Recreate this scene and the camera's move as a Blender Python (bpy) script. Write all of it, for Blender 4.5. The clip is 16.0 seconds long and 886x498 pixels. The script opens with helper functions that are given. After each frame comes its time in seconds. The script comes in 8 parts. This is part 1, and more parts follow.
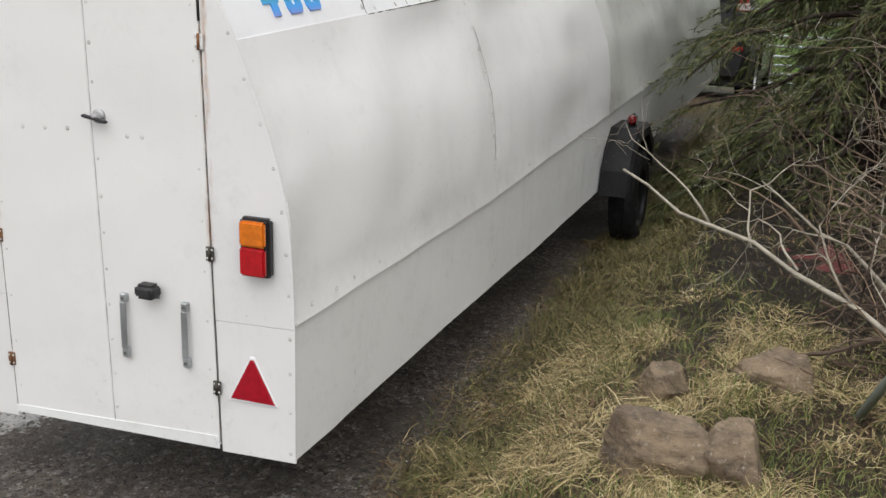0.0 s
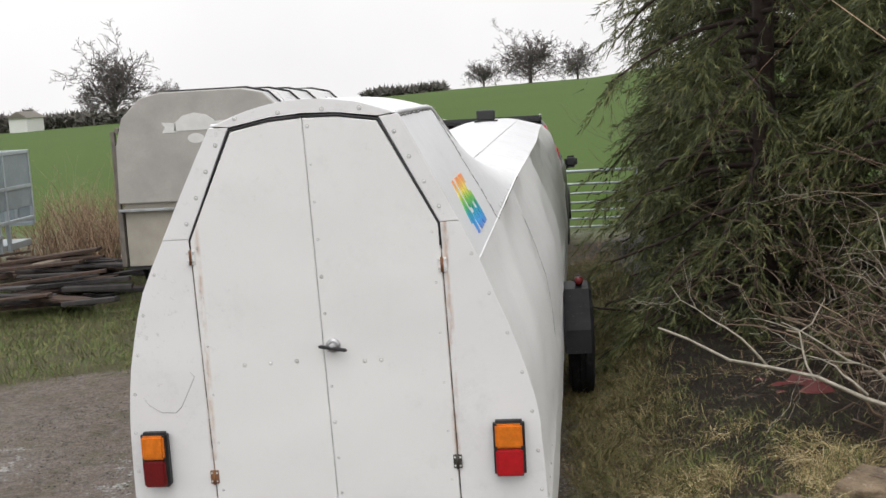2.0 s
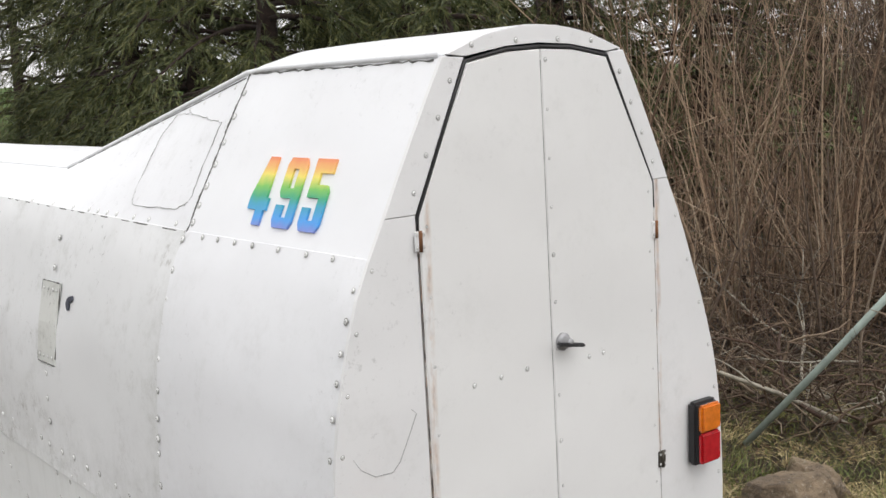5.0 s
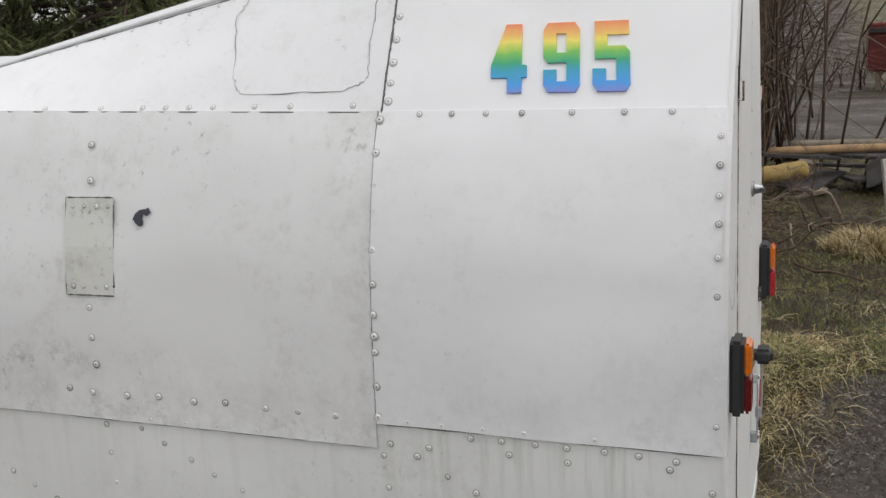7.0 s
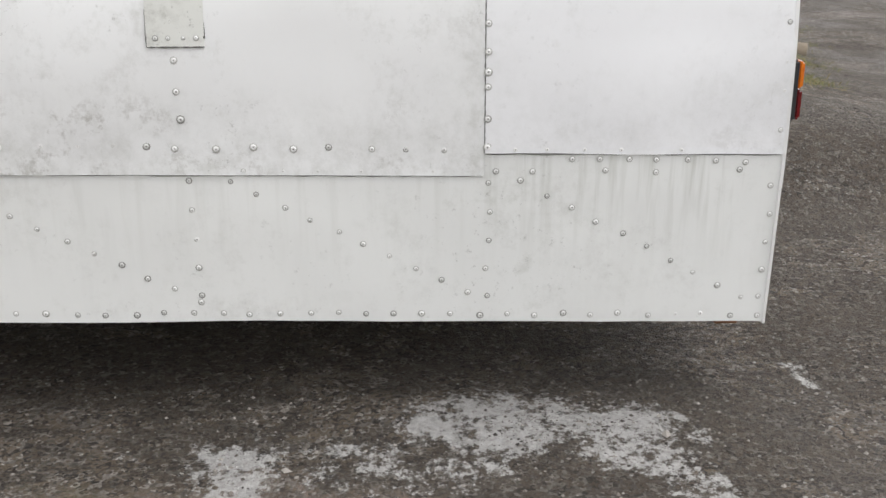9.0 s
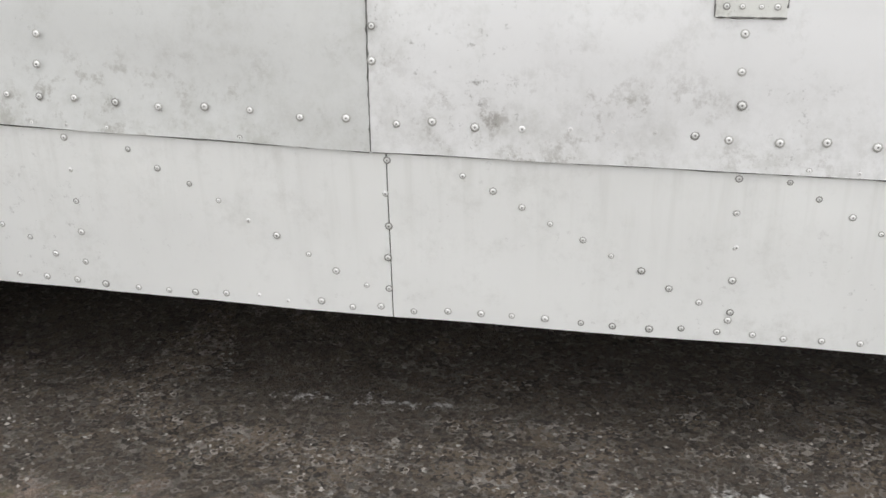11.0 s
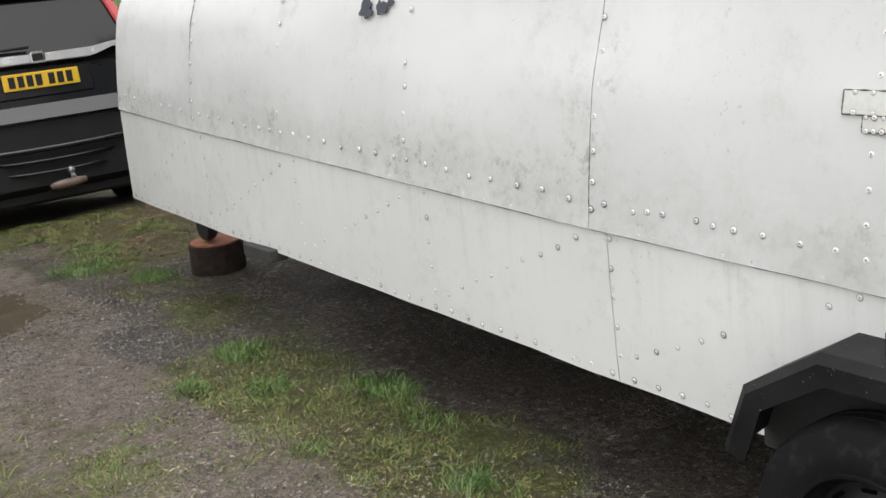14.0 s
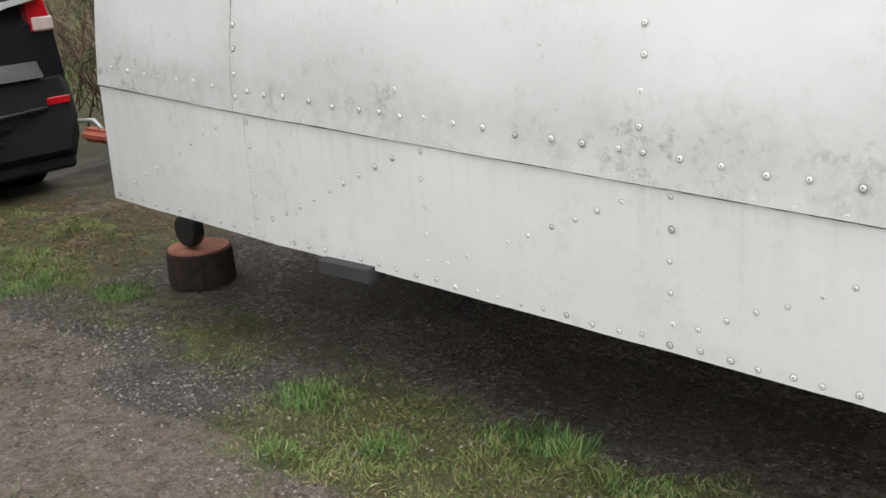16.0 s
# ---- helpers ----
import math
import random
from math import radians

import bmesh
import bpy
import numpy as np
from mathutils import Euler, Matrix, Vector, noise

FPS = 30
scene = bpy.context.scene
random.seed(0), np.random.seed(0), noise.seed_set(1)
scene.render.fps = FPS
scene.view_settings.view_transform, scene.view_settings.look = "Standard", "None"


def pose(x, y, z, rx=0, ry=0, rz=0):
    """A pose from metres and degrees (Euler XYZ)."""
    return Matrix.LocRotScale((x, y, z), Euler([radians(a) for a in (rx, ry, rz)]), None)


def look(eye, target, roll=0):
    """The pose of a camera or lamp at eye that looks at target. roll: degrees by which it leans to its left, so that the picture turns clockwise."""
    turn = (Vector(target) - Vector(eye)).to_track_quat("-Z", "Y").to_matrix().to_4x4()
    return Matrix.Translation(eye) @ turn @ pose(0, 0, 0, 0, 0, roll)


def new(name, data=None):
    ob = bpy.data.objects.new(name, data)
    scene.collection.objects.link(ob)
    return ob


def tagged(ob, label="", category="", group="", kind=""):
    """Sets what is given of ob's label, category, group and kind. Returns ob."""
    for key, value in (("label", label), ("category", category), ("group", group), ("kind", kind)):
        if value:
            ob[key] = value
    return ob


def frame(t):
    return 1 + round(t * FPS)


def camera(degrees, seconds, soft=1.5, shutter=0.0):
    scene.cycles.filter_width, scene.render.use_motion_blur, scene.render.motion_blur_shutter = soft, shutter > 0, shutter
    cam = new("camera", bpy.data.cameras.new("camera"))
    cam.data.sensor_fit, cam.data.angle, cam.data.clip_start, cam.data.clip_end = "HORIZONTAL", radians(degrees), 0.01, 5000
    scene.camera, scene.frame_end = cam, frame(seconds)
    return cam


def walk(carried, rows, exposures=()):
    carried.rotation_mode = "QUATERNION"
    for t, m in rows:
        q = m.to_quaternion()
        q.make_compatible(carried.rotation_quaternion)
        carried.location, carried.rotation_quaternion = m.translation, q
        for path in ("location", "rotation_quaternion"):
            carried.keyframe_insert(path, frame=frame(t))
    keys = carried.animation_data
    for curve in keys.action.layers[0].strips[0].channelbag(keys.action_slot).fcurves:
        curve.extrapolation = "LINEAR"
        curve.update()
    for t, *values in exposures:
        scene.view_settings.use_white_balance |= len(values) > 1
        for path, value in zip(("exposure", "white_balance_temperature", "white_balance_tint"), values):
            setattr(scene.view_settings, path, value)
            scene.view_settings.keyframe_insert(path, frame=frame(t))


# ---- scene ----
cam = camera(43.6, 16.0)
PATH = [
    (0, (2.232, -2.642, 1.784), (1.582, -0.831, 1.236), 1.6),
    (0.5, (1.912, -2.842, 1.833), (1.341, -1.006, 1.285), 0.7),
    (1, (1.62, -2.94, 1.812), (1.127, -1.086, 1.246), -0.9),
    (1.5, (1.241, -3.197, 1.902), (0.887, -1.265, 1.522), -3.2),
    (2, (0.886, -3.195, 1.966), (0.693, -1.222, 1.695), -3.2),
    (2.5, (0.416, -3.235, 1.911), (0.506, -1.265, 1.579), -1.9),
    (3, (-0.065, -3.183, 1.87), (0.268, -1.254, 1.462), -1.6),
    (3.5, (-0.488, -2.939, 1.893), (0.057, -1.054, 1.507), -2.3),
    (4, (-0.901, -2.688, 1.901), (-0.1, -0.887, 1.561), -2.5),
    (4.2, (-1.058, -2.509, 1.881), (-0.138, -0.762, 1.559), -2.6),
    (6.3, (-2.409, -0.823, 1.772), (-0.742, 0.263, 1.565), -2.2),
    (6.5, (-2.555, -0.671, 1.753), (-0.817, 0.295, 1.536), -2.7),
    (7, (-2.773, -0.204, 1.682), (-0.92, 0.45, 1.307), -2.5),
    (7.5, (-3.133, 0.217, 1.65), (-1.232, 0.501, 1.098), 0.8),
    (8, (-3.302, 0.668, 1.582), (-1.399, 0.737, 0.972), 1.5),
    (8.2, (-3.358, 0.82, 1.561), (-1.454, 0.857, 0.95), 0.9),
    (10.3, (-2.927, 1.57, 1.486), (-1.105, 1.227, 0.736), 1.7),
    (10.5, (-2.854, 1.715, 1.529), (-1.022, 1.546, 0.744), 1.4),
    (11, (-2.802, 1.878, 1.503), (-0.978, 2.182, 0.74), -0.8),
    (11.5, (-2.722, 1.998, 1.503), (-0.973, 2.605, 0.748), -1.7),
    (12, (-2.696, 2.06, 1.486), (-1.027, 2.885, 0.754), -1.7),
    (12.5, (-2.654, 2.159, 1.496), (-1.063, 3.141, 0.788), -2.1),
    (13, (-2.604, 2.359, 1.494), (-1.08, 3.468, 0.825), -2.1),
    (13.5, (-2.521, 2.563, 1.51), (-1.152, 3.883, 0.891), -3.8),
    (14, (-2.438, 2.806, 1.558), (-1.278, 4.356, 1.056), -5.5),
    (14.5, (-2.433, 3.016, 1.539), (-1.343, 4.62, 1.051), -4.7),
    (15, (-2.595, 3.356, 1.526), (-1.39, 4.863, 0.998), -3.9),
    (15.5, (-2.666, 3.801, 1.508), (-1.342, 5.189, 0.944), -3.7),
    (16, (-2.667, 4.301, 1.522), (-1.253, 5.595, 0.952), -3.9),
]
walk(cam, [(t, look(e, g, r)) for t, e, g, r in PATH], [(0, 0.48), (0.5, 0.62), (1.0, 0.46), (1.5, 0.54), (2.0, 0.34), (2.5, 0.38), (3.0, 0.50), (3.5, 0.46), (4.2, 0.50), (6.3, 0.06), (7.0, 0.03), (7.5, 0.26), (8.2, 0.48), (10.3, 0.73), (11.0, 0.71), (12.0, 0.74), (13.0, 0.86), (14.0, 0.79), (16.0, 0.82)])

# ---- world, sun, exposure ----
world = bpy.data.worlds.new("overcast")
scene.world = world
world.use_nodes = True
wn, wl = world.node_tree.nodes, world.node_tree.links
wn.clear()
sky = wn.new("ShaderNodeTexSky")
sky.sky_type, sky.sun_disc = "NISHITA", False
sky.sun_elevation, sky.sun_rotation = radians(64), radians(177)
sky.air_density, sky.dust_density = 1.0, 6.0
grey = wn.new("ShaderNodeHueSaturation")
grey.inputs["Saturation"].default_value = 0.12
grey.inputs["Value"].default_value = 0.05
wl.new(sky.outputs[0], grey.inputs["Color"])
cloud_coord = wn.new("ShaderNodeTexCoord")
cloud_noise = wn.new("ShaderNodeTexNoise")
cloud_noise.inputs["Scale"].default_value = 2.2
cloud_noise.inputs["Detail"].default_value = 5
wl.new(cloud_coord.outputs["Generated"], cloud_noise.inputs["Vector"])
cloud = wn.new("ShaderNodeValToRGB")
cloud.color_ramp.elements[0].position, cloud.color_ramp.elements[1].position = 0.3, 0.75
cloud.color_ramp.elements[0].color = (0.69, 0.68, 0.685, 1)
cloud.color_ramp.elements[1].color = (0.81, 0.80, 0.80, 1)
wl.new(cloud_noise.outputs[0], cloud.inputs[0])
both = wn.new("ShaderNodeMix")
both.data_type, both.blend_type = "RGBA", "MIX"
both.inputs[0].default_value = 0.75
wl.new(grey.outputs[0], both.inputs[6])
wl.new(cloud.outputs[0], both.inputs[7])
# an overcast sky is about three times brighter overhead than at the horizon
up_axis = wn.new("ShaderNodeSeparateXYZ")
wl.new(cloud_coord.outputs["Generated"], up_axis.inputs[0])
rise = wn.new("ShaderNodeMapRange")
rise.inputs["From Min"].default_value, rise.inputs["From Max"].default_value = 0.02, 0.85
rise.inputs["To Min"].default_value, rise.inputs["To Max"].default_value = 1.36, 1.72
wl.new(up_axis.outputs[2], rise.inputs["Value"])
back = wn.new("ShaderNodeBackground")
wl.new(rise.outputs[0], back.inputs[1])
wl.new(both.outputs[2], back.inputs[0])
wout = wn.new("ShaderNodeOutputWorld")
wl.new(back.outputs[0], wout.inputs[0])

sun_data = bpy.data.lights.new("sun", "SUN")
sun_data.energy, sun_data.angle, sun_data.color = 0.65, radians(60), (1.0, 0.985, 0.97)
sun = new("sun", sun_data)
sun.matrix_world = look((0.2, -1.2, 8.8), (0, 3, 0))

# ---- materials ----


class Mat:
    """A node material with a Principled surface, put together by short calls."""

    def __init__(self, name, base=(0.5, 0.5, 0.5), rough=0.6, metal=0.0, spec=0.5):
        self.m = bpy.data.materials.new(name)
        self.m.use_nodes = True
        self.t = self.m.node_tree
        self.b = self.t.nodes["Principled BSDF"]
        self.b.inputs["Base Color"].default_value = (*base, 1)
        self.b.inputs["Roughness"].default_value = rough
        self.b.inputs["Metallic"].default_value = metal
        self.b.inputs["Specular IOR Level"].default_value = spec
        self.co = None

    def n(self, kind, **values):
        node = self.t.nodes.new("ShaderNode" + kind)
        for key, value in values.items():
            node.inputs[key.replace("_", " ")].default_value = value
        return node

    def link(self, a, b):
        self.t.links.new(a, b)

    def coord(self):
        if self.co is None:
            self.co = self.n("TexCoord").outputs["Object"]
        return self.co

    def noise(self, scale, detail=4, rough=0.6, stretch=None, dist=0.0):
        v = self.coord()
        if stretch:
            mp = self.n("Mapping")
            mp.inputs["Scale"].default_value = stretch
            self.link(v, mp.inputs["Vector"])
            v = mp.outputs[0]
        t = self.n("TexNoise", Scale=scale, Detail=detail, Roughness=rough, Distortion=dist)
        self.link(v, t.inputs["Vector"])
        return t.outputs["Fac"]

    def ramp(self, fac, a, b, ca=(0, 0, 0), cb=(1, 1, 1)):
        r = self.n("ValToRGB")
        r.color_ramp.elements[0].position, r.color_ramp.elements[1].position = a, b
        r.color_ramp.elements[0].color, r.color_ramp.elements[1].color = (*ca, 1), (*cb, 1)
        self.link(fac, r.inputs[0])
        return r.outputs[0]

    def math(self, op, a, b=None):
        k = self.t.nodes.new("ShaderNodeMath")
        k.operation = op
        for i, v in enumerate((a, b)):
            if v is None:
                continue
            if isinstance(v, (int, float)):
                k.inputs[i].default_value = v
            else:
                self.link(v, k.inputs[i])
        return k.outputs[0]

    def mix(self, fac, a, b, blend="MIX"):
        k = self.t.nodes.new("ShaderNodeMix")
        k.data_type, k.blend_type = "RGBA", blend
        for i, v in ((0, fac), (6, a), (7, b)):
            if isinstance(v, (int, float)):
                k.inputs[i].default_value = v
            elif isinstance(v, tuple):
                k.inputs[i].default_value = (*v, 1)
            else:
                self.link(v, k.inputs[i])
        return k.outputs[2]

    def attr(self, name):
        a = self.t.nodes.new("ShaderNodeAttribute")
        a.attribute_name = name
        return a.outputs["Fac"]

    def xyz(self):
        s = self.n("SeparateXYZ")
        self.link(self.coord(), s.inputs[0])
        return s.outputs

    def color(self, v):
        self.link(v, self.b.inputs["Base Color"])
        return self

    def roughness(self, v):
        self.link(v, self.b.inputs["Roughness"])
        return self

    def bump(self, h, strength=0.3, dist=0.01):
        k = self.n("Bump", Strength=strength, Distance=dist)
        self.link(h, k.inputs["Height"])
        if self.b.inputs["Normal"].links:
            self.link(self.b.inputs["Normal"].links[0].from_socket, k.inputs["Normal"])
        self.link(k.outputs[0], self.b.inputs["Normal"])
        return self


def simple(name, base, rough=0.6, metal=0.0, var=0.25, scale=8.0, bump=0.15, fine=60.0):
    """A plain surface with a coarse and a fine variation and a slight relief."""
    m = Mat(name, base, rough, metal)
    big, small = m.noise(scale, 5), m.noise(fine, 3)
    dark = tuple(c * (1 - var) for c in base)
    light = tuple(min(1, c * (1 + var * 0.7)) for c in base)
    c = m.mix(m.ramp(big, 0.3, 0.7), dark, light)
    c = m.mix(m.math("MULTIPLY", m.ramp(small, 0.45, 0.75), 0.35), c, dark)
    m.color(c)
    m.roughness(m.math("ADD", m.math("MULTIPLY", big, 0.25), rough - 0.12))
    if bump:
        m.bump(small, bump, 0.004)
    return m


def paint_material(name, base, dirt, rust_lines=()):
    """Hand-brushed white paint on sheet aluminium: uneven, stained, with algae and small chips."""
    m = Mat(name, base, 0.42)
    big = m.noise(1.3, 5, 0.6)
    streak = m.noise(3.0, 5, 0.65, (1.0, 1.0, 0.16))
    blot = m.noise(9.0, 6, 0.72)
    fine = m.noise(70.0, 3, 0.6)
    c = m.mix(m.ramp(big, 0.3, 0.72), base, tuple(v * 0.93 for v in base))
    c = m.mix(m.math("MULTIPLY", m.ramp(streak, 0.56, 0.80), 0.45 * dirt), c, (0.52, 0.52, 0.50))
    algae = m.math("MULTIPLY", m.ramp(blot, 0.56, 0.76), m.ramp(big, 0.42, 0.62))
    c = m.mix(m.math("MULTIPLY", algae, 0.62 * dirt), c, (0.40, 0.41, 0.36))
    c = m.mix(m.math("MULTIPLY", m.math("MULTIPLY", m.ramp(m.noise(34.0, 4, 0.8), 0.60, 0.72), m.ramp(m.noise(2.6, 3), 0.45, 0.65)), 0.85 * dirt), c, (0.22, 0.22, 0.205))
    smear = m.math("MULTIPLY", m.ramp(m.noise(4.2, 6, 0.78), 0.52, 0.70), m.ramp(m.noise(20.0, 5, 0.75), 0.40, 0.62))
    c = m.mix(m.math("MULTIPLY", smear, 0.5 * dirt), c, (0.40, 0.40, 0.37))
    lap = m.math("MULTIPLY", m.attr("lap"), m.math("ADD", m.math("MULTIPLY", m.ramp(blot, 0.40, 0.66), 0.7), m.math("MULTIPLY", m.ramp(m.noise(26.0, 4, 0.75), 0.46, 0.64), 0.5)))
    drip = m.math("MULTIPLY", m.attr("drip"), m.ramp(m.noise(26.0, 4, 0.6, (1.0, 1.0, 0.05)), 0.50, 0.68))
    c = m.mix(m.math("MULTIPLY", drip, 0.5), c, (0.42, 0.43, 0.38))
    c = m.mix(m.math("MULTIPLY", lap, 0.36), c, (0.36, 0.365, 0.33))
    crust = m.math("MULTIPLY", m.ramp(m.noise(15.0, 5, 0.78), 0.53, 0.64), m.ramp(m.noise(2.1, 3, 0.6), 0.46, 0.60))
    c = m.mix(m.math("MULTIPLY", m.math("MULTIPLY", crust, m.ramp(m.attr("lap"), 0.1, 0.6)), min(0.6, 0.55 * dirt)), c, (0.15, 0.13, 0.095))
    for x0, z0, z1, strength, reach in rust_lines:
        x, y, z = m.xyz()
        near = m.math("SUBTRACT", 1.0, m.math("MINIMUM", m.math("MULTIPLY", m.math("ABSOLUTE", m.math("SUBTRACT", x, x0)), 1 / reach), 1.0))
        up = m.math("MULTIPLY", m.ramp(z, z0 - 0.01, z0 + 0.07), m.ramp(z, z1 + 0.01, z1 - 0.05))
        spot = m.ramp(m.noise(24.0, 4, 0.7, (1.0, 1.0, 0.3)), 0.42, 0.62)
        c = m.mix(m.math("MULTIPLY", m.math("MULTIPLY", near, up), m.math("MULTIPLY", spot, strength)), c, m.mix(m.ramp(m.noise(60.0, 3), 0.4, 0.65), (0.50, 0.27, 0.10), (0.25, 0.11, 0.04)))
    m.color(c)
    m.roughness(m.math("ADD", m.math("MULTIPLY", blot, 0.3), 0.26))
    m.bump(m.noise(2.2, 2, 0.5), 0.6, 0.035)
    m.bump(m.noise(0.9, 2, 0.5, (1.0, 1.0, 0.5)), 0.45, 0.06)
    m.bump(fine, 0.06, 0.002)
    return m


M_PAINT = paint_material("white_paint", (0.79, 0.80, 0.805), 1.0).m
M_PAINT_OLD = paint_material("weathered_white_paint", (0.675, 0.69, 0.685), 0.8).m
M_PAINT_NEW = paint_material("clean_white_paint", (0.83, 0.84, 0.86), 0.3).m
M_PAINT_EAST = paint_material("white_paint_cleaner", (0.85, 0.855, 0.85), 0.35).m
# green stains over a base also darkened for the hedge's shade
M_PAINT_STAIN_SHADE = paint_material("green_stained_shaded_paint", (0.69, 0.70, 0.665), 1.5).m
M_SKIRT = paint_material("white_skirt_paint", (0.82, 0.835, 0.825), 0.6).m
M_FIN = paint_material("white_fin_paint", (0.79, 0.80, 0.82), 0.7).m
M_POST = paint_material("white_post_paint", (0.79, 0.79, 0.79), 0.45).m
M_BLACK = simple("black_rubber", (0.022, 0.022, 0.023), 0.55, var=0.4).m
mg = Mat("black_guard_paint", (0.010, 0.010, 0.011), 0.46, 0.0, 0.12)
mg.color(mg.mix(mg.ramp(mg.noise(60, 4, 0.8), 0.66, 0.70), mg.mix(mg.ramp(mg.noise(6, 5), 0.35, 0.7), (0.010, 0.010, 0.011), (0.022, 0.022, 0.023)), (0.30, 0.30, 0.29)))
mg.bump(mg.noise(45, 4), 0.2, 0.004)
M_GUARD = mg.m
M_STEEL = simple("galvanised_steel", (0.42, 0.44, 0.45), 0.45, 0.75, var=0.3).m
M_DKSTEEL = simple("dark_tarnished_steel", (0.10, 0.09, 0.075), 0.5, 0.6, var=0.4).m
M_RUST = simple("rusty_iron", (0.22, 0.10, 0.045), 0.85, 0.1, var=0.5, scale=20, bump=0.5).m
M_JOINT = simple("grey_joint", (0.36, 0.36, 0.35), 0.7, var=0.5, scale=16).m
M_CHROME = Mat("chrome", (0.75, 0.75, 0.77), 0.16, 1.0).m
M_HINGE = Mat("hinge_line", (0.3, 0.25, 0.2), 0.8)
M_HINGE.color(M_HINGE.mix(M_HINGE.ramp(M_HINGE.noise(9, 5, 0.8, (1, 1, 2.0)), 0.42, 0.62), (0.06, 0.055, 0.05), M_HINGE.mix(M_HINGE.ramp(M_HINGE.noise(23, 4, 0.7), 0.45, 0.6), (0.55, 0.52, 0.48), (0.33, 0.16, 0.06))))
M_SEAL = simple("dark_sealant", (0.16, 0.16, 0.15), 0.8, var=0.5, scale=14).m
M_UNDER = simple("underside_dark", (0.05, 0.05, 0.05), 0.9).m


def lens_material(name, base):
    m = Mat(name, base, 0.22)
    m.b.inputs["Coat Weight"].default_value = 0.5
    x, y, z = m.xyz()
    wave = m.math("SINE", m.math("MULTIPLY", z, 900.0))
    m.bump(wave, 0.06, 0.002)
    m.color(m.mix(m.ramp(m.noise(60, 3), 0.35, 0.7), tuple(c * 0.75 for c in base), base))
    return m.m


M_AMBER = lens_material("amber_lens", (0.78, 0.20, 0.012))
M_RED = lens_material("red_lens", (0.50, 0.008, 0.014))
M_DARKRED = lens_material("dark_red_lens", (0.16, 0.006, 0.008))


# ---- building helpers ----


def link_mesh(name, verts, faces, material, smooth=False):
    me = bpy.data.meshes.new(name)
    me.from_pydata([tuple(v) for v in verts], [], faces)
    me.materials.append(material)
    if smooth:
        me.polygons.foreach_set("use_smooth", [True] * len(me.polygons))
    me.update()
    return me


def part(name, bm, material, parent=None, label="", smooth=False):
    """Links a bmesh or mesh, made in world places, as one mesh object, under a thing or a part."""
    if isinstance(bm, bmesh.types.BMesh):
        me = bpy.data.meshes.new(name)
        bmesh.ops.recalc_face_normals(bm, faces=bm.faces)
        bm.to_mesh(me)
        bm.free()
        me.materials.append(material)
        if smooth:
            me.polygons.foreach_set("use_smooth", [True] * len(me.polygons))
            me.set_sharp_from_angle(angle=radians(38))
    else:
        me = bm
    ob = new(name, me)
    if parent is not None:
        ob.parent = parent
        base = Vector()
        p = parent
        while p is not None:
            base += p.location
            p = p.parent
        me.transform(Matrix.Translation(-base))
    if label:
        ob["label"] = label
    return ob


def thing(name, at, label, category, group="", kind=""):
    ob = new(name)
    ob.empty_display_size = 0.1
    ob.location = at
    return tagged(ob, label, category, group, kind)


def box(x0, x1, y0, y1, z0, z1, bevel=0.0, bm=None, seg=1):
    own = bmesh.new() if bm is None else bm
    r = bmesh.ops.create_cube(own, size=1)
    for v in r["verts"]:
        v.co = Vector(((x0 + x1) / 2 + v.co.x * (x1 - x0), (y0 + y1) / 2 + v.co.y * (y1 - y0), (z0 + z1) / 2 + v.co.z * (z1 - z0)))
    if bevel:
        es = list({e for v in r["verts"] for e in v.link_edges})
        bmesh.ops.bevel(own, geom=es, offset=bevel, segments=seg, affect="EDGES")
    return own


def turned(bm, m):
    bm.transform(m)
    return bm


def slab(poly, y0, y1, bevel=0.0):
    """A plate whose outline (x, z) lies across y, from y0 (outer) to y1."""
    bm = bmesh.new()
    a = [bm.verts.new((x, y0, z)) for x, z in poly]
    b = [bm.verts.new((x, y1, z)) for x, z in poly]
    bm.faces.new(a)
    bm.faces.new(b[::-1])
    n = len(poly)
    for i in range(n):
        bm.faces.new((a[i], b[i], b[(i + 1) % n], a[(i + 1) % n]))
    if bevel:
        bmesh.ops.bevel(bm, geom=[e for e in bm.edges if abs(e.verts[0].co.y - y0) < 1e-6 and abs(e.verts[1].co.y - y0) < 1e-6], offset=bevel, segments=1, affect="EDGES")
    return bm


def tube_mesh(paths, sides=5):
    """Verts and faces of tubes: each path is a list of (point, radius)."""
    verts, faces = [], []
    for path in paths:
        base = len(verts)
        n = len(path)
        for i, (p, r) in enumerate(path):
            d = Vector(path[min(i + 1, n - 1)][0]) - Vector(path[max(i - 1, 0)][0])
            if d.length < 1e-9:
                d = Vector((0, 0, 1))
            d.normalize()
            u = d.cross(Vector((0.31, 0.17, 0.93)))
            if u.length < 1e-3:
                u = d.cross(Vector((1, 0, 0)))
            u.normalize()
            w = d.cross(u)
            for k in range(sides):
                a = 2 * math.pi * k / sides
                verts.append(Vector(p) + (u * math.cos(a) + w * math.sin(a)) * r)
        for i in range(n - 1):
            for k in range(sides):
                a, b = base + i * sides + k, base + i * sides + (k + 1) % sides
                faces.append((a, b, b + sides, a + sides))
        faces.append(tuple(base + k for k in range(sides))[::-1])
        faces.append(tuple(base + (n - 1) * sides + k for k in range(sides)))
    return verts, faces


def tubes(name, paths, material, sides=5, smooth=True):
    v, f = tube_mesh(paths, sides)
    return link_mesh(name, v, f, material, smooth)


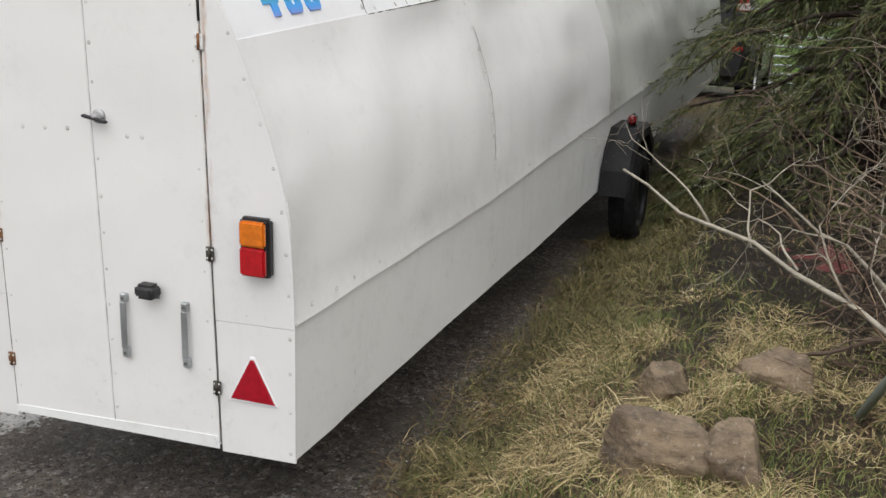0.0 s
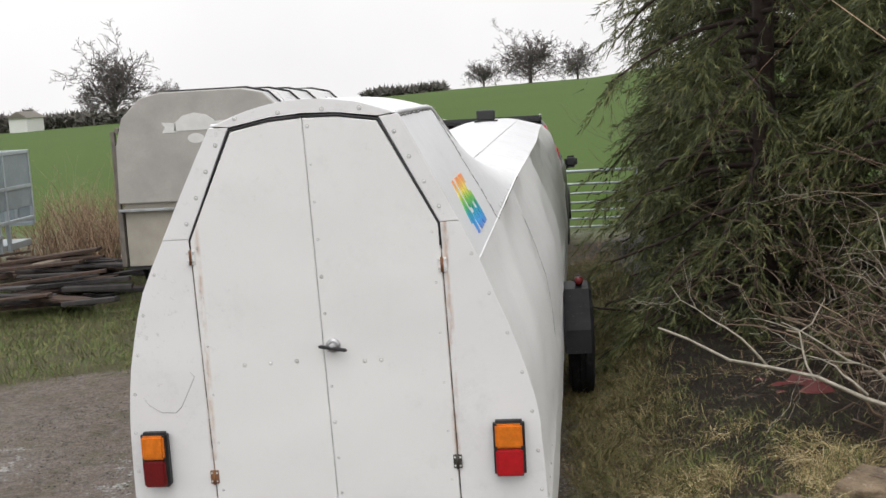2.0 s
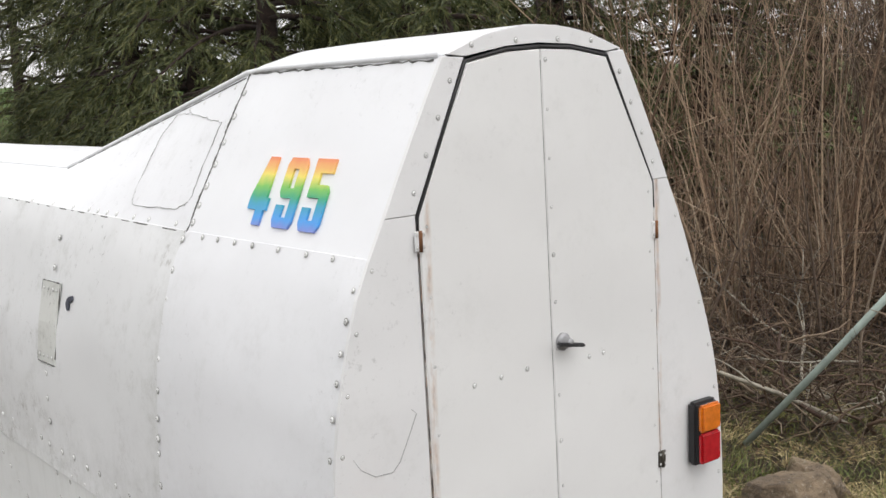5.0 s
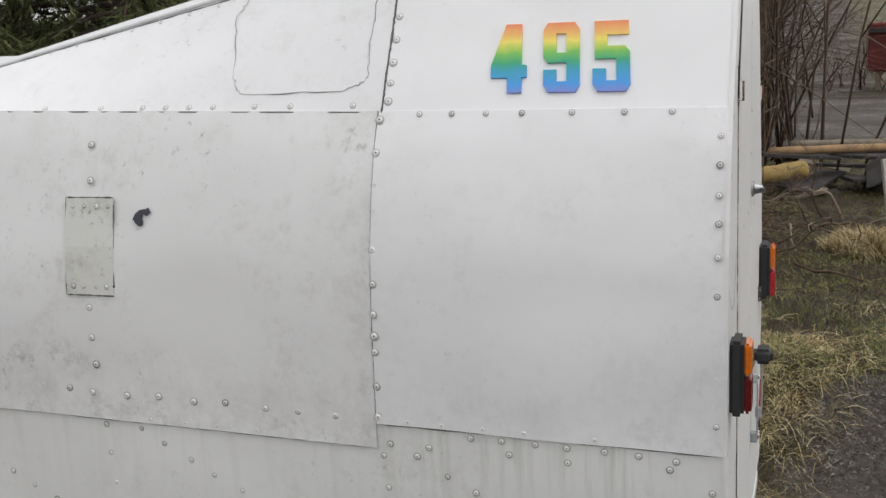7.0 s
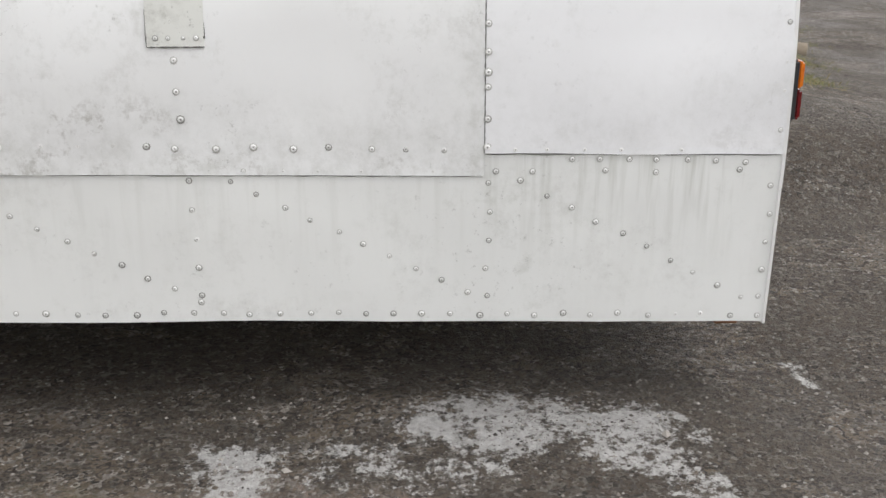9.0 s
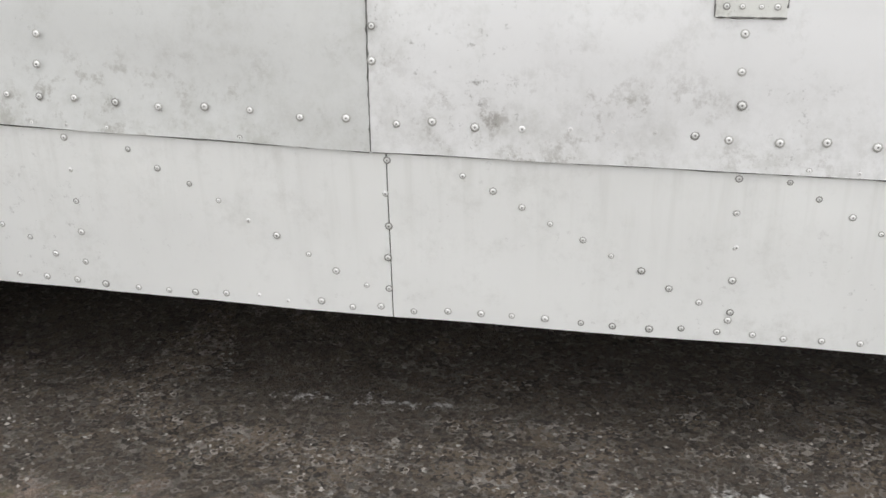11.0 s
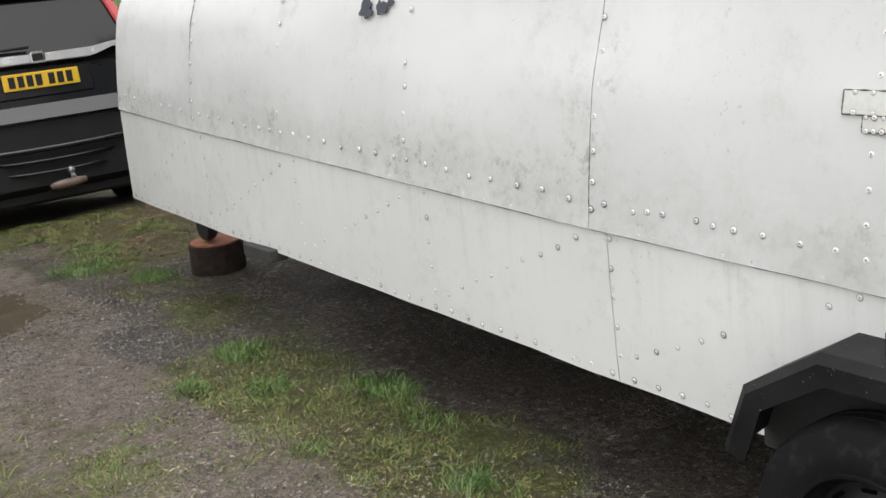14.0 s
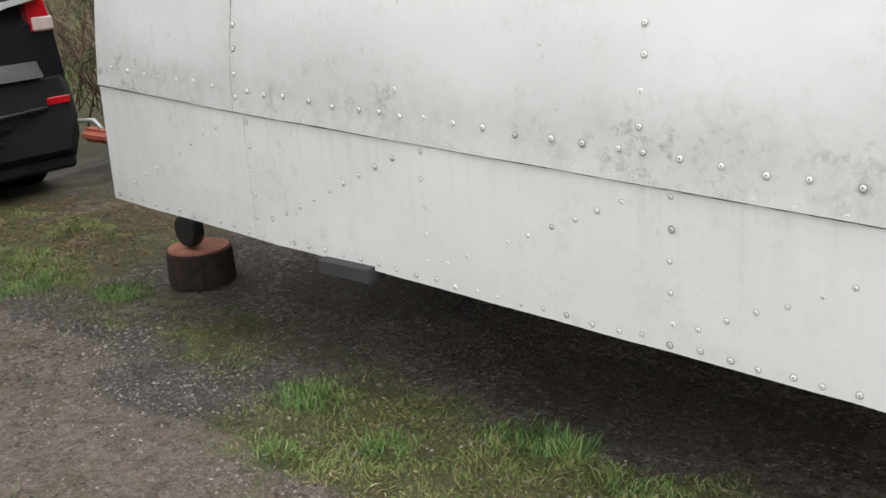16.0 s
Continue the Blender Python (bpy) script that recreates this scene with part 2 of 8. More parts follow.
def lathe(profile, axis_at, axis="x", seg=32, caps=True):
    """A turned body: profile of (along, radius) round an axis through axis_at."""
    bm = bmesh.new()
    rings = []
    for a, r in profile:
        ring = []
        for k in range(seg):
            t = 2 * math.pi * k / seg
            if axis == "x":
                co = (axis_at[0] + a, axis_at[1] + r * math.cos(t), axis_at[2] + r * math.sin(t))
            elif axis == "y":
                co = (axis_at[0] + r * math.cos(t), axis_at[1] + a, axis_at[2] + r * math.sin(t))
            else:
                co = (axis_at[0] + r * math.cos(t), axis_at[1] + r * math.sin(t), axis_at[2] + a)
            ring.append(bm.verts.new(co))
        rings.append(ring)
    for p, q in zip(rings, rings[1:]):
        for k in range(seg):
            bm.faces.new((p[k], p[(k + 1) % seg], q[(k + 1) % seg], q[k]))
    if caps and profile[0][1] > 1e-4:
        bm.faces.new(rings[0])
    if caps and profile[-1][1] > 1e-4:
        bm.faces.new(rings[-1])
    bmesh.ops.remove_doubles(bm, verts=bm.verts, dist=1e-5)
    return bm


def lerp_table(table, y):
    if y <= table[0][0]:
        return table[0][1]
    for (a, p), (b, q) in zip(table, table[1:]):
        if y <= b:
            return p + (q - p) * (y - a) / (b - a)
    return table[-1][1]


def smooth01(a, b, x):
    t = min(1.0, max(0.0, (x - a) / (b - a)))
    return t * t * (3 - 2 * t)

# ---- the glider trailer ----
LENGTH = 8.19
SEAM_Y = {-1: [0.0, 0.820, 2.445, 4.885, 7.345, LENGTH], 1: [0.0, 1.72, 3.68, 5.9, LENGTH]}
SKIRT_Y = {-1: [0.0, 2.41, 4.828, 7.30, LENGTH], 1: [0.0, 3.5, LENGTH]}
SEAM_LEFT = [(0.0, 0.772), (0.8188, 0.785), (0.8192, 0.723), (2.44, 0.751), (4.9, 0.844), (7.35, 0.960), (8.2, 1.012)]
SEAM_RIGHT = [(0.0, 0.690), (1.66, 0.706), (2.44, 0.742), (4.9, 0.834), (7.35, 0.951), (8.2, 1.004)]
BULGE = [(0.0, 1.0), (0.15, 0.995), (0.35, 0.985), (0.55, 0.958), (0.75, 0.902), (0.875, 0.857), (0.94, 0.823), (1.0, 0.785)]
BULGE_RIGHT = [(0.0, 1.0), (0.15, 1.0), (0.35, 0.99), (0.517, 0.963), (0.689, 0.902), (0.789, 0.86), (0.908, 0.80), (1.0, 0.765)]
BULGE_MID = [(0.0, 1.0), (0.1, 0.992), (0.3, 0.962), (0.5, 0.918), (0.77, 0.828), (1.0, 0.765)]
BULGE_FRONT = [(0.0, 1.0), (0.2, 0.985), (0.4, 0.953), (0.55, 0.924), (0.7, 0.892), (0.85, 0.835), (1.0, 0.725)]


def bulge(y, u, side=-1):
    """How far the skin stands out at the share u of the way from seam to edge, against its width at the seam."""
    f, g = smooth01(2.8, 4.8, y), smooth01(4.8, 7.6, y)
    back = lerp_table(BULGE if side < 0 else BULGE_RIGHT, u)
    return (back * (1 - f) + lerp_table(BULGE_MID, u) * f) * (1 - g) + lerp_table(BULGE_FRONT, u) * g


def flare(y):
    return lerp_table([(0, 0.012), (5.0, 0.012), (8.19, -0.016)], y)


def mid_x(y, z):
    return 0.225 + 0.0185 * y - 0.024 * (z - 0.26)


def z_bottom(y):
    return lerp_table([(0, 0.264), (1.5, 0.302), (2.4, 0.314), (3.55, 0.352), (4.84, 0.408), (6.75, 0.493), (7.33, 0.512), (8.19, 0.558)], y)


def z_edge(y, side=-1):
    return lerp_table([(0, 1.522), (0.8, 1.528), (2.2, 1.556), (8.2, 1.625)] if side < 0 else [(0, 1.482), (2.2, 1.553), (8.2, 1.625)], y)


def half(y):
    return 0.615 + 0.0115 * y


def body(side, y, z, out=0.0):
    """A world place on the trailer's side (-1 left, 1 right) at height z, out metres off the skin."""
    zs = lerp_table(SEAM_LEFT if side < 0 else SEAM_RIGHT, y)
    ze = z_edge(y, side)
    if z <= zs:
        w = half(y) + flare(y) * (z - z_bottom(y)) / (zs - z_bottom(y))
    else:
        w = (half(y) + flare(y)) * bulge(y, (z - zs) / (ze - zs), side)
    x = side * (w + out)
    return Vector((mid_x(y, z) + x, y, z + 0.026 * x))


def rear_xz(x, z):
    return (mid_x(0, z) + x, z + 0.026 * x)


def shell(f, us, vs, thick_dir):
    """A plate over the grid f(u, v), with thickness along thick_dir (a function of the place)."""
    bm = bmesh.new()
    top = [[bm.verts.new(f(u, v)) for v in vs] for u in us]
    low = [[bm.verts.new(p.co + thick_dir(p.co)) for p in row] for row in top]
    nu, nv = len(us), len(vs)
    for i in range(nu - 1):
        for j in range(nv - 1):
            bm.faces.new((top[i][j], top[i + 1][j], top[i + 1][j + 1], top[i][j + 1]))
            bm.faces.new((low[i][j], low[i][j + 1], low[i + 1][j + 1], low[i + 1][j]))
    for i in range(nu - 1):
        bm.faces.new((top[i][0], low[i][0], low[i + 1][0], top[i + 1][0]))
        bm.faces.new((top[i][-1], top[i + 1][-1], low[i + 1][-1], low[i][-1]))
    for j in range(nv - 1):
        bm.faces.new((top[0][j], top[0][j + 1], low[0][j + 1], low[0][j]))
        bm.faces.new((top[-1][j], low[-1][j], low[-1][j + 1], top[-1][j + 1]))
    return bm


def steps(a, b, d):
    n = max(1, round(abs(b - a) / d))
    return [a + (b - a) * i / n for i in range(n + 1)]


trailer = thing("glider_trailer", (0.225, 4.0, 0.0), "long white riveted aluminium glider trailer with a tail fin", "trailer")



def make_rivet_mesh():
    bm = bmesh.new()
    rings = []
    for r, h in ((0.0110, 0.0002), (0.0076, 0.0004), (0.0070, 0.0020), (0.0054, 0.0034), (0.0022, 0.0036), (0.0017, 0.0018)):
        rings.append([bm.verts.new((r * math.cos(k * math.pi / 4), r * math.sin(k * math.pi / 4), h)) for k in range(8)])
    for p, q in zip(rings, rings[1:]):
        for k in range(8):
            bm.faces.new((p[k], p[(k + 1) % 8], q[(k + 1) % 8], q[k]))
    bm.faces.new(rings[-1])
    me = bpy.data.meshes.new("rivet")
    bm.to_mesh(me)
    bm.free()
    me.polygons.foreach_set("use_smooth", [True] * len(me.polygons))
    m = Mat("rivet_head", (0.72, 0.72, 0.71), 0.4)
    info = m.t.nodes.new("ShaderNodeObjectInfo")
    worn = m.ramp(info.outputs["Random"], 0.55, 0.95)
    rim = m.ramp(m.math("MULTIPLY", m.xyz()[2], 200.0), 0.10, 0.24)
    px_, py_, pz_ = m.xyz()
    reach = m.math("SQRT", m.math("ADD", m.math("MULTIPLY", px_, px_), m.math("MULTIPLY", py_, py_)))
    pin = m.ramp(m.math("MULTIPLY", reach, 100.0), 0.20, 0.26)
    c = m.mix(worn, (0.80, 0.80, 0.795), (0.62, 0.62, 0.61))
    c = m.mix(rim, m.mix(worn, (0.46, 0.46, 0.44), (0.24, 0.24, 0.225)), c)
    c = m.mix(pin, (0.26, 0.26, 0.25), c)
    m.color(c)
    me.materials.append(m.m)
    return me


rivet_mesh = make_rivet_mesh()


def rivet(parent, p, normal, size=1.0):
    ob = new("rivet", rivet_mesh)
    ob.parent = parent
    base = Vector()
    q = parent
    while q is not None:
        base += q.location
        q = q.parent
    turn = Vector(normal).to_track_quat("Z", "Y")
    ob.rotation_mode = "QUATERNION"
    ob.rotation_quaternion = turn
    ob.location = Vector(p) - base
    ob.scale = (size, size, size)
    return ob


def side_rivet(parent, side, y, z, out, size=1.0):
    p = body(side, y, z, out)
    a, b = body(side, y, z + 0.02, out) - body(side, y, z - 0.02, out), body(side, y + 0.02, z, out) - body(side, y - 0.02, z, out)
    n = a.cross(b)
    if n.x * side < 0:
        n = -n
    rivet(parent, p, n, size)


rng = random.Random(4)
# places of the rivets along the row above the seam
ROW_Y = [0.929, 1.031, 1.122, 1.237, 1.33, 1.435, 1.533, 1.641, 1.714, 1.80, 1.891, 1.986, 2.094, 2.201, 2.299, 2.382, 2.50, 2.61, 2.73, 2.84, 2.955, 3.062, 3.166, 3.255, 3.339, 3.437, 3.535, 3.616, 3.75, 3.83, 3.917, 3.994, 4.063, 4.136, 4.226, 4.325, 4.407, 4.468, 4.519, 4.625, 4.675, 4.725, 4.826, 4.96, 5.068, 5.174, 5.294, 5.395, 5.508, 5.617, 5.72, 5.791, 5.9, 5.999, 6.119, 6.232, 6.34, 6.452, 6.55, 6.634, 6.72, 6.841, 6.95, 7.077, 7.172, 7.26, 7.45, 7.56, 7.66, 7.77, 7.86, 7.97, 8.08]
SKIN = 0.004
for side in (-1, 1):
    table = SEAM_LEFT if side < 0 else SEAM_RIGHT
    inward = lambda co, s=side: Vector((-s * 0.006, 0, 0))
    # skirt plates, each with its own edge, and a thin lap under the plate behind
    for i, (a2, b2) in enumerate(zip(SKIRT_Y[side], SKIRT_Y[side][1:])):

        def skirt(u, v, s=side, t=table):
            z0, z1 = z_bottom(u), max(lerp_table(t, min(max(u - 0.13, 0.0), LENGTH)), lerp_table(t, min(max(u, 0.0), LENGTH))) + 0.02
            dent = (0.004 * noise.noise((u * 2.3, v * 1.5, 3.1 * s)) + 0.003 * noise.noise((u * 7, v * 4, 9.1))) * min(1.0, 5 * (1 - v))
            wavy = 0.004 * noise.noise((u * 3.1, 0.5, s)) if v == 0.0 else 0.0
            p = body(s, u, z0 + (z1 - z0) * v * 0.999, dent)
            p.z += wavy
            return p

        plate = part("skirt_panel", shell(skirt, steps(a2 + (0.0015 if i else -0.004), b2 - 0.0015, 0.12), steps(0, 1, 0.2), inward), M_SKIRT, trailer, smooth=True)
        drips = plate.data.attributes.new("drip", "FLOAT", "POINT")
        for k, v in enumerate(plate.data.vertices):
            fall = lerp_table(table, min(max(v.co.y + trailer.location.y, 0.0), LENGTH)) - v.co.z
            drips.data[k].value = max(0.0, 1 - fall / 0.36) * (0.1 if side > 0 else 1.0 if v.co.y + trailer.location.y < 0.84 else 0.35)
        # rivets: along the bottom, up each joint and frame, and along the slanting braces inside
        if side < 0:
            clear = lambda y, z: not (3.50 < y < 4.42 and z < 0.74)
            inside = [y for y in np.arange(0.019, LENGTH, 0.0805) if a2 <= y < b2]
            for y in inside:
                y += rng.uniform(-0.006, 0.006)
                if clear(y, 0.3):
                    side_rivet(plate, side, y, z_bottom(y) + rng.uniform(0.018, 0.029), 0.001, rng.uniform(0.75, 1.0))
            for yc in (0.020, 0.806, 1.606, 2.412, 3.206, 4.816, 5.648, 6.48, 7.285):
                if a2 <= yc < b2:
                    for k in range(5):
                        side_rivet(plate, side, yc + rng.uniform(-0.005, 0.005), z_bottom(yc) + 0.08 + 0.084 * k, 0.001, rng.uniform(0.75, 0.95))
            for y0, h0, y1, h1, n in ((0.072, 0.078, 0.717, 0.421, 10), (0.861, 0.090, 1.505, 0.410, 10), (1.602, 0.062, 2.234, 0.387, 10), (2.475, 0.080, 3.047, 0.394, 9), (3.286, 0.099, 3.70, 0.315, 7), (4.753, 0.090, 4.081, 0.423, 10), (5.578, 0.087, 4.944, 0.394, 9), (6.40, 0.085, 5.782, 0.381, 9), (7.20, 0.085, 6.60, 0.38, 9), (8.02, 0.09, 7.46, 0.38, 8)):
                for k in range(n):
                    f = k / (n - 1)
                    y = y0 + (y1 - y0) * f + rng.uniform(-0.004, 0.004)
                    z = z_bottom(y) + h0 + (h1 - h0) * f + rng.uniform(-0.004, 0.004)
                    if a2 <= y < b2 and clear(y, z):
                        side_rivet(plate, side, y, z, 0.001, rng.uniform(0.65, 0.95))
            if i == 0:
                for y, down in ((0.101, 0.020), (0.184, 0.015), (0.262, 0.013), (0.349, 0.013), (0.424, 0.012), (0.505, 0.012), (0.581, 0.012), (0.115, 0.041), (0.348, 0.049), (0.488, 0.044), (0.688, 0.047), (0.788, 0.047)):
                    side_rivet(plate, side, y, lerp_table(table, y) - down - 0.004, 0.002, 0.85)
    # upper plates, lapping the skirt
    for i, (a, b) in enumerate(zip(SEAM_Y[side], SEAM_Y[side][1:])):

        def upper(u, v, s=side, t=table):
            z0, z1 = lerp_table(t, min(max(u, 0.001), LENGTH)), z_edge(u, s)
            big = 0.010 * noise.noise((u * 1.6, v * 2.0, 5.7 * s + 1)) + 0.005 * noise.noise((u * 4.4, v * 3.3, 2.2))
            if s > 0:
                fold = noise.noise((u * 1.5 - v * 0.9, v * 1.1 + u * 0.5, 11.3))
                big = 2.6 * big + 0.022 * fold * smooth01(0.4, 1.2, u)
            fade = min(1.0, 6 * v, 8 * (1 - v))
            lip = (0.0030 + 0.0035 * noise.noise((u * 4.6, 8.0, s)) + (0.005 if s > 0 else 0.0)) if v == 0.0 else 0.0
            p = body(s, u, z0 + (z1 - z0) * v, SKIN + big * fade + lip)
            if v == 0.0:
                p.z += 0.003 * noise.noise((u * 3.7, 4.0, s))
            return p

        plate = part("side_panel", shell(upper, steps(a + (0.0015 if i else -0.004), b - 0.0015, 0.09), steps(0, 1, 0.0625), inward), (M_PAINT_NEW, M_PAINT, M_PAINT_OLD)[min(i, 2)] if side < 0 else (M_PAINT_STAIN_SHADE if i > 1 else M_PAINT_EAST), trailer, smooth=True)
        grime = plate.data.attributes.new("lap", "FLOAT", "POINT")
        for k, v in enumerate(plate.data.vertices):
            yy, zz = v.co.y + trailer.location.y, v.co.z
            rise_z = zz - lerp_table(table, min(max(yy, 0.001), LENGTH))
            near = min(abs(yy - a), abs(yy - b))
            grime.data[k].value = max(0.0, 1 - rise_z / 0.25, 0.8 * (1 - near / 0.16)) * (1.0 if i and side < 0 else 0.45)
        z_of = lambda y, t=table: lerp_table(t, y)
        # a dark bead of sealant in the joint at the front of this plate and along the lap
        if b < LENGTH:
            path = [(body(side, b + rng.uniform(-0.0012, 0.0012), z_of(b - 0.002) + (z_edge(b, side) - z_of(b - 0.002)) * k / 60, SKIN - 0.0012), rng.choice((0.0010, 0.0016, 0.0022, 0.0028)) if side < 0 else 0.0014) for k in range(61)]
            bead = M_SEAL if side < 0 else M_JOINT
            part("sealant_bead", tubes("sealant_bead", [path], bead, 5), bead, plate)
        path = [(body(side, y, z_of(y) - 0.0015, 0.0012), rng.choice((0.0014, 0.002, 0.0026, 0.0034))) for y in steps(a + 0.004, b - 0.004, 0.03)]
        part("lap_bead", tubes("lap_bead", [path], M_SEAL, 5), M_SEAL, plate)
        if side < 0:
            for y in ROW_Y:
                if a < y < b:
                    side_rivet(plate, side, y, z_of(y) + 0.075 + rng.uniform(-0.005, 0.006), SKIN + 0.001, rng.uniform(0.85, 1.1))
                    if rng.random() < 0.4:
                        side_rivet(plate, side, y + 0.03, z_of(y) + 0.012, SKIN + 0.001, 0.65)
            for yc, first in ((1.625, 0.15), (2.432, 0.05), (3.246, 0.155), (4.062, 0.145), (4.872, 0.055), (5.735, 0.14), (6.57, 0.15), (7.328, 0.05)):
                if a < yc < b:
                    z = z_of(yc) + first
                    while z < z_edge(yc) - 0.03:
                        if rng.random() < 0.93:
                            side_rivet(plate, side, yc + rng.uniform(-0.006, 0.006), z, SKIN + 0.002, rng.uniform(0.85, 1.1))
                        z += rng.uniform(0.072, 0.094)
            if i == 0:
                for z in (0.802, 0.879, 0.965, 1.004, 1.057, 1.129, 1.210, 1.299, 1.360, 1.433, 1.508):
                    side_rivet(plate, side, 0.813, z, SKIN + 0.002, rng.uniform(0.9, 1.15))
                for z in (0.84, 0.947, 1.024, 1.128, 1.211, 1.281, 1.340, 1.403, 1.463):
                    side_rivet(plate, side, 0.014, z, SKIN + 0.002, rng.uniform(0.65, 0.8))
                for y in (0.121, 0.226, 0.345, 0.462, 0.548, 0.632, 0.713):
                    side_rivet(plate, side, y, z_edge(y) - 0.008, SKIN + 0.002, 0.72)
                for y in (0.283, 0.449, 0.549, 0.651, 0.737):
                    side_rivet(plate, side, y, z_of(y) + 0.011, SKIN + 0.002, 0.8)
        else:
            for k in range(9):
                z = z_of(b - 0.03) + 0.08 + (z_edge(b, side) - z_of(b - 0.03) - 0.12) * k / 8
                side_rivet(plate, side, b - 0.02, z, SKIN + 0.001, 0.9)
            y = a + 0.1
            while y < b:
                side_rivet(plate, side, y, z_of(y) + 0.03, SKIN + 0.001, 0.8)
                y += rng.uniform(0.11, 0.2)


# fin and roof: edge (E), shoulder (T) and crown (C) along the trailer
def top_t(y):
    return lerp_table([(0, 1.925), (0.8, 1.93), (2.25, 1.640), (8.2, 1.695)], y)


def top_c(y):
    return lerp_table([(0, 1.984), (0.8, 1.986), (2.25, 1.682), (8.2, 1.722)], y)


def top_w(y):
    return 0.273


def local(x, y, z):
    return Vector((mid_x(y, z) + x, y, z + 0.026 * x))


for side in (-1, 1):
    def fin(u, v, s=side):
        e = bulge(u, 1.0, s) * (half(u) + flare(u))
        w = e + (top_w(u) - e) * v
        bow = 0.003 * math.sin(math.pi * v) + 0.005 * noise.noise((u * 2.2, v * 2, s * 4.0)) * math.sin(math.pi * v)
        return local(s * (w + bow + 0.0035), u, z_edge(u, s) + (top_t(u) - z_edge(u, s)) * v + 0.5 * bow - 0.004)

    drop = lambda co, s=side: Vector((-s * 0.006, 0, -0.004))
    rear_fin = part("fin_panel", shell(fin, steps(-0.006, 0.81, 0.11), steps(0, 1, 0.1), drop), M_PAINT_NEW, trailer, smooth=True)
    front_fin = part("fin_panel", shell(fin, steps(0.815, 2.25, 0.11), steps(0, 1, 0.1), drop), M_FIN, trailer, smooth=True)
    roof_side = part("roof_panel", shell(fin, steps(2.252, LENGTH, 0.3), steps(0, 1, 0.25), drop), M_FIN, trailer, smooth=True)
    beads = [(rear_fin, [fin(0.812 + rng.uniform(-0.002, 0.002), v) for v in steps(0, 1, 0.02)], 0.0034), (rear_fin, [fin(u, 0.985 + rng.uniform(-0.006, 0.006)) for u in steps(0.02, 0.8, 0.018)], 0.0036), (front_fin, [fin(u, 0.0) for u in steps(0.82, 2.24, 0.03)], 0.0030), (front_fin, [fin(u, 0.975) for u in steps(0.83, 2.24, 0.03)], 0.0022)]
    for owner, path, thick in beads:
        part("sealant_bead", tubes("sealant_bead", [[(p + Vector((side * 0.0005, 0, 0)), thick * rng.choice((0.35, 0.55, 0.8, 1.0))) for p in path]], M_SEAL, 5), M_SEAL, owner)
    for v in (0.06, 0.164, 0.28, 0.413, 0.549, 0.711, 0.86):
        p, q = fin(0.798, v), fin(0.798, v + 0.02)
        n = (q - p).cross(Vector((0, 1, 0)))
        rivet(rear_fin, p, n if n.x * side > 0 else -n, rng.uniform(0.85, 1.05))
    for u in (0.89, 1.06, 1.16, 1.28, 1.35, 1.42, 1.49, 1.62, 1.80, 2.0):
        p, q = fin(u, 0.04), fin(u, 0.07)
        n = (q - p).cross(Vector((0, 1, 0)))
        rivet(front_fin, p, n if n.x * side > 0 else -n, 0.8)
    for k in range(14):
        p, q = fin(0.88 + 0.095 * k, 0.94), fin(0.88 + 0.095 * k, 0.97)
        n = (q - p).cross(Vector((0, 1, 0)))
        rivet(front_fin, p, n if n.x * side > 0 else -n, 0.6)


def crown(u, v):
    return local(v * top_w(u), u, top_t(u) + (top_c(u) - top_t(u)) * (1 - v * v) + 0.004 * noise.noise((u * 2, v * 3, 8)))


under = lambda co: Vector((0, 0, -0.006))
part("fin_roof_panel", shell(crown, steps(-0.006, 0.81, 0.16), steps(-1, 1, 0.125), under), M_FIN, trailer, smooth=True)
part("fin_roof_panel", shell(crown, steps(0.812, 2.25, 0.16), steps(-1, 1, 0.125), under), M_FIN, trailer, smooth=True)
part("roof_panel", shell(crown, steps(2.252, LENGTH, 0.3), steps(-1, 1, 0.125), under), M_FIN, trailer, smooth=True)
# the rolled edge strip along the fin's shoulder
for side in (-1, 1):
    strip = part("edge_strip", tubes("edge_strip", [[(local(side * (top_w(y) + 0.002), y, top_t(y)), 0.008) for y in steps(0.01, 2.25, 0.12)]], M_FIN, 6), M_FIN, trailer)

# front plate, floor and frame
outline = [body(-1, LENGTH, z_bottom(LENGTH) + 0.002)] + [body(-1, LENGTH, z) for z in steps(0.56, z_edge(LENGTH) - 0.005, 0.1)] + [crown(LENGTH, v) for v in steps(-1, 1, 0.25)] + [body(1, LENGTH, z) for z in steps(z_edge(LENGTH) - 0.005, 0.56, 0.1)] + [body(1, LENGTH, z_bottom(LENGTH) + 0.002)]
part("front_panel", slab([(p.x, p.z) for p in outline], LENGTH - 0.012, LENGTH - 0.004), M_PAINT, trailer)


def floor_plate(u, v):
    p = local(v * (half(u) - 0.012), u, z_bottom(u) + 0.035)
    return p


part("floor_panel", shell(floor_plate, steps(0.02, LENGTH - 0.02, 1.0), [-1, 1], under), M_UNDER, trailer)
for x in (-0.42, 0.42):
    rail = [local(x, y, z_bottom(y) + 0.012) for y in (0.08, LENGTH - 0.05)]
    bm = bmesh.new()
    for p in rail:
        for dx, dz in ((-0.025, -0.03), (0.025, -0.03), (0.025, 0.03), (-0.025, 0.03)):
            bm.verts.new(p + Vector((dx, 0, dz)))
    bm.verts.ensure_lookup_table()
    v = bm.verts
    for k in range(4):
        bm.faces.new((v[k], v[(k + 1) % 4], v[4 + (k + 1) % 4], v[4 + k]))
    bm.faces.new((v[0], v[1], v[2], v[3]))
    bm.faces.new((v[4], v[5], v[6], v[7]))
    part("chassis_rail", bm, M_UNDER, trailer)
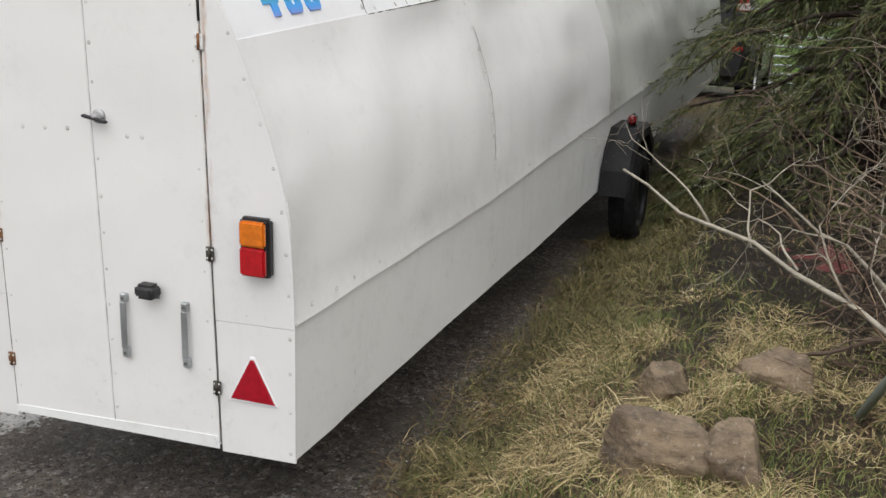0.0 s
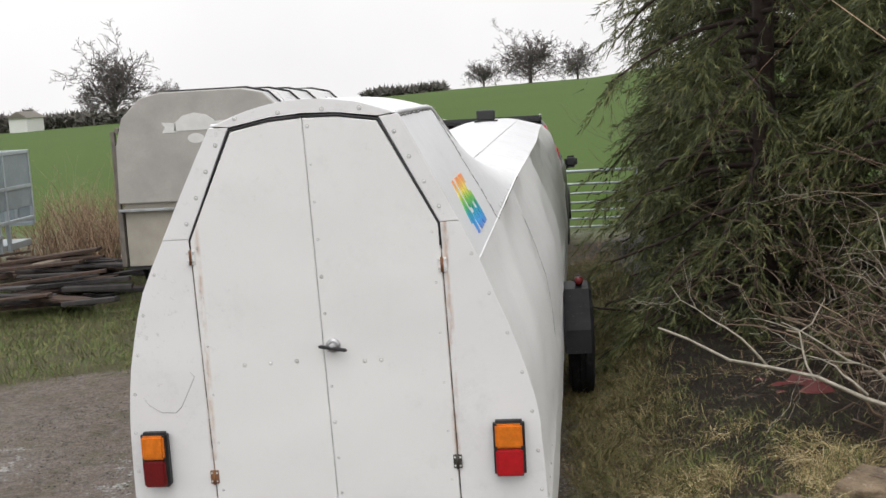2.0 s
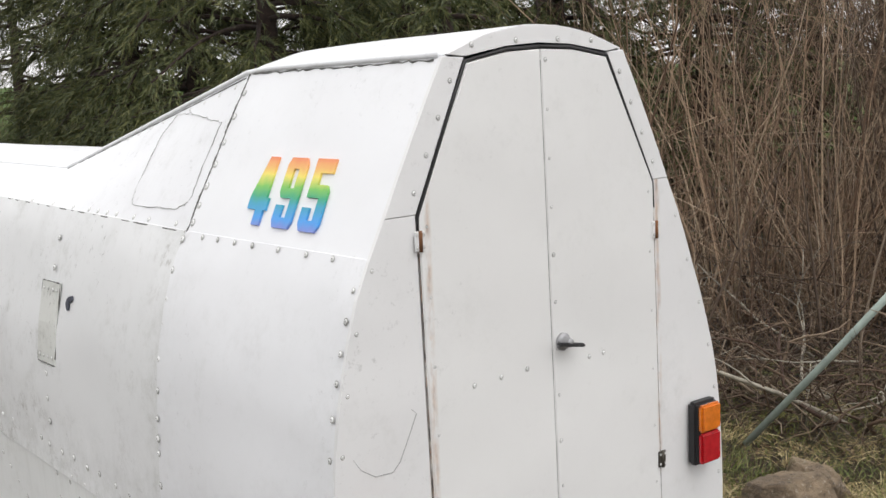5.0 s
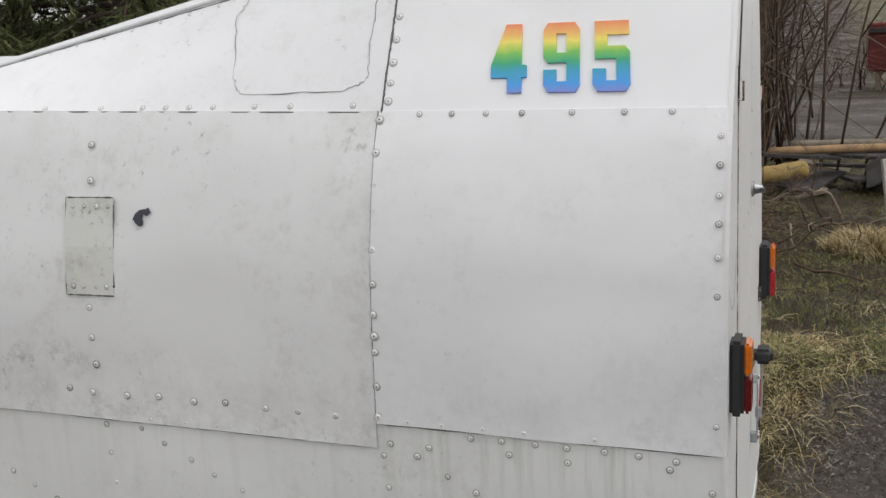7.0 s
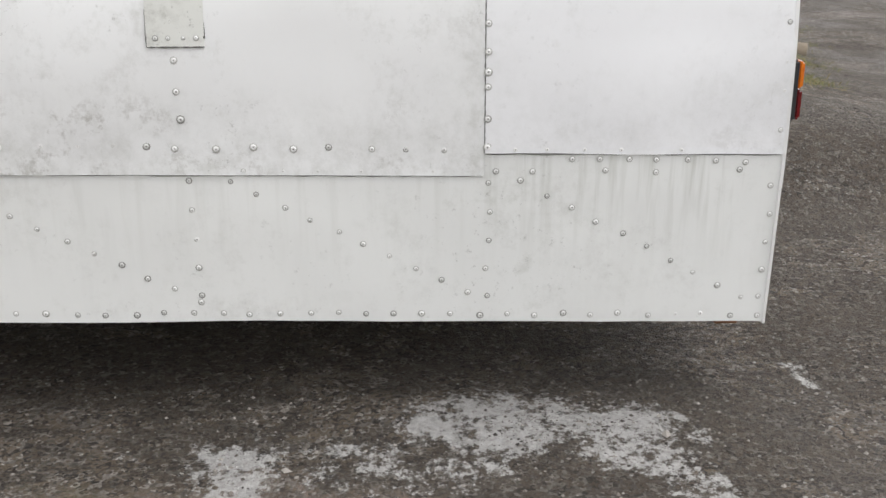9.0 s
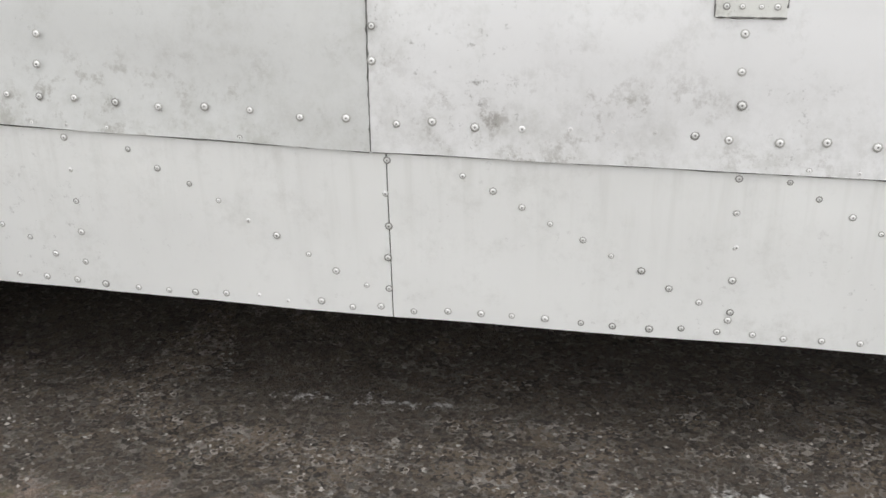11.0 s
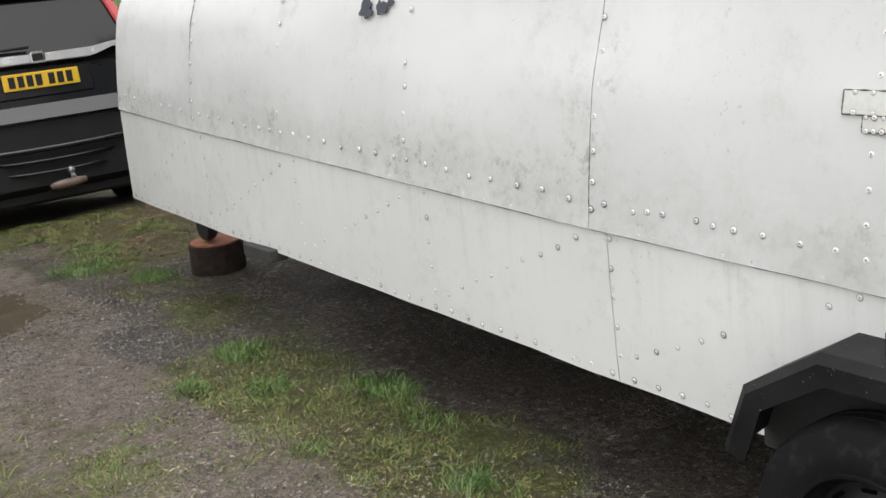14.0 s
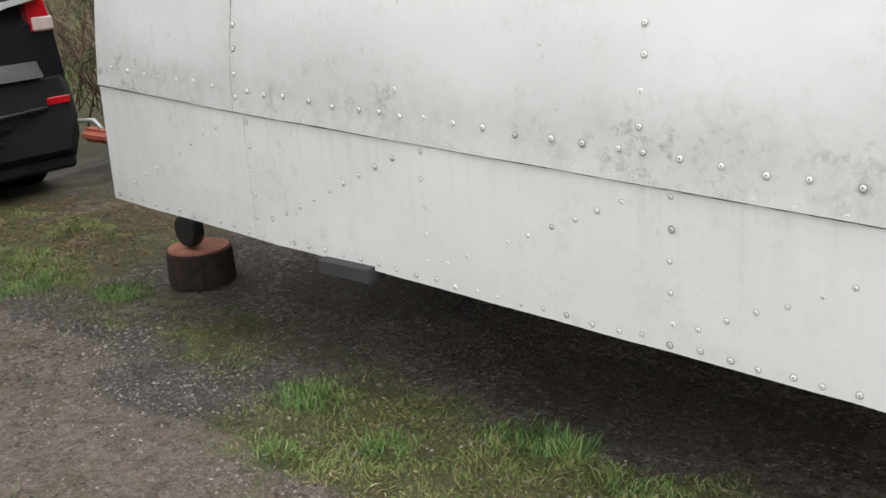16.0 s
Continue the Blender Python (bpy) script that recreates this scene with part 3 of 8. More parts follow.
part("axle", tubes("axle", [[((-0.36, 3.97, 0.33), 0.03), ((0.93, 3.97, 0.345), 0.03)]], M_UNDER, 8), M_UNDER, trailer)

# rear: side posts, header, two door leaves
DX, DOOR_B, DOOR_S, DOOR_T, DTX = 0.372, 0.292, 1.595, 1.905, 0.217
LOW = {-1: 0.672, 1: 0.676}


def rear_w(z, side):
    if z > z_edge(0, side):
        v = (z - z_edge(0, side)) / (top_t(0) - z_edge(0, side))
        e = bulge(0.0, 1.0, side) * 0.627
        return e + (top_w(0) - e) * v + 0.003 * math.sin(math.pi * min(v, 1.0)) + 0.006
    return abs(body(side, 0, z, 0.0).x - mid_x(0, z)) + 0.007


YR = -0.004
for side in (-1, 1):
    lo, hi = z_bottom(0) - 0.004, LOW[side]
    poly = [(side * (DX + 0.004), lo)] + [(side * rear_w(z, side), z) for z in steps(lo, hi - 0.001, 0.2)] + [(side * (DX + 0.004), hi - 0.001)]
    post = part("rear_post_panel", slab([rear_xz(*p) for p in poly], YR - 0.004, YR + 0.004, 0.0015), paint_material("white_post_low", (0.79, 0.79, 0.785), 0.5, ((mid_x(0, 0.5) + side * (DX + 0.002) - 0.225, 0.25, 0.7, 0.6, 0.014),)).m, trailer)
    for z in (lo + 0.03, lo + 0.16, lo + 0.28, hi - 0.03):
        rivet(post, (*((lambda q: (q[0], YR - 0.004, q[1]))(rear_xz(side * (rear_w(z, side) - 0.016), z))),), (0, -1, 0), 0.5)
    for x in (0.42, 0.48, 0.54):
        q = rear_xz(side * x, hi + 0.026)
        rivet(post, (q[0], YR - 0.004, q[1]), (0, -1, 0), 0.5)
    top = 1.60
    poly = [(side * (DX + 0.004), hi)] + [(side * rear_w(z, side), z) for z in steps(hi, top - 0.001, 0.08)] + [(side * (DX + 0.004), top - 0.001)]
    post = part("rear_post_panel", slab([rear_xz(*p) for p in poly], YR - 0.005, YR + 0.004, 0.0015), paint_material("white_post_high", (0.79, 0.79, 0.79), 0.45, ((mid_x(0, 1.2) + side * (DX + 0.002) - 0.225, 0.7, 1.56, 0.5, 0.007), (mid_x(0, 1.4) + side * (DX + 0.002) - 0.225, 1.20, 1.56, 0.85, 0.015), (mid_x(0, 0.85) + side * (DX + 0.002) - 0.225, 0.78, 0.90, 0.7, 0.013))).m, trailer)
    for z in steps(hi + 0.1, 1.5, 0.125):
        q = rear_xz(side * (rear_w(z, side) - 0.016), z)
        rivet(post, (q[0], YR - 0.005, q[1]), (0, -1, 0), 0.5)
    poly = [(side * (DX + 0.004), top), *[(side * rear_w(z, side), z) for z in steps(top, 1.921, 0.08)], (side * (DTX + 0.006), DOOR_T + 0.012)]
    cheek = part("rear_cheek_panel", slab([rear_xz(*p) for p in poly], YR - 0.006, YR + 0.004, 0.0015), M_POST, trailer)
    for f in (0.15, 0.4, 0.65, 0.9):
        q = rear_xz(side * (0.40 + (0.25 - 0.40) * f), top + (1.9 - top) * f)
        rivet(cheek, (q[0], YR - 0.006, q[1]), (0, -1, 0), 0.6)
head = [(-(DTX + 0.004), DOOR_T + 0.014)] + [(x, DOOR_T + 0.014 + 0.025 * (1 - (x / DTX) ** 2)) for x in steps(-0.2, 0.2, 0.1)] + [(DTX + 0.004, DOOR_T + 0.014)] + [(x, top_t(0) + (top_c(0) - top_t(0)) * (1 - (x / top_w(0)) ** 2)) for x in steps(top_w(0), -top_w(0), 0.1)]
header_panel = part("rear_header_panel", slab([rear_xz(*p) for p in head], YR - 0.006, YR + 0.004, 0.0015), M_POST, trailer)
for x in (-0.2, -0.07, 0.06, 0.17):
    q = rear_xz(x, DOOR_T + 0.046 - 0.2 * x * x)
    rivet(header_panel, (q[0], YR - 0.006, q[1]), (0, -1, 0), 0.65)

leaf = {}
for side in (-1, 1):
    gap = 0.0009
    poly = [(side * gap, DOOR_B), (side * DX, DOOR_B - 0.01), (side * DX, DOOR_S), (side * DTX, DOOR_T), (side * 0.1, DOOR_T + 0.02), (side * gap, DOOR_T + 0.024)]
    leaf[side] = part("door_leaf", slab([rear_xz(*p) for p in poly], YR - 0.010, YR + 0.012, 0.003), paint_material("white_door_leaf", (0.80, 0.80, 0.79), 0.3, ((mid_x(0, 1.2) + side * (DX - 0.004) - 0.225, 0.25, 1.56, 0.4, 0.007), (mid_x(0, 1.4) + side * (DX - 0.002) - 0.225, 1.22, 1.55, 0.8, 0.014), (mid_x(0, 0.8) + side * (DX - 0.002) - 0.225, 0.76, 0.90, 0.65, 0.012))).m, trailer)
    seal = [(side * (DX + 0.001), 1.53), (side * (DX + 0.001), DOOR_S), (side * (DTX + 0.004), DOOR_T + 0.005), (side * 0.1, DOOR_T + 0.026), (0, DOOR_T + 0.030)]
    part("door_seal", tubes("door_seal", [[((rear_xz(*p)[0], YR - 0.0058, rear_xz(*p)[1]), 0.0042) for p in seal]], M_BLACK, 6), M_BLACK, leaf[side], "black rubber door seal")
    gapline = [(side * (DX + 0.002), DOOR_B), (side * (DX + 0.002), 1.52)]
    part("hinge_rod", tubes("hinge_rod", [[((rear_xz(*p)[0], YR - 0.006, rear_xz(*p)[1]), 0.0014) for p in gapline]], M_HINGE.m, 5), M_HINGE.m, leaf[side], "rust-stained hinge line")
    for z in ((1.475, 0.878, 0.468) if side > 0 else (1.545, 0.866, 0.46)):
        q = rear_xz(side * (DX + 0.002), z)
        hinge_mat = M_RUST if z > 1.4 or side < 0 else M_DKSTEEL
        hinge = part("hinge", box(q[0] - 0.013, q[0] + 0.013, YR - 0.0145, YR - 0.009, q[1] - 0.021, q[1] + 0.021, 0.0015), M_POST if z > 1.4 else hinge_mat, leaf[side], "small butt hinge streaked with rust")
        part("hinge_pin", tubes("hinge_pin", [[((q[0], YR - 0.015, q[1] - 0.022), 0.0045), ((q[0], YR - 0.015, q[1] + 0.022), 0.0045)]], hinge_mat, 6), hinge_mat, hinge)
        for dx in (-0.008, 0.008):
            for dz in (-0.013, 0.013):
                rivet(hinge, (q[0] + dx, YR - 0.0145, q[1] + dz), (0, -1, 0), 0.35)
    n_riv = 15
    for k in range(n_riv):
        z = DOOR_B + 0.05 + (DOOR_T - DOOR_B - 0.06) * k / (n_riv - 1)
        q = rear_xz(side * 0.014, z + 0.01 * side)
        if side > 0:
            rivet(leaf[side], (q[0], YR - 0.0102, q[1]), (0, -1, 0), rng.choice((0.38, 0.42, 0.55)))
    for k in range(9):
        z = DOOR_B + 0.08 + 1.2 * k / 8
        q = rear_xz(side * (DX - 0.02), z)
        rivet(leaf[side], (q[0], YR - 0.0102, q[1]), (0, -1, 0), 0.34)
q0 = rear_xz(0, DOOR_B)
q1 = rear_xz(0, DOOR_T)
part("meeting_line", tubes("meeting_line", [[((q0[0] + (q1[0] - q0[0]) * k / 60 + 0.001 * rng.uniform(-1, 1), YR - 0.0070, q0[1] + (q1[1] - q0[1]) * k / 60), rng.choice((0.0003, 0.0007, 0.0012))) for k in range(61)]], M_JOINT, 5), M_JOINT, leaf[1], "dark joint between the two leaves")
for x, z in ((-0.245, 1.208), (-0.165, 1.21), (-0.085, 1.212), (0.12, 1.20), (0.17, 1.20)):
    q = rear_xz(x, z)
    rivet(leaf[-1 if x < 0 else 1], (q[0], YR - 0.0102, q[1]), (0, -1, 0), 0.6)

# handle, plug socket, two strap brackets on the doors
hq = Vector((0.232, 0, 1.255))
handle = part("door_handle", lathe([(0.0, 0.021), (-0.006, 0.021), (-0.010, 0.014), (-0.028, 0.010), (-0.034, 0.0)], (hq.x, YR - 0.010, hq.z), "y", 20), simple("dull_chrome", (0.42, 0.42, 0.43), 0.3, 0.9).m, leaf[1], "dull chrome T-shaped locking handle", smooth=True)
bm = box(hq.x - 0.040, hq.x + 0.046, YR - 0.045, YR - 0.030, hq.z - 0.014, hq.z + 0.006, 0.004, seg=2)
for v in bm.verts:
    f = abs(v.co.x - (hq.x + 0.003)) / 0.043
    v.co.z = hq.z - 0.004 + (v.co.z - hq.z + 0.004) * (1 - 0.65 * f * f)
part("grip", turned(bm, Matrix.Translation(hq) @ Matrix.Rotation(radians(10), 4, "Y") @ Matrix.Translation(-hq)), simple("dull_grip_metal", (0.10, 0.10, 0.105), 0.35, 0.8).m, handle, smooth=True)
pq = Vector((0.386, YR - 0.01, 0.757))
bm = box(pq.x - 0.034, pq.x + 0.034, pq.y - 0.055, pq.y, pq.z - 0.022, pq.z + 0.022, 0.012, seg=3)
plug = part("plug_socket", bm, M_BLACK, leaf[1], "black rubber plug socket cover", smooth=True)
part("socket_plate", box(pq.x - 0.022, pq.x + 0.022, pq.y - 0.004, pq.y + 0.001, pq.z - 0.03, pq.z - 0.018, 0.001), M_STEEL, plug)
for bx in (0.289, 0.5):
    bracket = part("strap_bracket", box(bx - 0.0105, bx + 0.0105, YR - 0.030, YR - 0.026, 0.560, 0.705, 0.001), M_STEEL, leaf[1], "galvanised upright strap bracket")
    for z0, z1 in ((0.530, 0.560), (0.705, 0.732)):
        foot = part("bracket_foot", box(bx - 0.0105, bx + 0.0105, YR - 0.029 if z0 == 0.53 else YR - 0.029, YR - 0.0095, z0, z1, 0.003), M_STEEL, bracket)
        part("screw", lathe([(0, 0.005), (-0.003, 0.005), (-0.004, 0.0)], (bx, YR - 0.029, (z0 + z1) / 2), "y", 8), M_SEAL, foot)


def rear_lamp(x0, x1, z0, z1, red):
    lamp = part("tail_lamp", box(x0, x1, YR - 0.036, YR - 0.004, z0, z1, 0.008, seg=2), M_BLACK, trailer, "square tail lamp, amber above red, in black housing")
    zm = (z0 + z1) / 2 + 0.004
    part("amber_lens", box(x0 + 0.007, x1 - 0.007, YR - 0.052, YR - 0.034, zm + 0.002, z1 - 0.006, 0.006, seg=2), M_AMBER, lamp, "amber plastic lens")
    part("red_lens", box(x0 + 0.007, x1 - 0.007, YR - 0.052, YR - 0.034, z0 + 0.006, zm - 0.001, 0.006, seg=2), red, lamp, "red plastic lens")


rear_lamp(-0.380, -0.296, 0.834, 1.006, M_DARKRED)
rear_lamp(0.694, 0.788, 0.844, 1.014, M_RED)
M_TRI = lens_material("triangle_red", (0.42, 0.006, 0.02))
for tx in (-0.288, 0.712):
    zt = 0.452 if tx > 0 else 0.43
    tri = [(tx - 0.074, zt), (tx + 0.074, zt), (tx + 0.006, zt + 0.131), (tx - 0.006, zt + 0.131)]
    reflector = part("reflector_triangle", slab(tri, YR - 0.012, YR - 0.003, 0.002), M_TRI, trailer, "red triangular rear reflector")
    rim_tri = [(tx - 0.081, zt - 0.004), (tx + 0.081, zt - 0.004), (tx + 0.007, zt + 0.139), (tx - 0.007, zt + 0.139)]
    part("reflector_rim", slab(rim_tri, YR - 0.010, YR - 0.0055, 0.001), M_PAINT_NEW, reflector, "thin white rim")
    inner = [(tx - 0.052, zt + 0.014), (tx + 0.052, zt + 0.014), (tx, zt + 0.108)]
    part("reflector_face", slab(inner, YR - 0.0135, YR - 0.0115), M_TRI, reflector)

# scraped bare strip along the door foot
part("door_foot_strip", slab([rear_xz(-DX, DOOR_B - 0.012), rear_xz(DX, DOOR_B - 0.02), rear_xz(DX, DOOR_B + 0.02), rear_xz(-DX, DOOR_B + 0.012)], YR - 0.013, YR - 0.0105), M_SKIRT, trailer)

# a line scribed into the paint of one post
loop = [(-0.572, 1.125), (-0.555, 1.098), (-0.52, 1.075), (-0.475, 1.072), (-0.455, 1.09), (-0.43, 1.135), (-0.405, 1.182), (-0.418, 1.195)]
part("scribed_line", tubes("scribed_line", [[((rear_xz(*p)[0], YR - 0.0048, rear_xz(*p)[1]), (0.0005, 0.0009, 0.0012, 0.0014, 0.0014, 0.0012, 0.0014, 0.0006)[k]) for k, p in enumerate(loop)]], M_JOINT, 4), M_JOINT, trailer)

# cover patches on the side
def patch(y0, y1, z0, z1, label):
    f = lambda u, v: body(-1, u, z0 + (z1 - z0) * v, SKIN + 0.006)
    m = paint_material("patch_paint", (0.70, 0.71, 0.68), 2.2).m
    pl = part("patch_plate", shell(f, steps(y0, y1, 0.04), steps(0, 1, 0.25), lambda co: Vector((0.005, 0, 0))), m, trailer, label)
    prng = random.Random(int(y0 * 100))
    rim = [f(y0, 0), f(y1, 0), f(y1, 1), f(y0, 1), f(y0, 0)]
    part("patch_sealant", tubes("patch_sealant", [[(p + (q - p) * k / 12, prng.choice((0.0008, 0.0014, 0.002, 0.0026))) for p, q in zip(rim, rim[1:]) for k in range(12)]], M_SEAL, 4), M_SEAL, pl)
    for k in range(4):
        for v in (0.09, 0.91):
            y = y0 + (y1 - y0) * (0.12 + 0.25 * k + prng.uniform(-0.03, 0.03))
            side_rivet(pl, -1, y, z0 + (z1 - z0) * v, SKIN + 0.007, prng.uniform(0.5, 0.8))


patch(1.545, 1.692, 1.075, 1.327, "riveted patch plate with greenish stains")
patch(3.955, 4.14, 1.185, 1.235, "small riveted patch plate")
patch(4.015, 4.09, 1.150, 1.184, "small riveted patch plate")
M_CHIP = simple("bare_dark_chip", (0.05, 0.055, 0.075), 0.6).m


def chip(y, z, size, seed):
    r = random.Random(seed)
    pts = []
    waves = [(h, r.uniform(0.5, 1.0) * 0.42 / h ** 0.8, r.uniform(0, 6.28)) for h in (1, 2, 3, 5, 7)]
    for k in range(28):
        a = 2 * math.pi * k / 28
        d = size * (0.72 + sum(w * math.cos(h * a + f) for h, w, f in waves))
        pts.append((y + d * math.cos(a), z + d * 0.8 * math.sin(a)))
    verts = [body(-1, p, q, SKIN + 0.0075) for p, q in pts] + [body(-1, p, q, SKIN + 0.003) for p, q in pts]
    n = len(pts)
    faces = [tuple(range(n)), tuple(range(2 * n - 1, n - 1, -1))] + [(i, (i + 1) % n, n + (i + 1) % n, n + i) for i in range(n)]
    part("paint_chip", link_mesh("paint_chip", verts, faces, M_CHIP), M_CHIP, trailer, "dark chip where paint has gone")


chip(1.472, 1.272, 0.022, 3)
chip(1.448, 1.288, 0.017, 5)
chip(5.98, 1.436, 0.05, 8)
chip(5.91, 1.447, 0.038, 9)
chip(5.86, 1.452, 0.022, 12)

# faint outline of an old hatch on the fin
def fin_at(side, u, v, out=0.0):
    e = bulge(u, 1.0, side) * (half(u) + flare(u))
    w = e + (top_w(u) - e) * v + 0.003 * math.sin(math.pi * v)
    return local(side * (w + out), u, z_edge(u, side) + (top_t(u) - z_edge(u, side)) * v + 0.0015 * math.sin(math.pi * v) + out * 0.5)


hatch = [(0.862, 0.174), (0.868, 0.471), (0.866, 0.679), (0.967, 0.741), (1.138, 0.882), (1.255, 0.931), (1.28, 0.771), (1.24, 0.251), (1.214, 0.126), (0.924, 0.113), (0.862, 0.174)]
fine_path = []
hr = random.Random(2)
for (a, b), (c, d) in zip(hatch, hatch[1:]):
    for k in range(8):
        fine_path.append((fin_at(-1, a + (c - a) * k / 8 + hr.uniform(-0.005, 0.005), b + (d - b) * k / 8 + hr.uniform(-0.012, 0.012), 0.002), hr.choice((0.0007, 0.001, 0.0014))))
part("hatch_outline", tubes("hatch_outline", [fine_path], M_JOINT, 4), M_JOINT, trailer, "traced outline of a closed-up hatch")

# competition number, 495, sprayed through a stencil in rainbow bands
M_NUM = Mat("rainbow_spray", (0.1, 0.4, 0.8), 0.5)
zc = M_NUM.n("TexCoord").outputs["Generated"]
sp = M_NUM.n("SeparateXYZ")
M_NUM.link(zc, sp.inputs[0])
rr = M_NUM.n("ValToRGB")
cr = rr.color_ramp
cr.elements[0].position, cr.elements[0].color = 0.0, (0.18, 0.22, 0.62, 1)
cr.elements[1].position, cr.elements[1].color = 1.0, (0.82, 0.22, 0.07, 1)
for pos, col in ((0.14, (0.02, 0.30, 0.78)), (0.34, (0.0, 0.33, 0.50)), (0.44, (0.0, 0.36, 0.16)), (0.58, (0.16, 0.52, 0.06)), (0.74, (0.86, 0.72, 0.10)), (0.86, (0.84, 0.42, 0.10))):
    e = cr.elements.new(pos)
    e.color = (*col, 1)
M_NUM.link(M_NUM.math("ADD", sp.outputs[2], M_NUM.math("MULTIPLY", M_NUM.math("SUBTRACT", M_NUM.noise(30, 3), 0.5), 0.12)), rr.inputs[0])
M_NUM.color(M_NUM.mix(0.06, rr.outputs[0], (0.8, 0.8, 0.8)))

# stencil digits on a grid 0..1 wide, 0..1 high
DIGITS = {
    "4": [[(0.42, 1.0), (0.86, 1.0), (0.86, 0.40), (1.0, 0.40), (1.0, 0.22), (0.86, 0.22), (0.86, 0.0), (0.46, 0.0), (0.46, 0.22), (0.0, 0.22), (0.0, 0.40)]],
    "9": [[(0.12, 1.0), (0.88, 1.0), (1.0, 0.90), (1.0, 0.58), (0.64, 0.58), (0.64, 0.84), (0.36, 0.84), (0.36, 0.90), (0.0, 0.90)],
          [(0.0, 0.90), (0.36, 0.90), (0.36, 0.56), (0.64, 0.56), (0.64, 0.58), (1.0, 0.58), (1.0, 0.10), (0.88, 0.0), (0.12, 0.0), (0.0, 0.10), (0.0, 0.32), (0.36, 0.32), (0.36, 0.15), (0.64, 0.15), (0.64, 0.42), (0.12, 0.42), (0.0, 0.50)]],
    "5": [[(0.06, 1.0), (0.98, 1.0), (0.98, 0.80), (0.40, 0.80), (0.40, 0.64), (0.88, 0.64), (1.0, 0.56), (1.0, 0.10), (0.88, 0.0), (0.12, 0.0), (0.0, 0.10), (0.0, 0.32), (0.36, 0.32), (0.36, 0.15), (0.64, 0.15), (0.64, 0.46), (0.06, 0.46)]],
}


def number(side):
    pieces_v, pieces_f = [], []
    for d, start, width in (("4", 0.0, 0.086), ("9", 0.126, 0.085), ("5", 0.241, 0.085)):
        for poly in DIGITS[d]:
            for out, flip in ((0.0058, False), (0.001, True)):
                base = len(pieces_v)
                for px, pz in poly:
                    along = start + px * width
                    y = (0.545 + 0.013 * (pz - 0.2) - along) if side < 0 else (0.20 + along)
                    v = 0.083 + 0.378 * pz
                    pieces_v.append(fin_at(side, y, v, out))
                idx = [base + k for k in range(len(poly))]
                pieces_f.append(tuple(idx if not flip else idx[::-1]))
            n, b0 = len(poly), len(pieces_v) - 2 * len(poly)
            for k in range(n):
                pieces_f.append((b0 + k, b0 + (k + 1) % n, b0 + n + (k + 1) % n, b0 + n + k))
    me = link_mesh("competition_number", pieces_v, pieces_f, M_NUM.m)
    part("competition_number", me, M_NUM.m, trailer, "sprayed number 495 in rainbow colours")


number(-1)
number(1)

# wheels and guards
M_TYRE = Mat("tyre_rubber", (0.02, 0.02, 0.02), 0.8, 0.0, 0.2)
M_TYRE.color(M_TYRE.mix(M_TYRE.ramp(M_TYRE.noise(14, 6, 0.7), 0.52, 0.72), (0.009, 0.009, 0.010), (0.032, 0.030, 0.028)))
M_TYRE.bump(M_TYRE.noise(90, 3), 0.3, 0.003)
mrim = simple("black_rim_paint", (0.009, 0.009, 0.010), 0.36, 0.0, var=0.5)
mrim.b.inputs["Specular IOR Level"].default_value = 0.22
M_RIM = mrim.m
M_SLOT = Mat("black_rim_slot", (0.004, 0.004, 0.004), 0.9, 0.0, 0.0).m


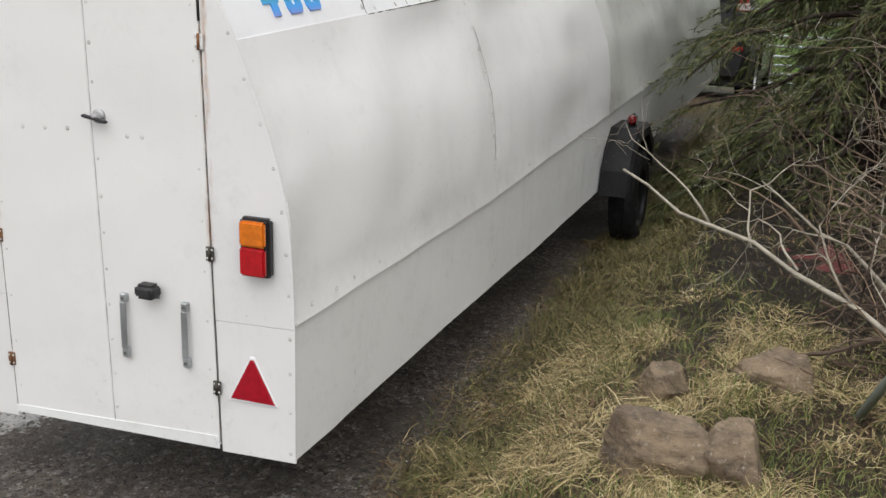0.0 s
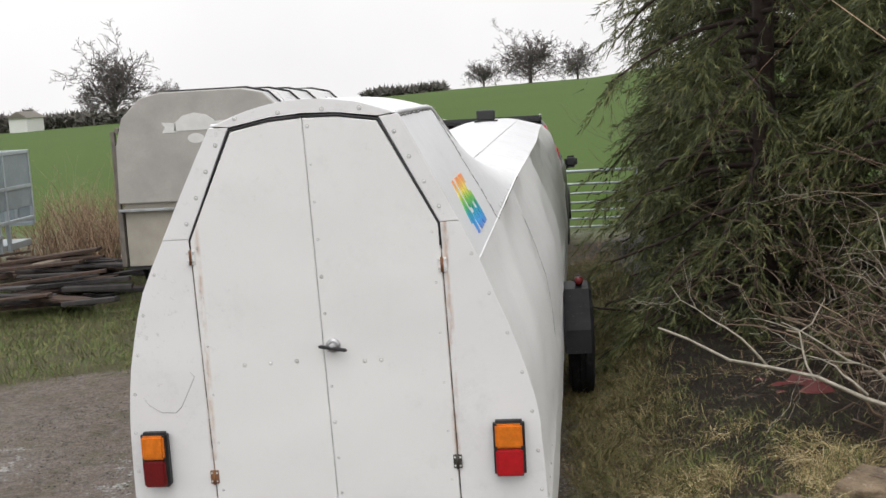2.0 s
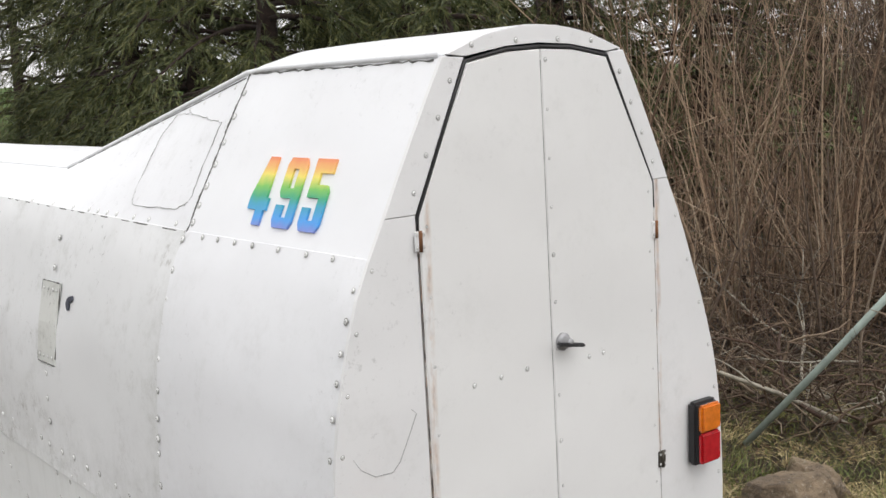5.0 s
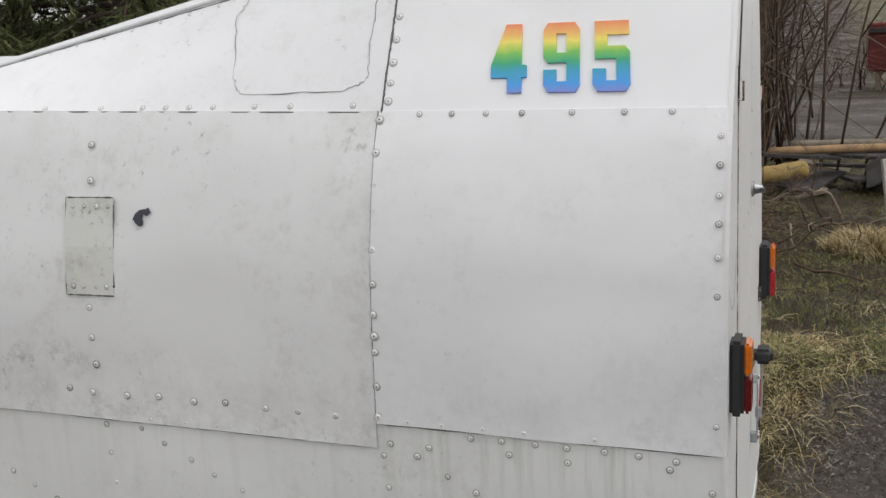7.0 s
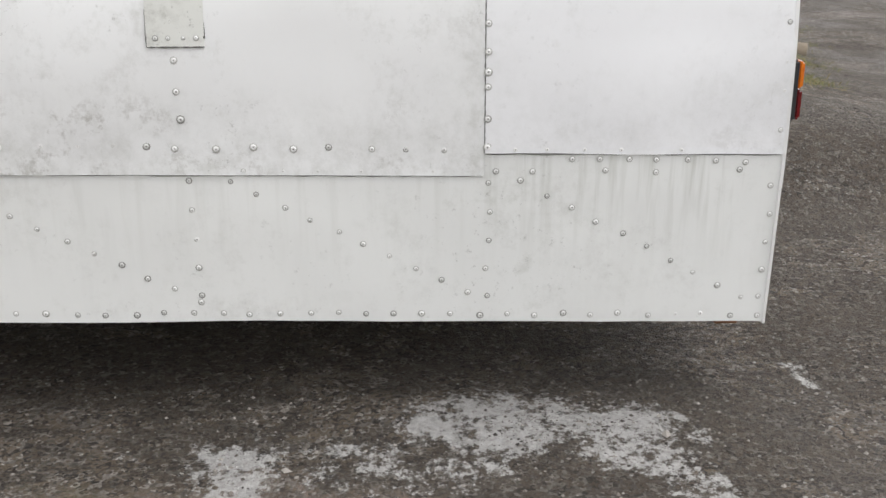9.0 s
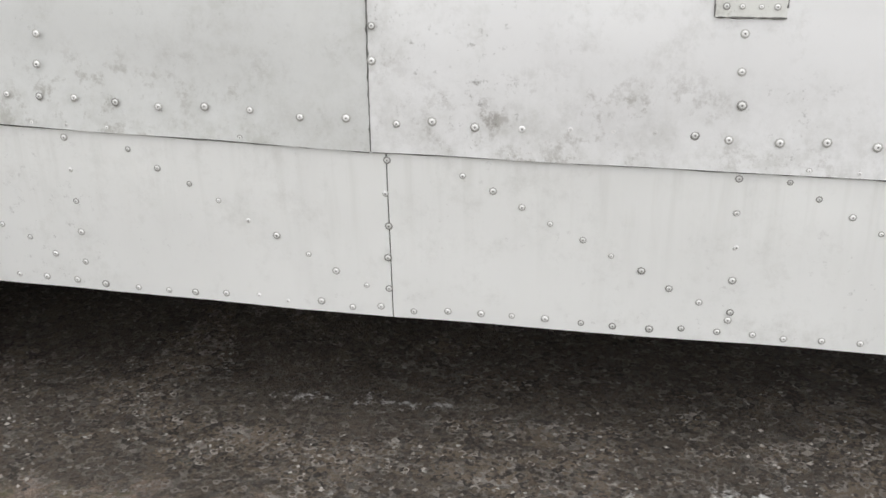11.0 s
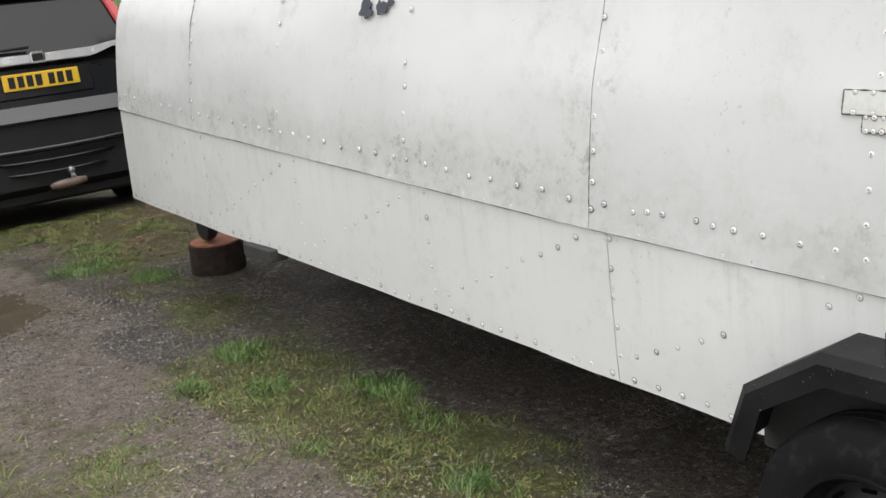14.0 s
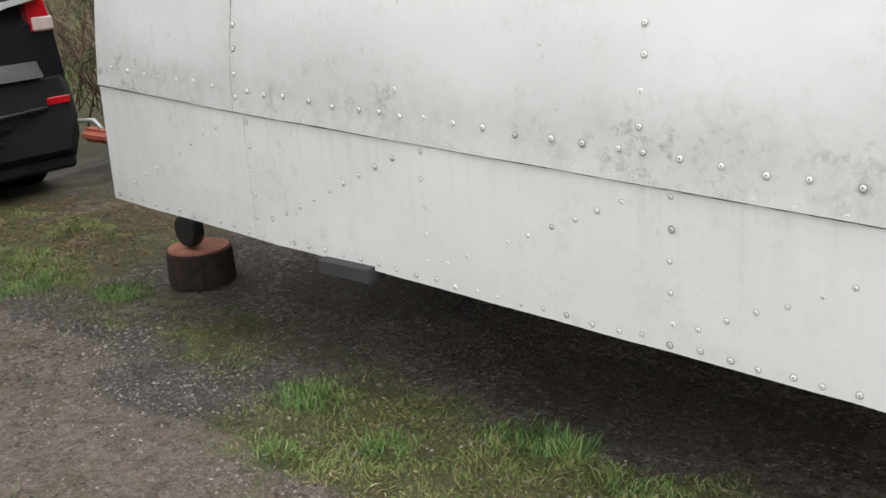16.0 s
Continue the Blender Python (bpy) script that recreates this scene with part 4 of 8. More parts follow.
def road_wheel(side, at, radius, width, parent, rim_radius, tyre=None, rim_mat=None, seg=48):
    """A wheel whose outer face looks to side along x."""
    x, y, z = at
    s, h = side, width / 2
    profile = [(-s * h * 0.80, rim_radius), (-s * h * 0.98, rim_radius + 0.03), (-s * h, radius * 0.80), (-s * h * 0.86, radius * 0.955), (-s * h * 0.6, radius * 0.992), (-s * h * 0.28, radius), (-s * h * 0.25, radius * 0.975), (-s * h * 0.19, radius * 0.975), (-s * h * 0.16, radius), (s * h * 0.16, radius), (s * h * 0.19, radius * 0.975), (s * h * 0.25, radius * 0.975), (s * h * 0.28, radius), (s * h * 0.6, radius * 0.992), (s * h * 0.86, radius * 0.955), (s * h, radius * 0.80), (s * h * 0.98, rim_radius + 0.03), (s * h * 0.86, rim_radius)]
    wheel = thing("wheel", at, "", "") if parent is None else new("wheel")
    if parent is not None:
        wheel.parent = parent
        wheel.location = Vector(at) - parent.location
    part("tyre", lathe(profile, at, "x", seg, False), tyre or M_TYRE.m, wheel, smooth=True)
    r = rim_radius
    rim = [(s * h * 0.80, r - 0.001), (s * h * 0.93, r + 0.008), (s * h * 0.95, r + 0.003), (s * h * 0.93, r - 0.004), (s * h * 0.74, r - 0.010), (s * h * 0.60, r - 0.016), (s * h * 0.56, r * 0.88), (s * h * 0.30, r * 0.84), (s * h * 0.30, r * 0.80), (s * h * 0.40, r * 0.70), (s * h * 0.50, r * 0.63), (s * h * 0.50, r * 0.56), (s * h * 0.40, r * 0.48), (s * h * 0.38, r * 0.32), (s * h * 0.50, r * 0.28), (s * h * 0.64, r * 0.22), (s * h * 0.70, r * 0.10), (s * h * 0.70, 0.0)]
    part("rim", lathe(rim, at, "x", seg, False), rim_mat or M_RIM, wheel, smooth=True)
    for k in range(10):
        a = 2 * math.pi * k / 10 + 0.2
        c = Vector((x + s * h * 0.385, y + r * 0.745 * math.cos(a), z + r * 0.745 * math.sin(a)))
        bm = box(-0.003, 0.003, -0.017, 0.017, -0.0055, 0.0055, 0.002)
        part("rim_slot", turned(bm, Matrix.Translation(c) @ Matrix.Rotation(a + math.pi / 2, 4, "X") @ Matrix.Rotation(-s * 0.35, 4, "Y")), M_SLOT, wheel)
    for k in range(4):
        a = 2 * math.pi * k / 4 + 0.5
        part("wheel_nut", lathe([(s * h * 0.38, 0.010), (s * h * 0.38 + s * 0.014, 0.009), (s * h * 0.38 + s * 0.016, 0.0)], (x, y + r * 0.40 * math.cos(a), z + r * 0.40 * math.sin(a)), "x", 6), rim_mat or M_RIM, wheel)
    return wheel


GUARD = [(3.538, 0.335), (3.572, 0.475), (3.655, 0.600), (3.80, 0.695), (4.085, 0.698), (4.28, 0.575), (4.338, 0.41)]
ARCH_PLATE = [(3.56, 0.33), *GUARD[1:-1], (4.338, 0.41), (4.338, 0.355)]
for side in (-1, 1):
    skin = body(side, 3.97, 0.5).x
    up = 0.026 * (0.68 if side > 0 else 0.0)
    road_wheel(side, (skin + side * 0.100, 3.972, 0.272), 0.285, 0.160, trailer, 0.172)
    # guard: faceted roof, face lip and inner lip
    bm = bmesh.new()
    n = len(GUARD)
    mid = (3.96, 0.33)
    def inner(p, d):
        v = Vector((mid[0] - p[0], mid[1] - p[1]))
        v.normalize()
        return (p[0] + v.x * d, p[1] + v.y * d)
    xa, xb = skin - side * 0.004, skin + side * 0.178
    rows_ = []
    for x, pts in ((xa, GUARD), (xb - side * 0.02, GUARD), (xb, [inner(p, 0.022) for p in GUARD]), (xb, [inner(p, 0.072) for p in GUARD]), (xb - side * 0.006, [inner(p, 0.072) for p in GUARD]), (xb - side * 0.008, [inner(p, 0.028) for p in GUARD]), (xa, [inner(p, 0.008) for p in GUARD])):
        rows_.append([bm.verts.new((x, p[0], p[1] + up)) for p in pts])
    for p, q in zip(rows_, rows_[1:]):
        for k in range(n - 1):
            bm.faces.new((p[k], p[k + 1], q[k + 1], q[k]))
    guard = part("mudguard", bm, M_GUARD, trailer, "black painted faceted steel mudguard")
    # dark plate on the skin stands in for the shaded wheel opening
    arch_plate = [(skin + side * 0.004, p[0], p[1] + up) for p in ARCH_PLATE] + [(skin + side * 0.008, p[0], p[1] + up) for p in ARCH_PLATE]
    m_ = len(ARCH_PLATE)
    part("wheel_liner", link_mesh("wheel_liner", arch_plate, [tuple(range(m_)), tuple(range(2 * m_ - 1, m_ - 1, -1))] + [(k, (k + 1) % m_, m_ + (k + 1) % m_, m_ + k) for k in range(m_)], M_UNDER), M_UNDER, trailer)
    gx, gy, gz = skin + side * 0.10, 3.93, 0.686 + up
    lamp = part("marker_lamp", box(gx - 0.022, gx + 0.022, gy - 0.036, gy + 0.036, gz, gz + 0.078, 0.014, seg=2), M_BLACK, trailer, "black and red side marker lamp on mudguard", smooth=True)
    part("red_lens", lathe([(0, 0.030), (-0.016, 0.028), (-0.030, 0.018), (-0.034, 0.0)], (gx, gy - 0.030, gz + 0.044), "y", 16), M_DARKRED, lamp, "round red lens", smooth=True)
    part("bracket", box(gx - 0.03, gx + 0.03, gy - 0.055, gy + 0.045, gz - 0.004, gz + 0.003, 0.001), M_STEEL, lamp)

# roof box, jockey wheel, drawbar and coupling
rb = crown(7.42, 0.0)
roof_box = part("roof_vent", box(rb.x - 0.11, rb.x + 0.11, 7.33, 7.51, rb.z - 0.005, rb.z + 0.012, 0.004), M_BLACK, trailer, "small black box on the roof")
part("vent_cap", box(rb.x - 0.085, rb.x + 0.085, 7.35, 7.49, rb.z + 0.012, rb.z + 0.105, 0.008), M_BLACK, roof_box)
for x0 in (-0.30, 0.30):
    a, b = local(x0, LENGTH - 0.3, z_bottom(LENGTH) + 0.03), Vector((0.29, 9.20, 0.58))
    part("drawbar_arm", tubes("drawbar_arm", [[(a, 0.03), (b, 0.028)]], M_RUST, 4, False), M_RUST, trailer)
M_COUP = simple("red_coupling_paint", (0.36, 0.085, 0.045), 0.55, var=0.4, scale=18).m
coupling = part("coupling_head", box(0.245, 0.335, 9.16, 9.42, 0.555, 0.625, 0.025, seg=3), M_COUP, trailer, "faded red coupling head", smooth=True)
part("coupling_lever", tubes("coupling_lever", [[((0.29, 9.26, 0.62), 0.012), ((0.29, 9.33, 0.665), 0.012), ((0.28, 9.46, 0.655), 0.010)]], M_STEEL, 8), M_STEEL, coupling)
jx, jy = 0.135, 8.405
jockey = part("jockey_post", tubes("jockey_post", [[((jx, jy, 0.257), 0.02), ((jx, jy, 0.62), 0.02)]], M_STEEL, 10), M_STEEL, trailer)
part("jockey_wheel", lathe([(-0.03, 0.03), (-0.03, 0.07), (-0.012, 0.078), (0.012, 0.078), (0.03, 0.07), (0.03, 0.03)], (jx, jy, 0.255), "x", 20), M_BLACK, jockey, smooth=True)
part("jockey_clamp", box(jx - 0.04, jx + 0.22, jy - 0.035, jy + 0.035, 0.47, 0.55, 0.01), M_STEEL, jockey)
part("corner_bracket", box(-0.335, -0.275, 0.05, 0.12, 0.218, 0.27, 0.004), M_RUST, trailer, "rusty bracket under the rear corner")
part("jack_plate", box(-0.385, -0.30, 6.72, 6.95, 0.435, 0.485, 0.004), M_UNDER, trailer, "dark steel jacking plate under the skirt")

# ---- ground: one sheet to the horizon ----


def crest(yaw):
    return lerp_table([(-60, 5.0), (-20, 5.2), (-6, 4.1), (-2.7, 3.2), (5.8, 2.7), (22, 0.9), (40, 0.2), (90, 0.0)], yaw)


def ground_z(x, y):
    z = 0.0
    z += 0.28 * smooth01(1.05, 1.95, x) * smooth01(-3.0, -1.0, y) * (1 - smooth01(9.0, 12.0, y))
    z -= 0.075 * math.exp(-(((x + 1.25) / 0.62) ** 2 + ((y - 8.95) / 0.75) ** 2))
    z -= 0.35 * smooth01(10.2, 15.2, y) * (1 - smooth01(16.0, 20.0, y)) * smooth01(-1.4, -0.8, x) * (1 - smooth01(1.9, 2.6, x))
    z -= 0.14 * smooth01(11.0, 15.5, y) * (1 - smooth01(17, 22, y))
    z += 0.012 * noise.noise((x * 1.3, y * 1.3, 0)) + 0.02 * noise.noise((x * 0.4, y * 0.4, 5))
    if -6 < x < 10 and -6 < y < 14:
        z += 0.010 * noise.noise((x * 3.1, y * 2.2, 7)) + 0.006 * noise.noise((x * 6.3, y * 5.7, 3))
    d = math.hypot(x - 0.6, y + 3.0)
    if y > 10:
        yaw = math.degrees(math.atan2(-(x - 0.6), y + 3.0))
        z += crest(yaw) * (smooth01(18, 125, d) - 1.6 * smooth01(125, 420, d)) * smooth01(10, 26, y)
        z += 0.02 * noise.noise((x * 0.12, y * 0.12, 2)) * smooth01(18, 40, y)
    if x > 20:
        z += 3.6 * smooth01(24, 110, x) * (1 - smooth01(6, 26, y)) * smooth01(-40, -5, y)
    return z


def axis_steps(lo, hi, fine_lo, fine_hi, d):
    out = list(np.arange(fine_lo, fine_hi + 1e-6, d))
    s, v = d, fine_hi
    while v < hi:
        s *= 1.22
        v += s
        out.append(min(v, hi))
    s, v = d, fine_lo
    while v > lo:
        s *= 1.22
        v -= s
        out.insert(0, max(v, lo))
    return out


def grass_amount(x, y):
    """How much grass grows at a place of the yard, 0 to 1."""
    g = 0.0
    # the bank on the hedge side, thinning towards the trailer
    front = lerp_table([(1.2, -0.02), (1.55, -0.20), (2.13, -0.66), (3.06, -1.38), (3.55, -1.75), (6.8, -2.85), (12.0, -3.4)], x) + 0.12 * math.sin(x * 5.0)
    g = max(g, smooth01(0.72, 1.25, x) * smooth01(front - 0.28, front + 0.26, y) * (1 - smooth01(9.0, 9.8, x) * (1 - smooth01(0.0, 3.0, y))))
    # the strip along the trailer towards the car
    strip = smooth01(4.5, 5.3, y) * (1 - smooth01(6.9, 7.4, y))
    g = max(g, strip * (1 - smooth01(0.16, 0.50, abs(x + 0.54))) * 0.84)
    g = max(g, smooth01(6.6, 7.4, y) * (1 - smooth01(8.4, 9.2, y)) * (1 - smooth01(0.12, 0.34, abs(x + 0.22))) * 0.62)
    g = max(g, smooth01(8.5, 9.1, y) * (1 - smooth01(10.5, 12.5, y)) * smooth01(-0.50, -0.15, x) * 0.72)
    g = max(g, smooth01(9.6, 10.4, y) * (1 - smooth01(10.5, 12.5, y)) * smooth01(-1.9, -1.3, x) * 0.72)
    g = max(g, 0.52 * (1 - smooth01(0.3, 1.0, math.hypot((x + 1.45) / 0.75, (y - 6.3) / 1.1))))
    # the far side of the track, to the cattle trailer and the gate
    edge = 4.4 + 0.5 * (x + 3.0)
    g = max(g, smooth01(edge, edge + 0.5, y) * (1 - smooth01(-1.95, -1.5, x - 0.2 * smooth01(6.3, 7.2, y))))
    g = max(g, smooth01(8.6, 10.0, y) * (1 - smooth01(-1.5, -0.9, x)) * 0.9)
    g = max(g, smooth01(12.5, 15.0, y))
    g = max(g, smooth01(17, 19, x))
    return g


def straw_amount(x, y):
    return smooth01(0.7, 1.6, x) * smooth01(-2.5, -0.5, y) * (1 - smooth01(11, 14, y))


def chalk_amount(x, y):
    c = 0.0
    for cx, cy, rx, ry, a in ((-0.50, 0.78, 0.32, 0.50, 1.0), (-0.60, 0.40, 0.34, 0.30, 1.0), (-1.28, 1.05, 0.34, 0.48, 1.0), (-0.92, 0.28, 0.16, 0.16, 1.0), (-0.62, 0.36, 0.2, 0.12, 1.0), (-0.70, 1.05, 0.35, 0.55, 0.8), (-0.78, 1.5, 0.40, 0.22, 1.0), (-0.58, 1.7, 0.22, 0.5, 0.6), (-0.24, -0.21, 0.15, 0.12, 1.0), (0.10, -0.17, 0.10, 0.08, 1.0), (0.68, 0.10, 0.20, 0.26, 1.0), (-1.2, 3.6, 0.35, 0.8, 0.7), (-1.1, 4.54, 0.42, 0.12, 1.1), (-0.92, 4.27, 0.09, 0.09, 1.15), (-0.52, 3.55, 0.13, 0.10, 1.0), (-1.0, 4.74, 0.28, 0.20, 1.1), (-1.3, 4.80, 0.22, 0.16, 1.1), (-0.36, 5.24, 0.16, 0.09, 1.05), (-0.35, 4.82, 0.12, 0.12, 1.0), (-0.02, 5.19, 0.12, 0.08, 0.9), (-0.76, 5.12, 0.09, 0.09, 0.9), (-0.42, 4.38, 0.10, 0.12, 0.9), (-0.28, 2.5, 0.12, 0.5, 0.85), (-0.85, 3.1, 0.3, 0.6, 0.5), (-1.35, 2.6, 0.55, 1.7, 0.72), (-2.4, 2.6, 0.5, 0.9, 0.75), (-0.95, 2.15, 0.30, 0.5, 0.75), (-1.7, 1.9, 0.4, 0.25, 0.9), (-1.25, 3.45, 0.3, 0.30, 0.8), (-0.52, 3.2, 0.1, 0.5, 0.6), (-2.2, 0.8, 0.5, 0.8, 0.6)):
        c = max(c, a * (1 - smooth01(0.4, 1.15, math.hypot((x - cx) / rx, (y - cy) / ry))))
    return c


def mud_amount(x, y):
    m = smooth01(4.9, 6.4, y) * smooth01(0.35, 0.75, -x) * (1 - smooth01(2.6, 3.4, -x))
    return max(m, 0.62 * smooth01(3.4, 4.4, y) * smooth01(0.45, 0.9, -x), 0.72 * smooth01(0.45, 1.0, -x) * smooth01(0.3, 1.5, y))


gx_axis = axis_steps(-700, 700, -5.0, 9.6, 0.115)
gy_axis = axis_steps(-500, 900, -3.5, 13.0, 0.11)
gv = [(x, y, ground_z(x, y)) for y in gy_axis for x in gx_axis]
nx = len(gx_axis)
gf = [(j * nx + i, j * nx + i + 1, (j + 1) * nx + i + 1, (j + 1) * nx + i) for j in range(len(gy_axis) - 1) for i in range(nx - 1)]

M_GROUND = Mat("yard_ground", (0.1, 0.1, 0.1), 0.85, 0.0, 0.3)
g = M_GROUND
n_big, n_mid, n_fine = g.noise(0.8, 5, 0.65), g.noise(6.0, 6, 0.7), g.noise(45.0, 5, 0.75)
n_grit = g.noise(190.0, 3, 0.8)
vor = g.n("TexVoronoi", Scale=110.0)
g.link(g.coord(), vor.inputs["Vector"])
stone_tone = g.n("SeparateColor")
g.link(vor.outputs["Color"], stone_tone.inputs[0])
gravel = g.mix(g.ramp(n_mid, 0.3, 0.7), (0.080, 0.062, 0.046), (0.215, 0.172, 0.130))
big_vor = g.n("TexVoronoi", Scale=58.0)
g.link(g.coord(), big_vor.inputs["Vector"])
big_tone = g.n("SeparateColor")
g.link(big_vor.outputs["Color"], big_tone.inputs[0])
pebble = g.math("MULTIPLY", g.ramp(big_tone.outputs[0], 0.42, 0.56), g.ramp(big_vor.outputs["Distance"], 0.42, 0.30))
gravel = g.mix(g.math("MULTIPLY", g.ramp(stone_tone.outputs[0], 0.45, 0.95), 0.65), gravel, (0.22, 0.20, 0.18))
gravel = g.mix(g.math("MULTIPLY", g.ramp(stone_tone.outputs[2], 0.75, 0.85), 0.7), gravel, (0.028, 0.025, 0.023))
gravel = g.mix(g.math("MULTIPLY", pebble, 0.92), gravel, g.mix(g.ramp(big_tone.outputs[1], 0.2, 1.0), (0.035, 0.031, 0.028), (0.40, 0.37, 0.335)))
gravel = g.mix(g.ramp(stone_tone.outputs[1], 0.985, 0.995), gravel, (0.5, 0.49, 0.46))
gravel = g.mix(g.math("MULTIPLY", g.ramp(n_grit, 0.5, 0.75), 0.5), gravel, (0.03, 0.028, 0.026))
rut = g.noise(1.1, 7, 0.75, (1.2, 0.7, 1.0), 0.6)
gravel = g.mix(g.math("MULTIPLY", g.ramp(rut, 0.48, 0.72), 0.6), gravel, g.mix(g.ramp(n_fine, 0.35, 0.65), (0.105, 0.085, 0.067), (0.32, 0.275, 0.225)))
gravel = g.mix(g.math("MULTIPLY", g.ramp(rut, 0.48, 0.28), 0.4), gravel, (0.026, 0.022, 0.019))
mud = g.mix(g.ramp(n_mid, 0.3, 0.7), (0.160, 0.122, 0.095), (0.352, 0.275, 0.222))
mud = g.mix(g.math("MULTIPLY", g.ramp(n_fine, 0.38, 0.62), 0.6), mud, (0.108, 0.083, 0.069))
mud = g.mix(g.math("MULTIPLY", g.ramp(stone_tone.outputs[0], 0.6, 1.0), 0.6), mud, (0.30, 0.275, 0.25))
mud = g.mix(g.math("MULTIPLY", pebble, 0.7), mud, g.mix(big_tone.outputs[1], (0.09, 0.078, 0.067), (0.36, 0.33, 0.30)))
mud = g.mix(g.math("MULTIPLY", g.ramp(g.noise(17, 5, 0.75), 0.52, 0.63), 0.75), mud, (0.06, 0.05, 0.042))
mud = g.mix(g.math("MULTIPLY", g.ramp(g.noise(30, 5, 0.8), 0.58, 0.68), 0.6), mud, (0.355, 0.295, 0.25))
moss = g.math("MULTIPLY", g.ramp(g.noise(3.4, 6, 0.75), 0.50, 0.60), g.ramp(n_fine, 0.36, 0.6))
mud = g.mix(g.math("MULTIPLY", moss, 0.7), mud, (0.105, 0.105, 0.036))
mud = g.mix(g.math("MULTIPLY", g.ramp(n_grit, 0.52, 0.7), 0.5), mud, (0.045, 0.04, 0.035))
dark_bed = g.ramp(g.math("ADD", g.attr("wetbed"), g.math("MULTIPLY", g.math("SUBTRACT", n_mid, 0.5), 1.2)), 0.45, 0.75)
mud = g.mix(g.math("MULTIPLY", dark_bed, 0.8), mud, g.mix(g.ramp(stone_tone.outputs[0], 0.5, 1.0), (0.045, 0.042, 0.040), (0.19, 0.18, 0.17)))
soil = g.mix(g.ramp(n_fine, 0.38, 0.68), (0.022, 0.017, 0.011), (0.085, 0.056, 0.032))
turf = g.mix(g.ramp(n_fine, 0.38, 0.62), (0.095, 0.074, 0.048), (0.135, 0.122, 0.052))
turf = g.mix(g.ramp(n_mid, 0.35, 0.7), turf, (0.080, 0.082, 0.030))
meadow = g.mix(g.ramp(n_mid, 0.3, 0.7), (0.043, 0.083, 0.010), (0.060, 0.104, 0.014))
meadow = g.mix(g.ramp(g.noise(0.05, 3), 0.4, 0.65), meadow, (0.053, 0.098, 0.012))
# soil darkened under hedge and brushwood, standing in for the shade there
soil = g.mix(g.math("MULTIPLY", g.attr("brush_shade"), 0.8), soil, (0.016, 0.012, 0.009))
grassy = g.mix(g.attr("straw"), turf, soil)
grassy = g.mix(g.attr("field"), grassy, meadow)
c = g.mix(g.ramp(g.math("ADD", g.attr("mud"), g.math("MULTIPLY", g.math("SUBTRACT", n_mid, 0.5), 0.9)), 0.4, 0.6), gravel, mud)
edge_n = g.math("ADD", g.math("MULTIPLY", g.math("SUBTRACT", n_mid, 0.5), 1.1), g.math("MULTIPLY", g.math("SUBTRACT", g.noise(2.4, 4, 0.65), 0.5), 1.5))
gmask = g.ramp(g.math("ADD", g.attr("grass"), g.math("MULTIPLY", edge_n, g.ramp(g.attr("grass"), 0.0, 0.2))), 0.45, 0.72)
c = g.mix(gmask, c, grassy)
chalk_n = g.math("ADD", g.math("MULTIPLY", g.noise(8.5, 6, 0.75), 0.55), g.math("MULTIPLY", g.noise(38, 5, 0.75), 0.45))
chalk_mask = g.ramp(g.math("ADD", g.attr("chalk"), g.math("MULTIPLY", g.math("SUBTRACT", chalk_n, 0.5), 3.2)), 0.82, 1.25)
c = g.mix(g.math("MULTIPLY", chalk_mask, g.math("ADD", 0.55, g.math("MULTIPLY", g.ramp(n_fine, 0.35, 0.6), 0.4))), c, (0.66, 0.65, 0.64))
g.color(c)
wet = g.ramp(n_big, 0.35, 0.65)
g.roughness(g.math("MAXIMUM", g.math("ADD", 0.42, g.math("MULTIPLY", wet, 0.45)), g.attr("field")))
g.bump(g.math("MULTIPLY", n_mid, g.math("SUBTRACT", 1.0, g.attr("field"))), 0.5, 0.05)
bare = g.math("SUBTRACT", 1.0, g.attr("field"))
g.bump(g.math("MULTIPLY", pebble, bare), 0.7, 0.012)
g.bump(g.math("MULTIPLY", g.math("ADD", g.math("MULTIPLY", vor.outputs["Distance"], 0.7), n_grit), bare), 0.8, 0.014)
g.bump(g.math("MULTIPLY", n_fine, g.math("SUBTRACT", 1.0, g.attr("field"))), 0.8, 0.03)
ground_mesh = link_mesh("ground", gv, gf, g.m, True)
for key, fn in (("grass", grass_amount), ("straw", straw_amount), ("chalk", chalk_amount), ("mud", mud_amount), ("wetbed", lambda x, y: 1 - smooth01(0.4, 1.0, math.hypot((x + 0.66) / 0.28, (y - 7.5) / 0.6))), ("brush_shade", lambda x, y: smooth01(1.7, 2.4, x + 0.2 * y) * smooth01(0.8, 1.8, y)), ("field", lambda x, y: smooth01(14.5, 17.5, y))):
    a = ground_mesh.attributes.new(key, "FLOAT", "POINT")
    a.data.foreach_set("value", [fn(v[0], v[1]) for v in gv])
ground = new("ground", ground_mesh)
tagged(ground, "dark stony yard ground running into grass and green field", "ground", kind="structure")

# ---- things round the yard ----


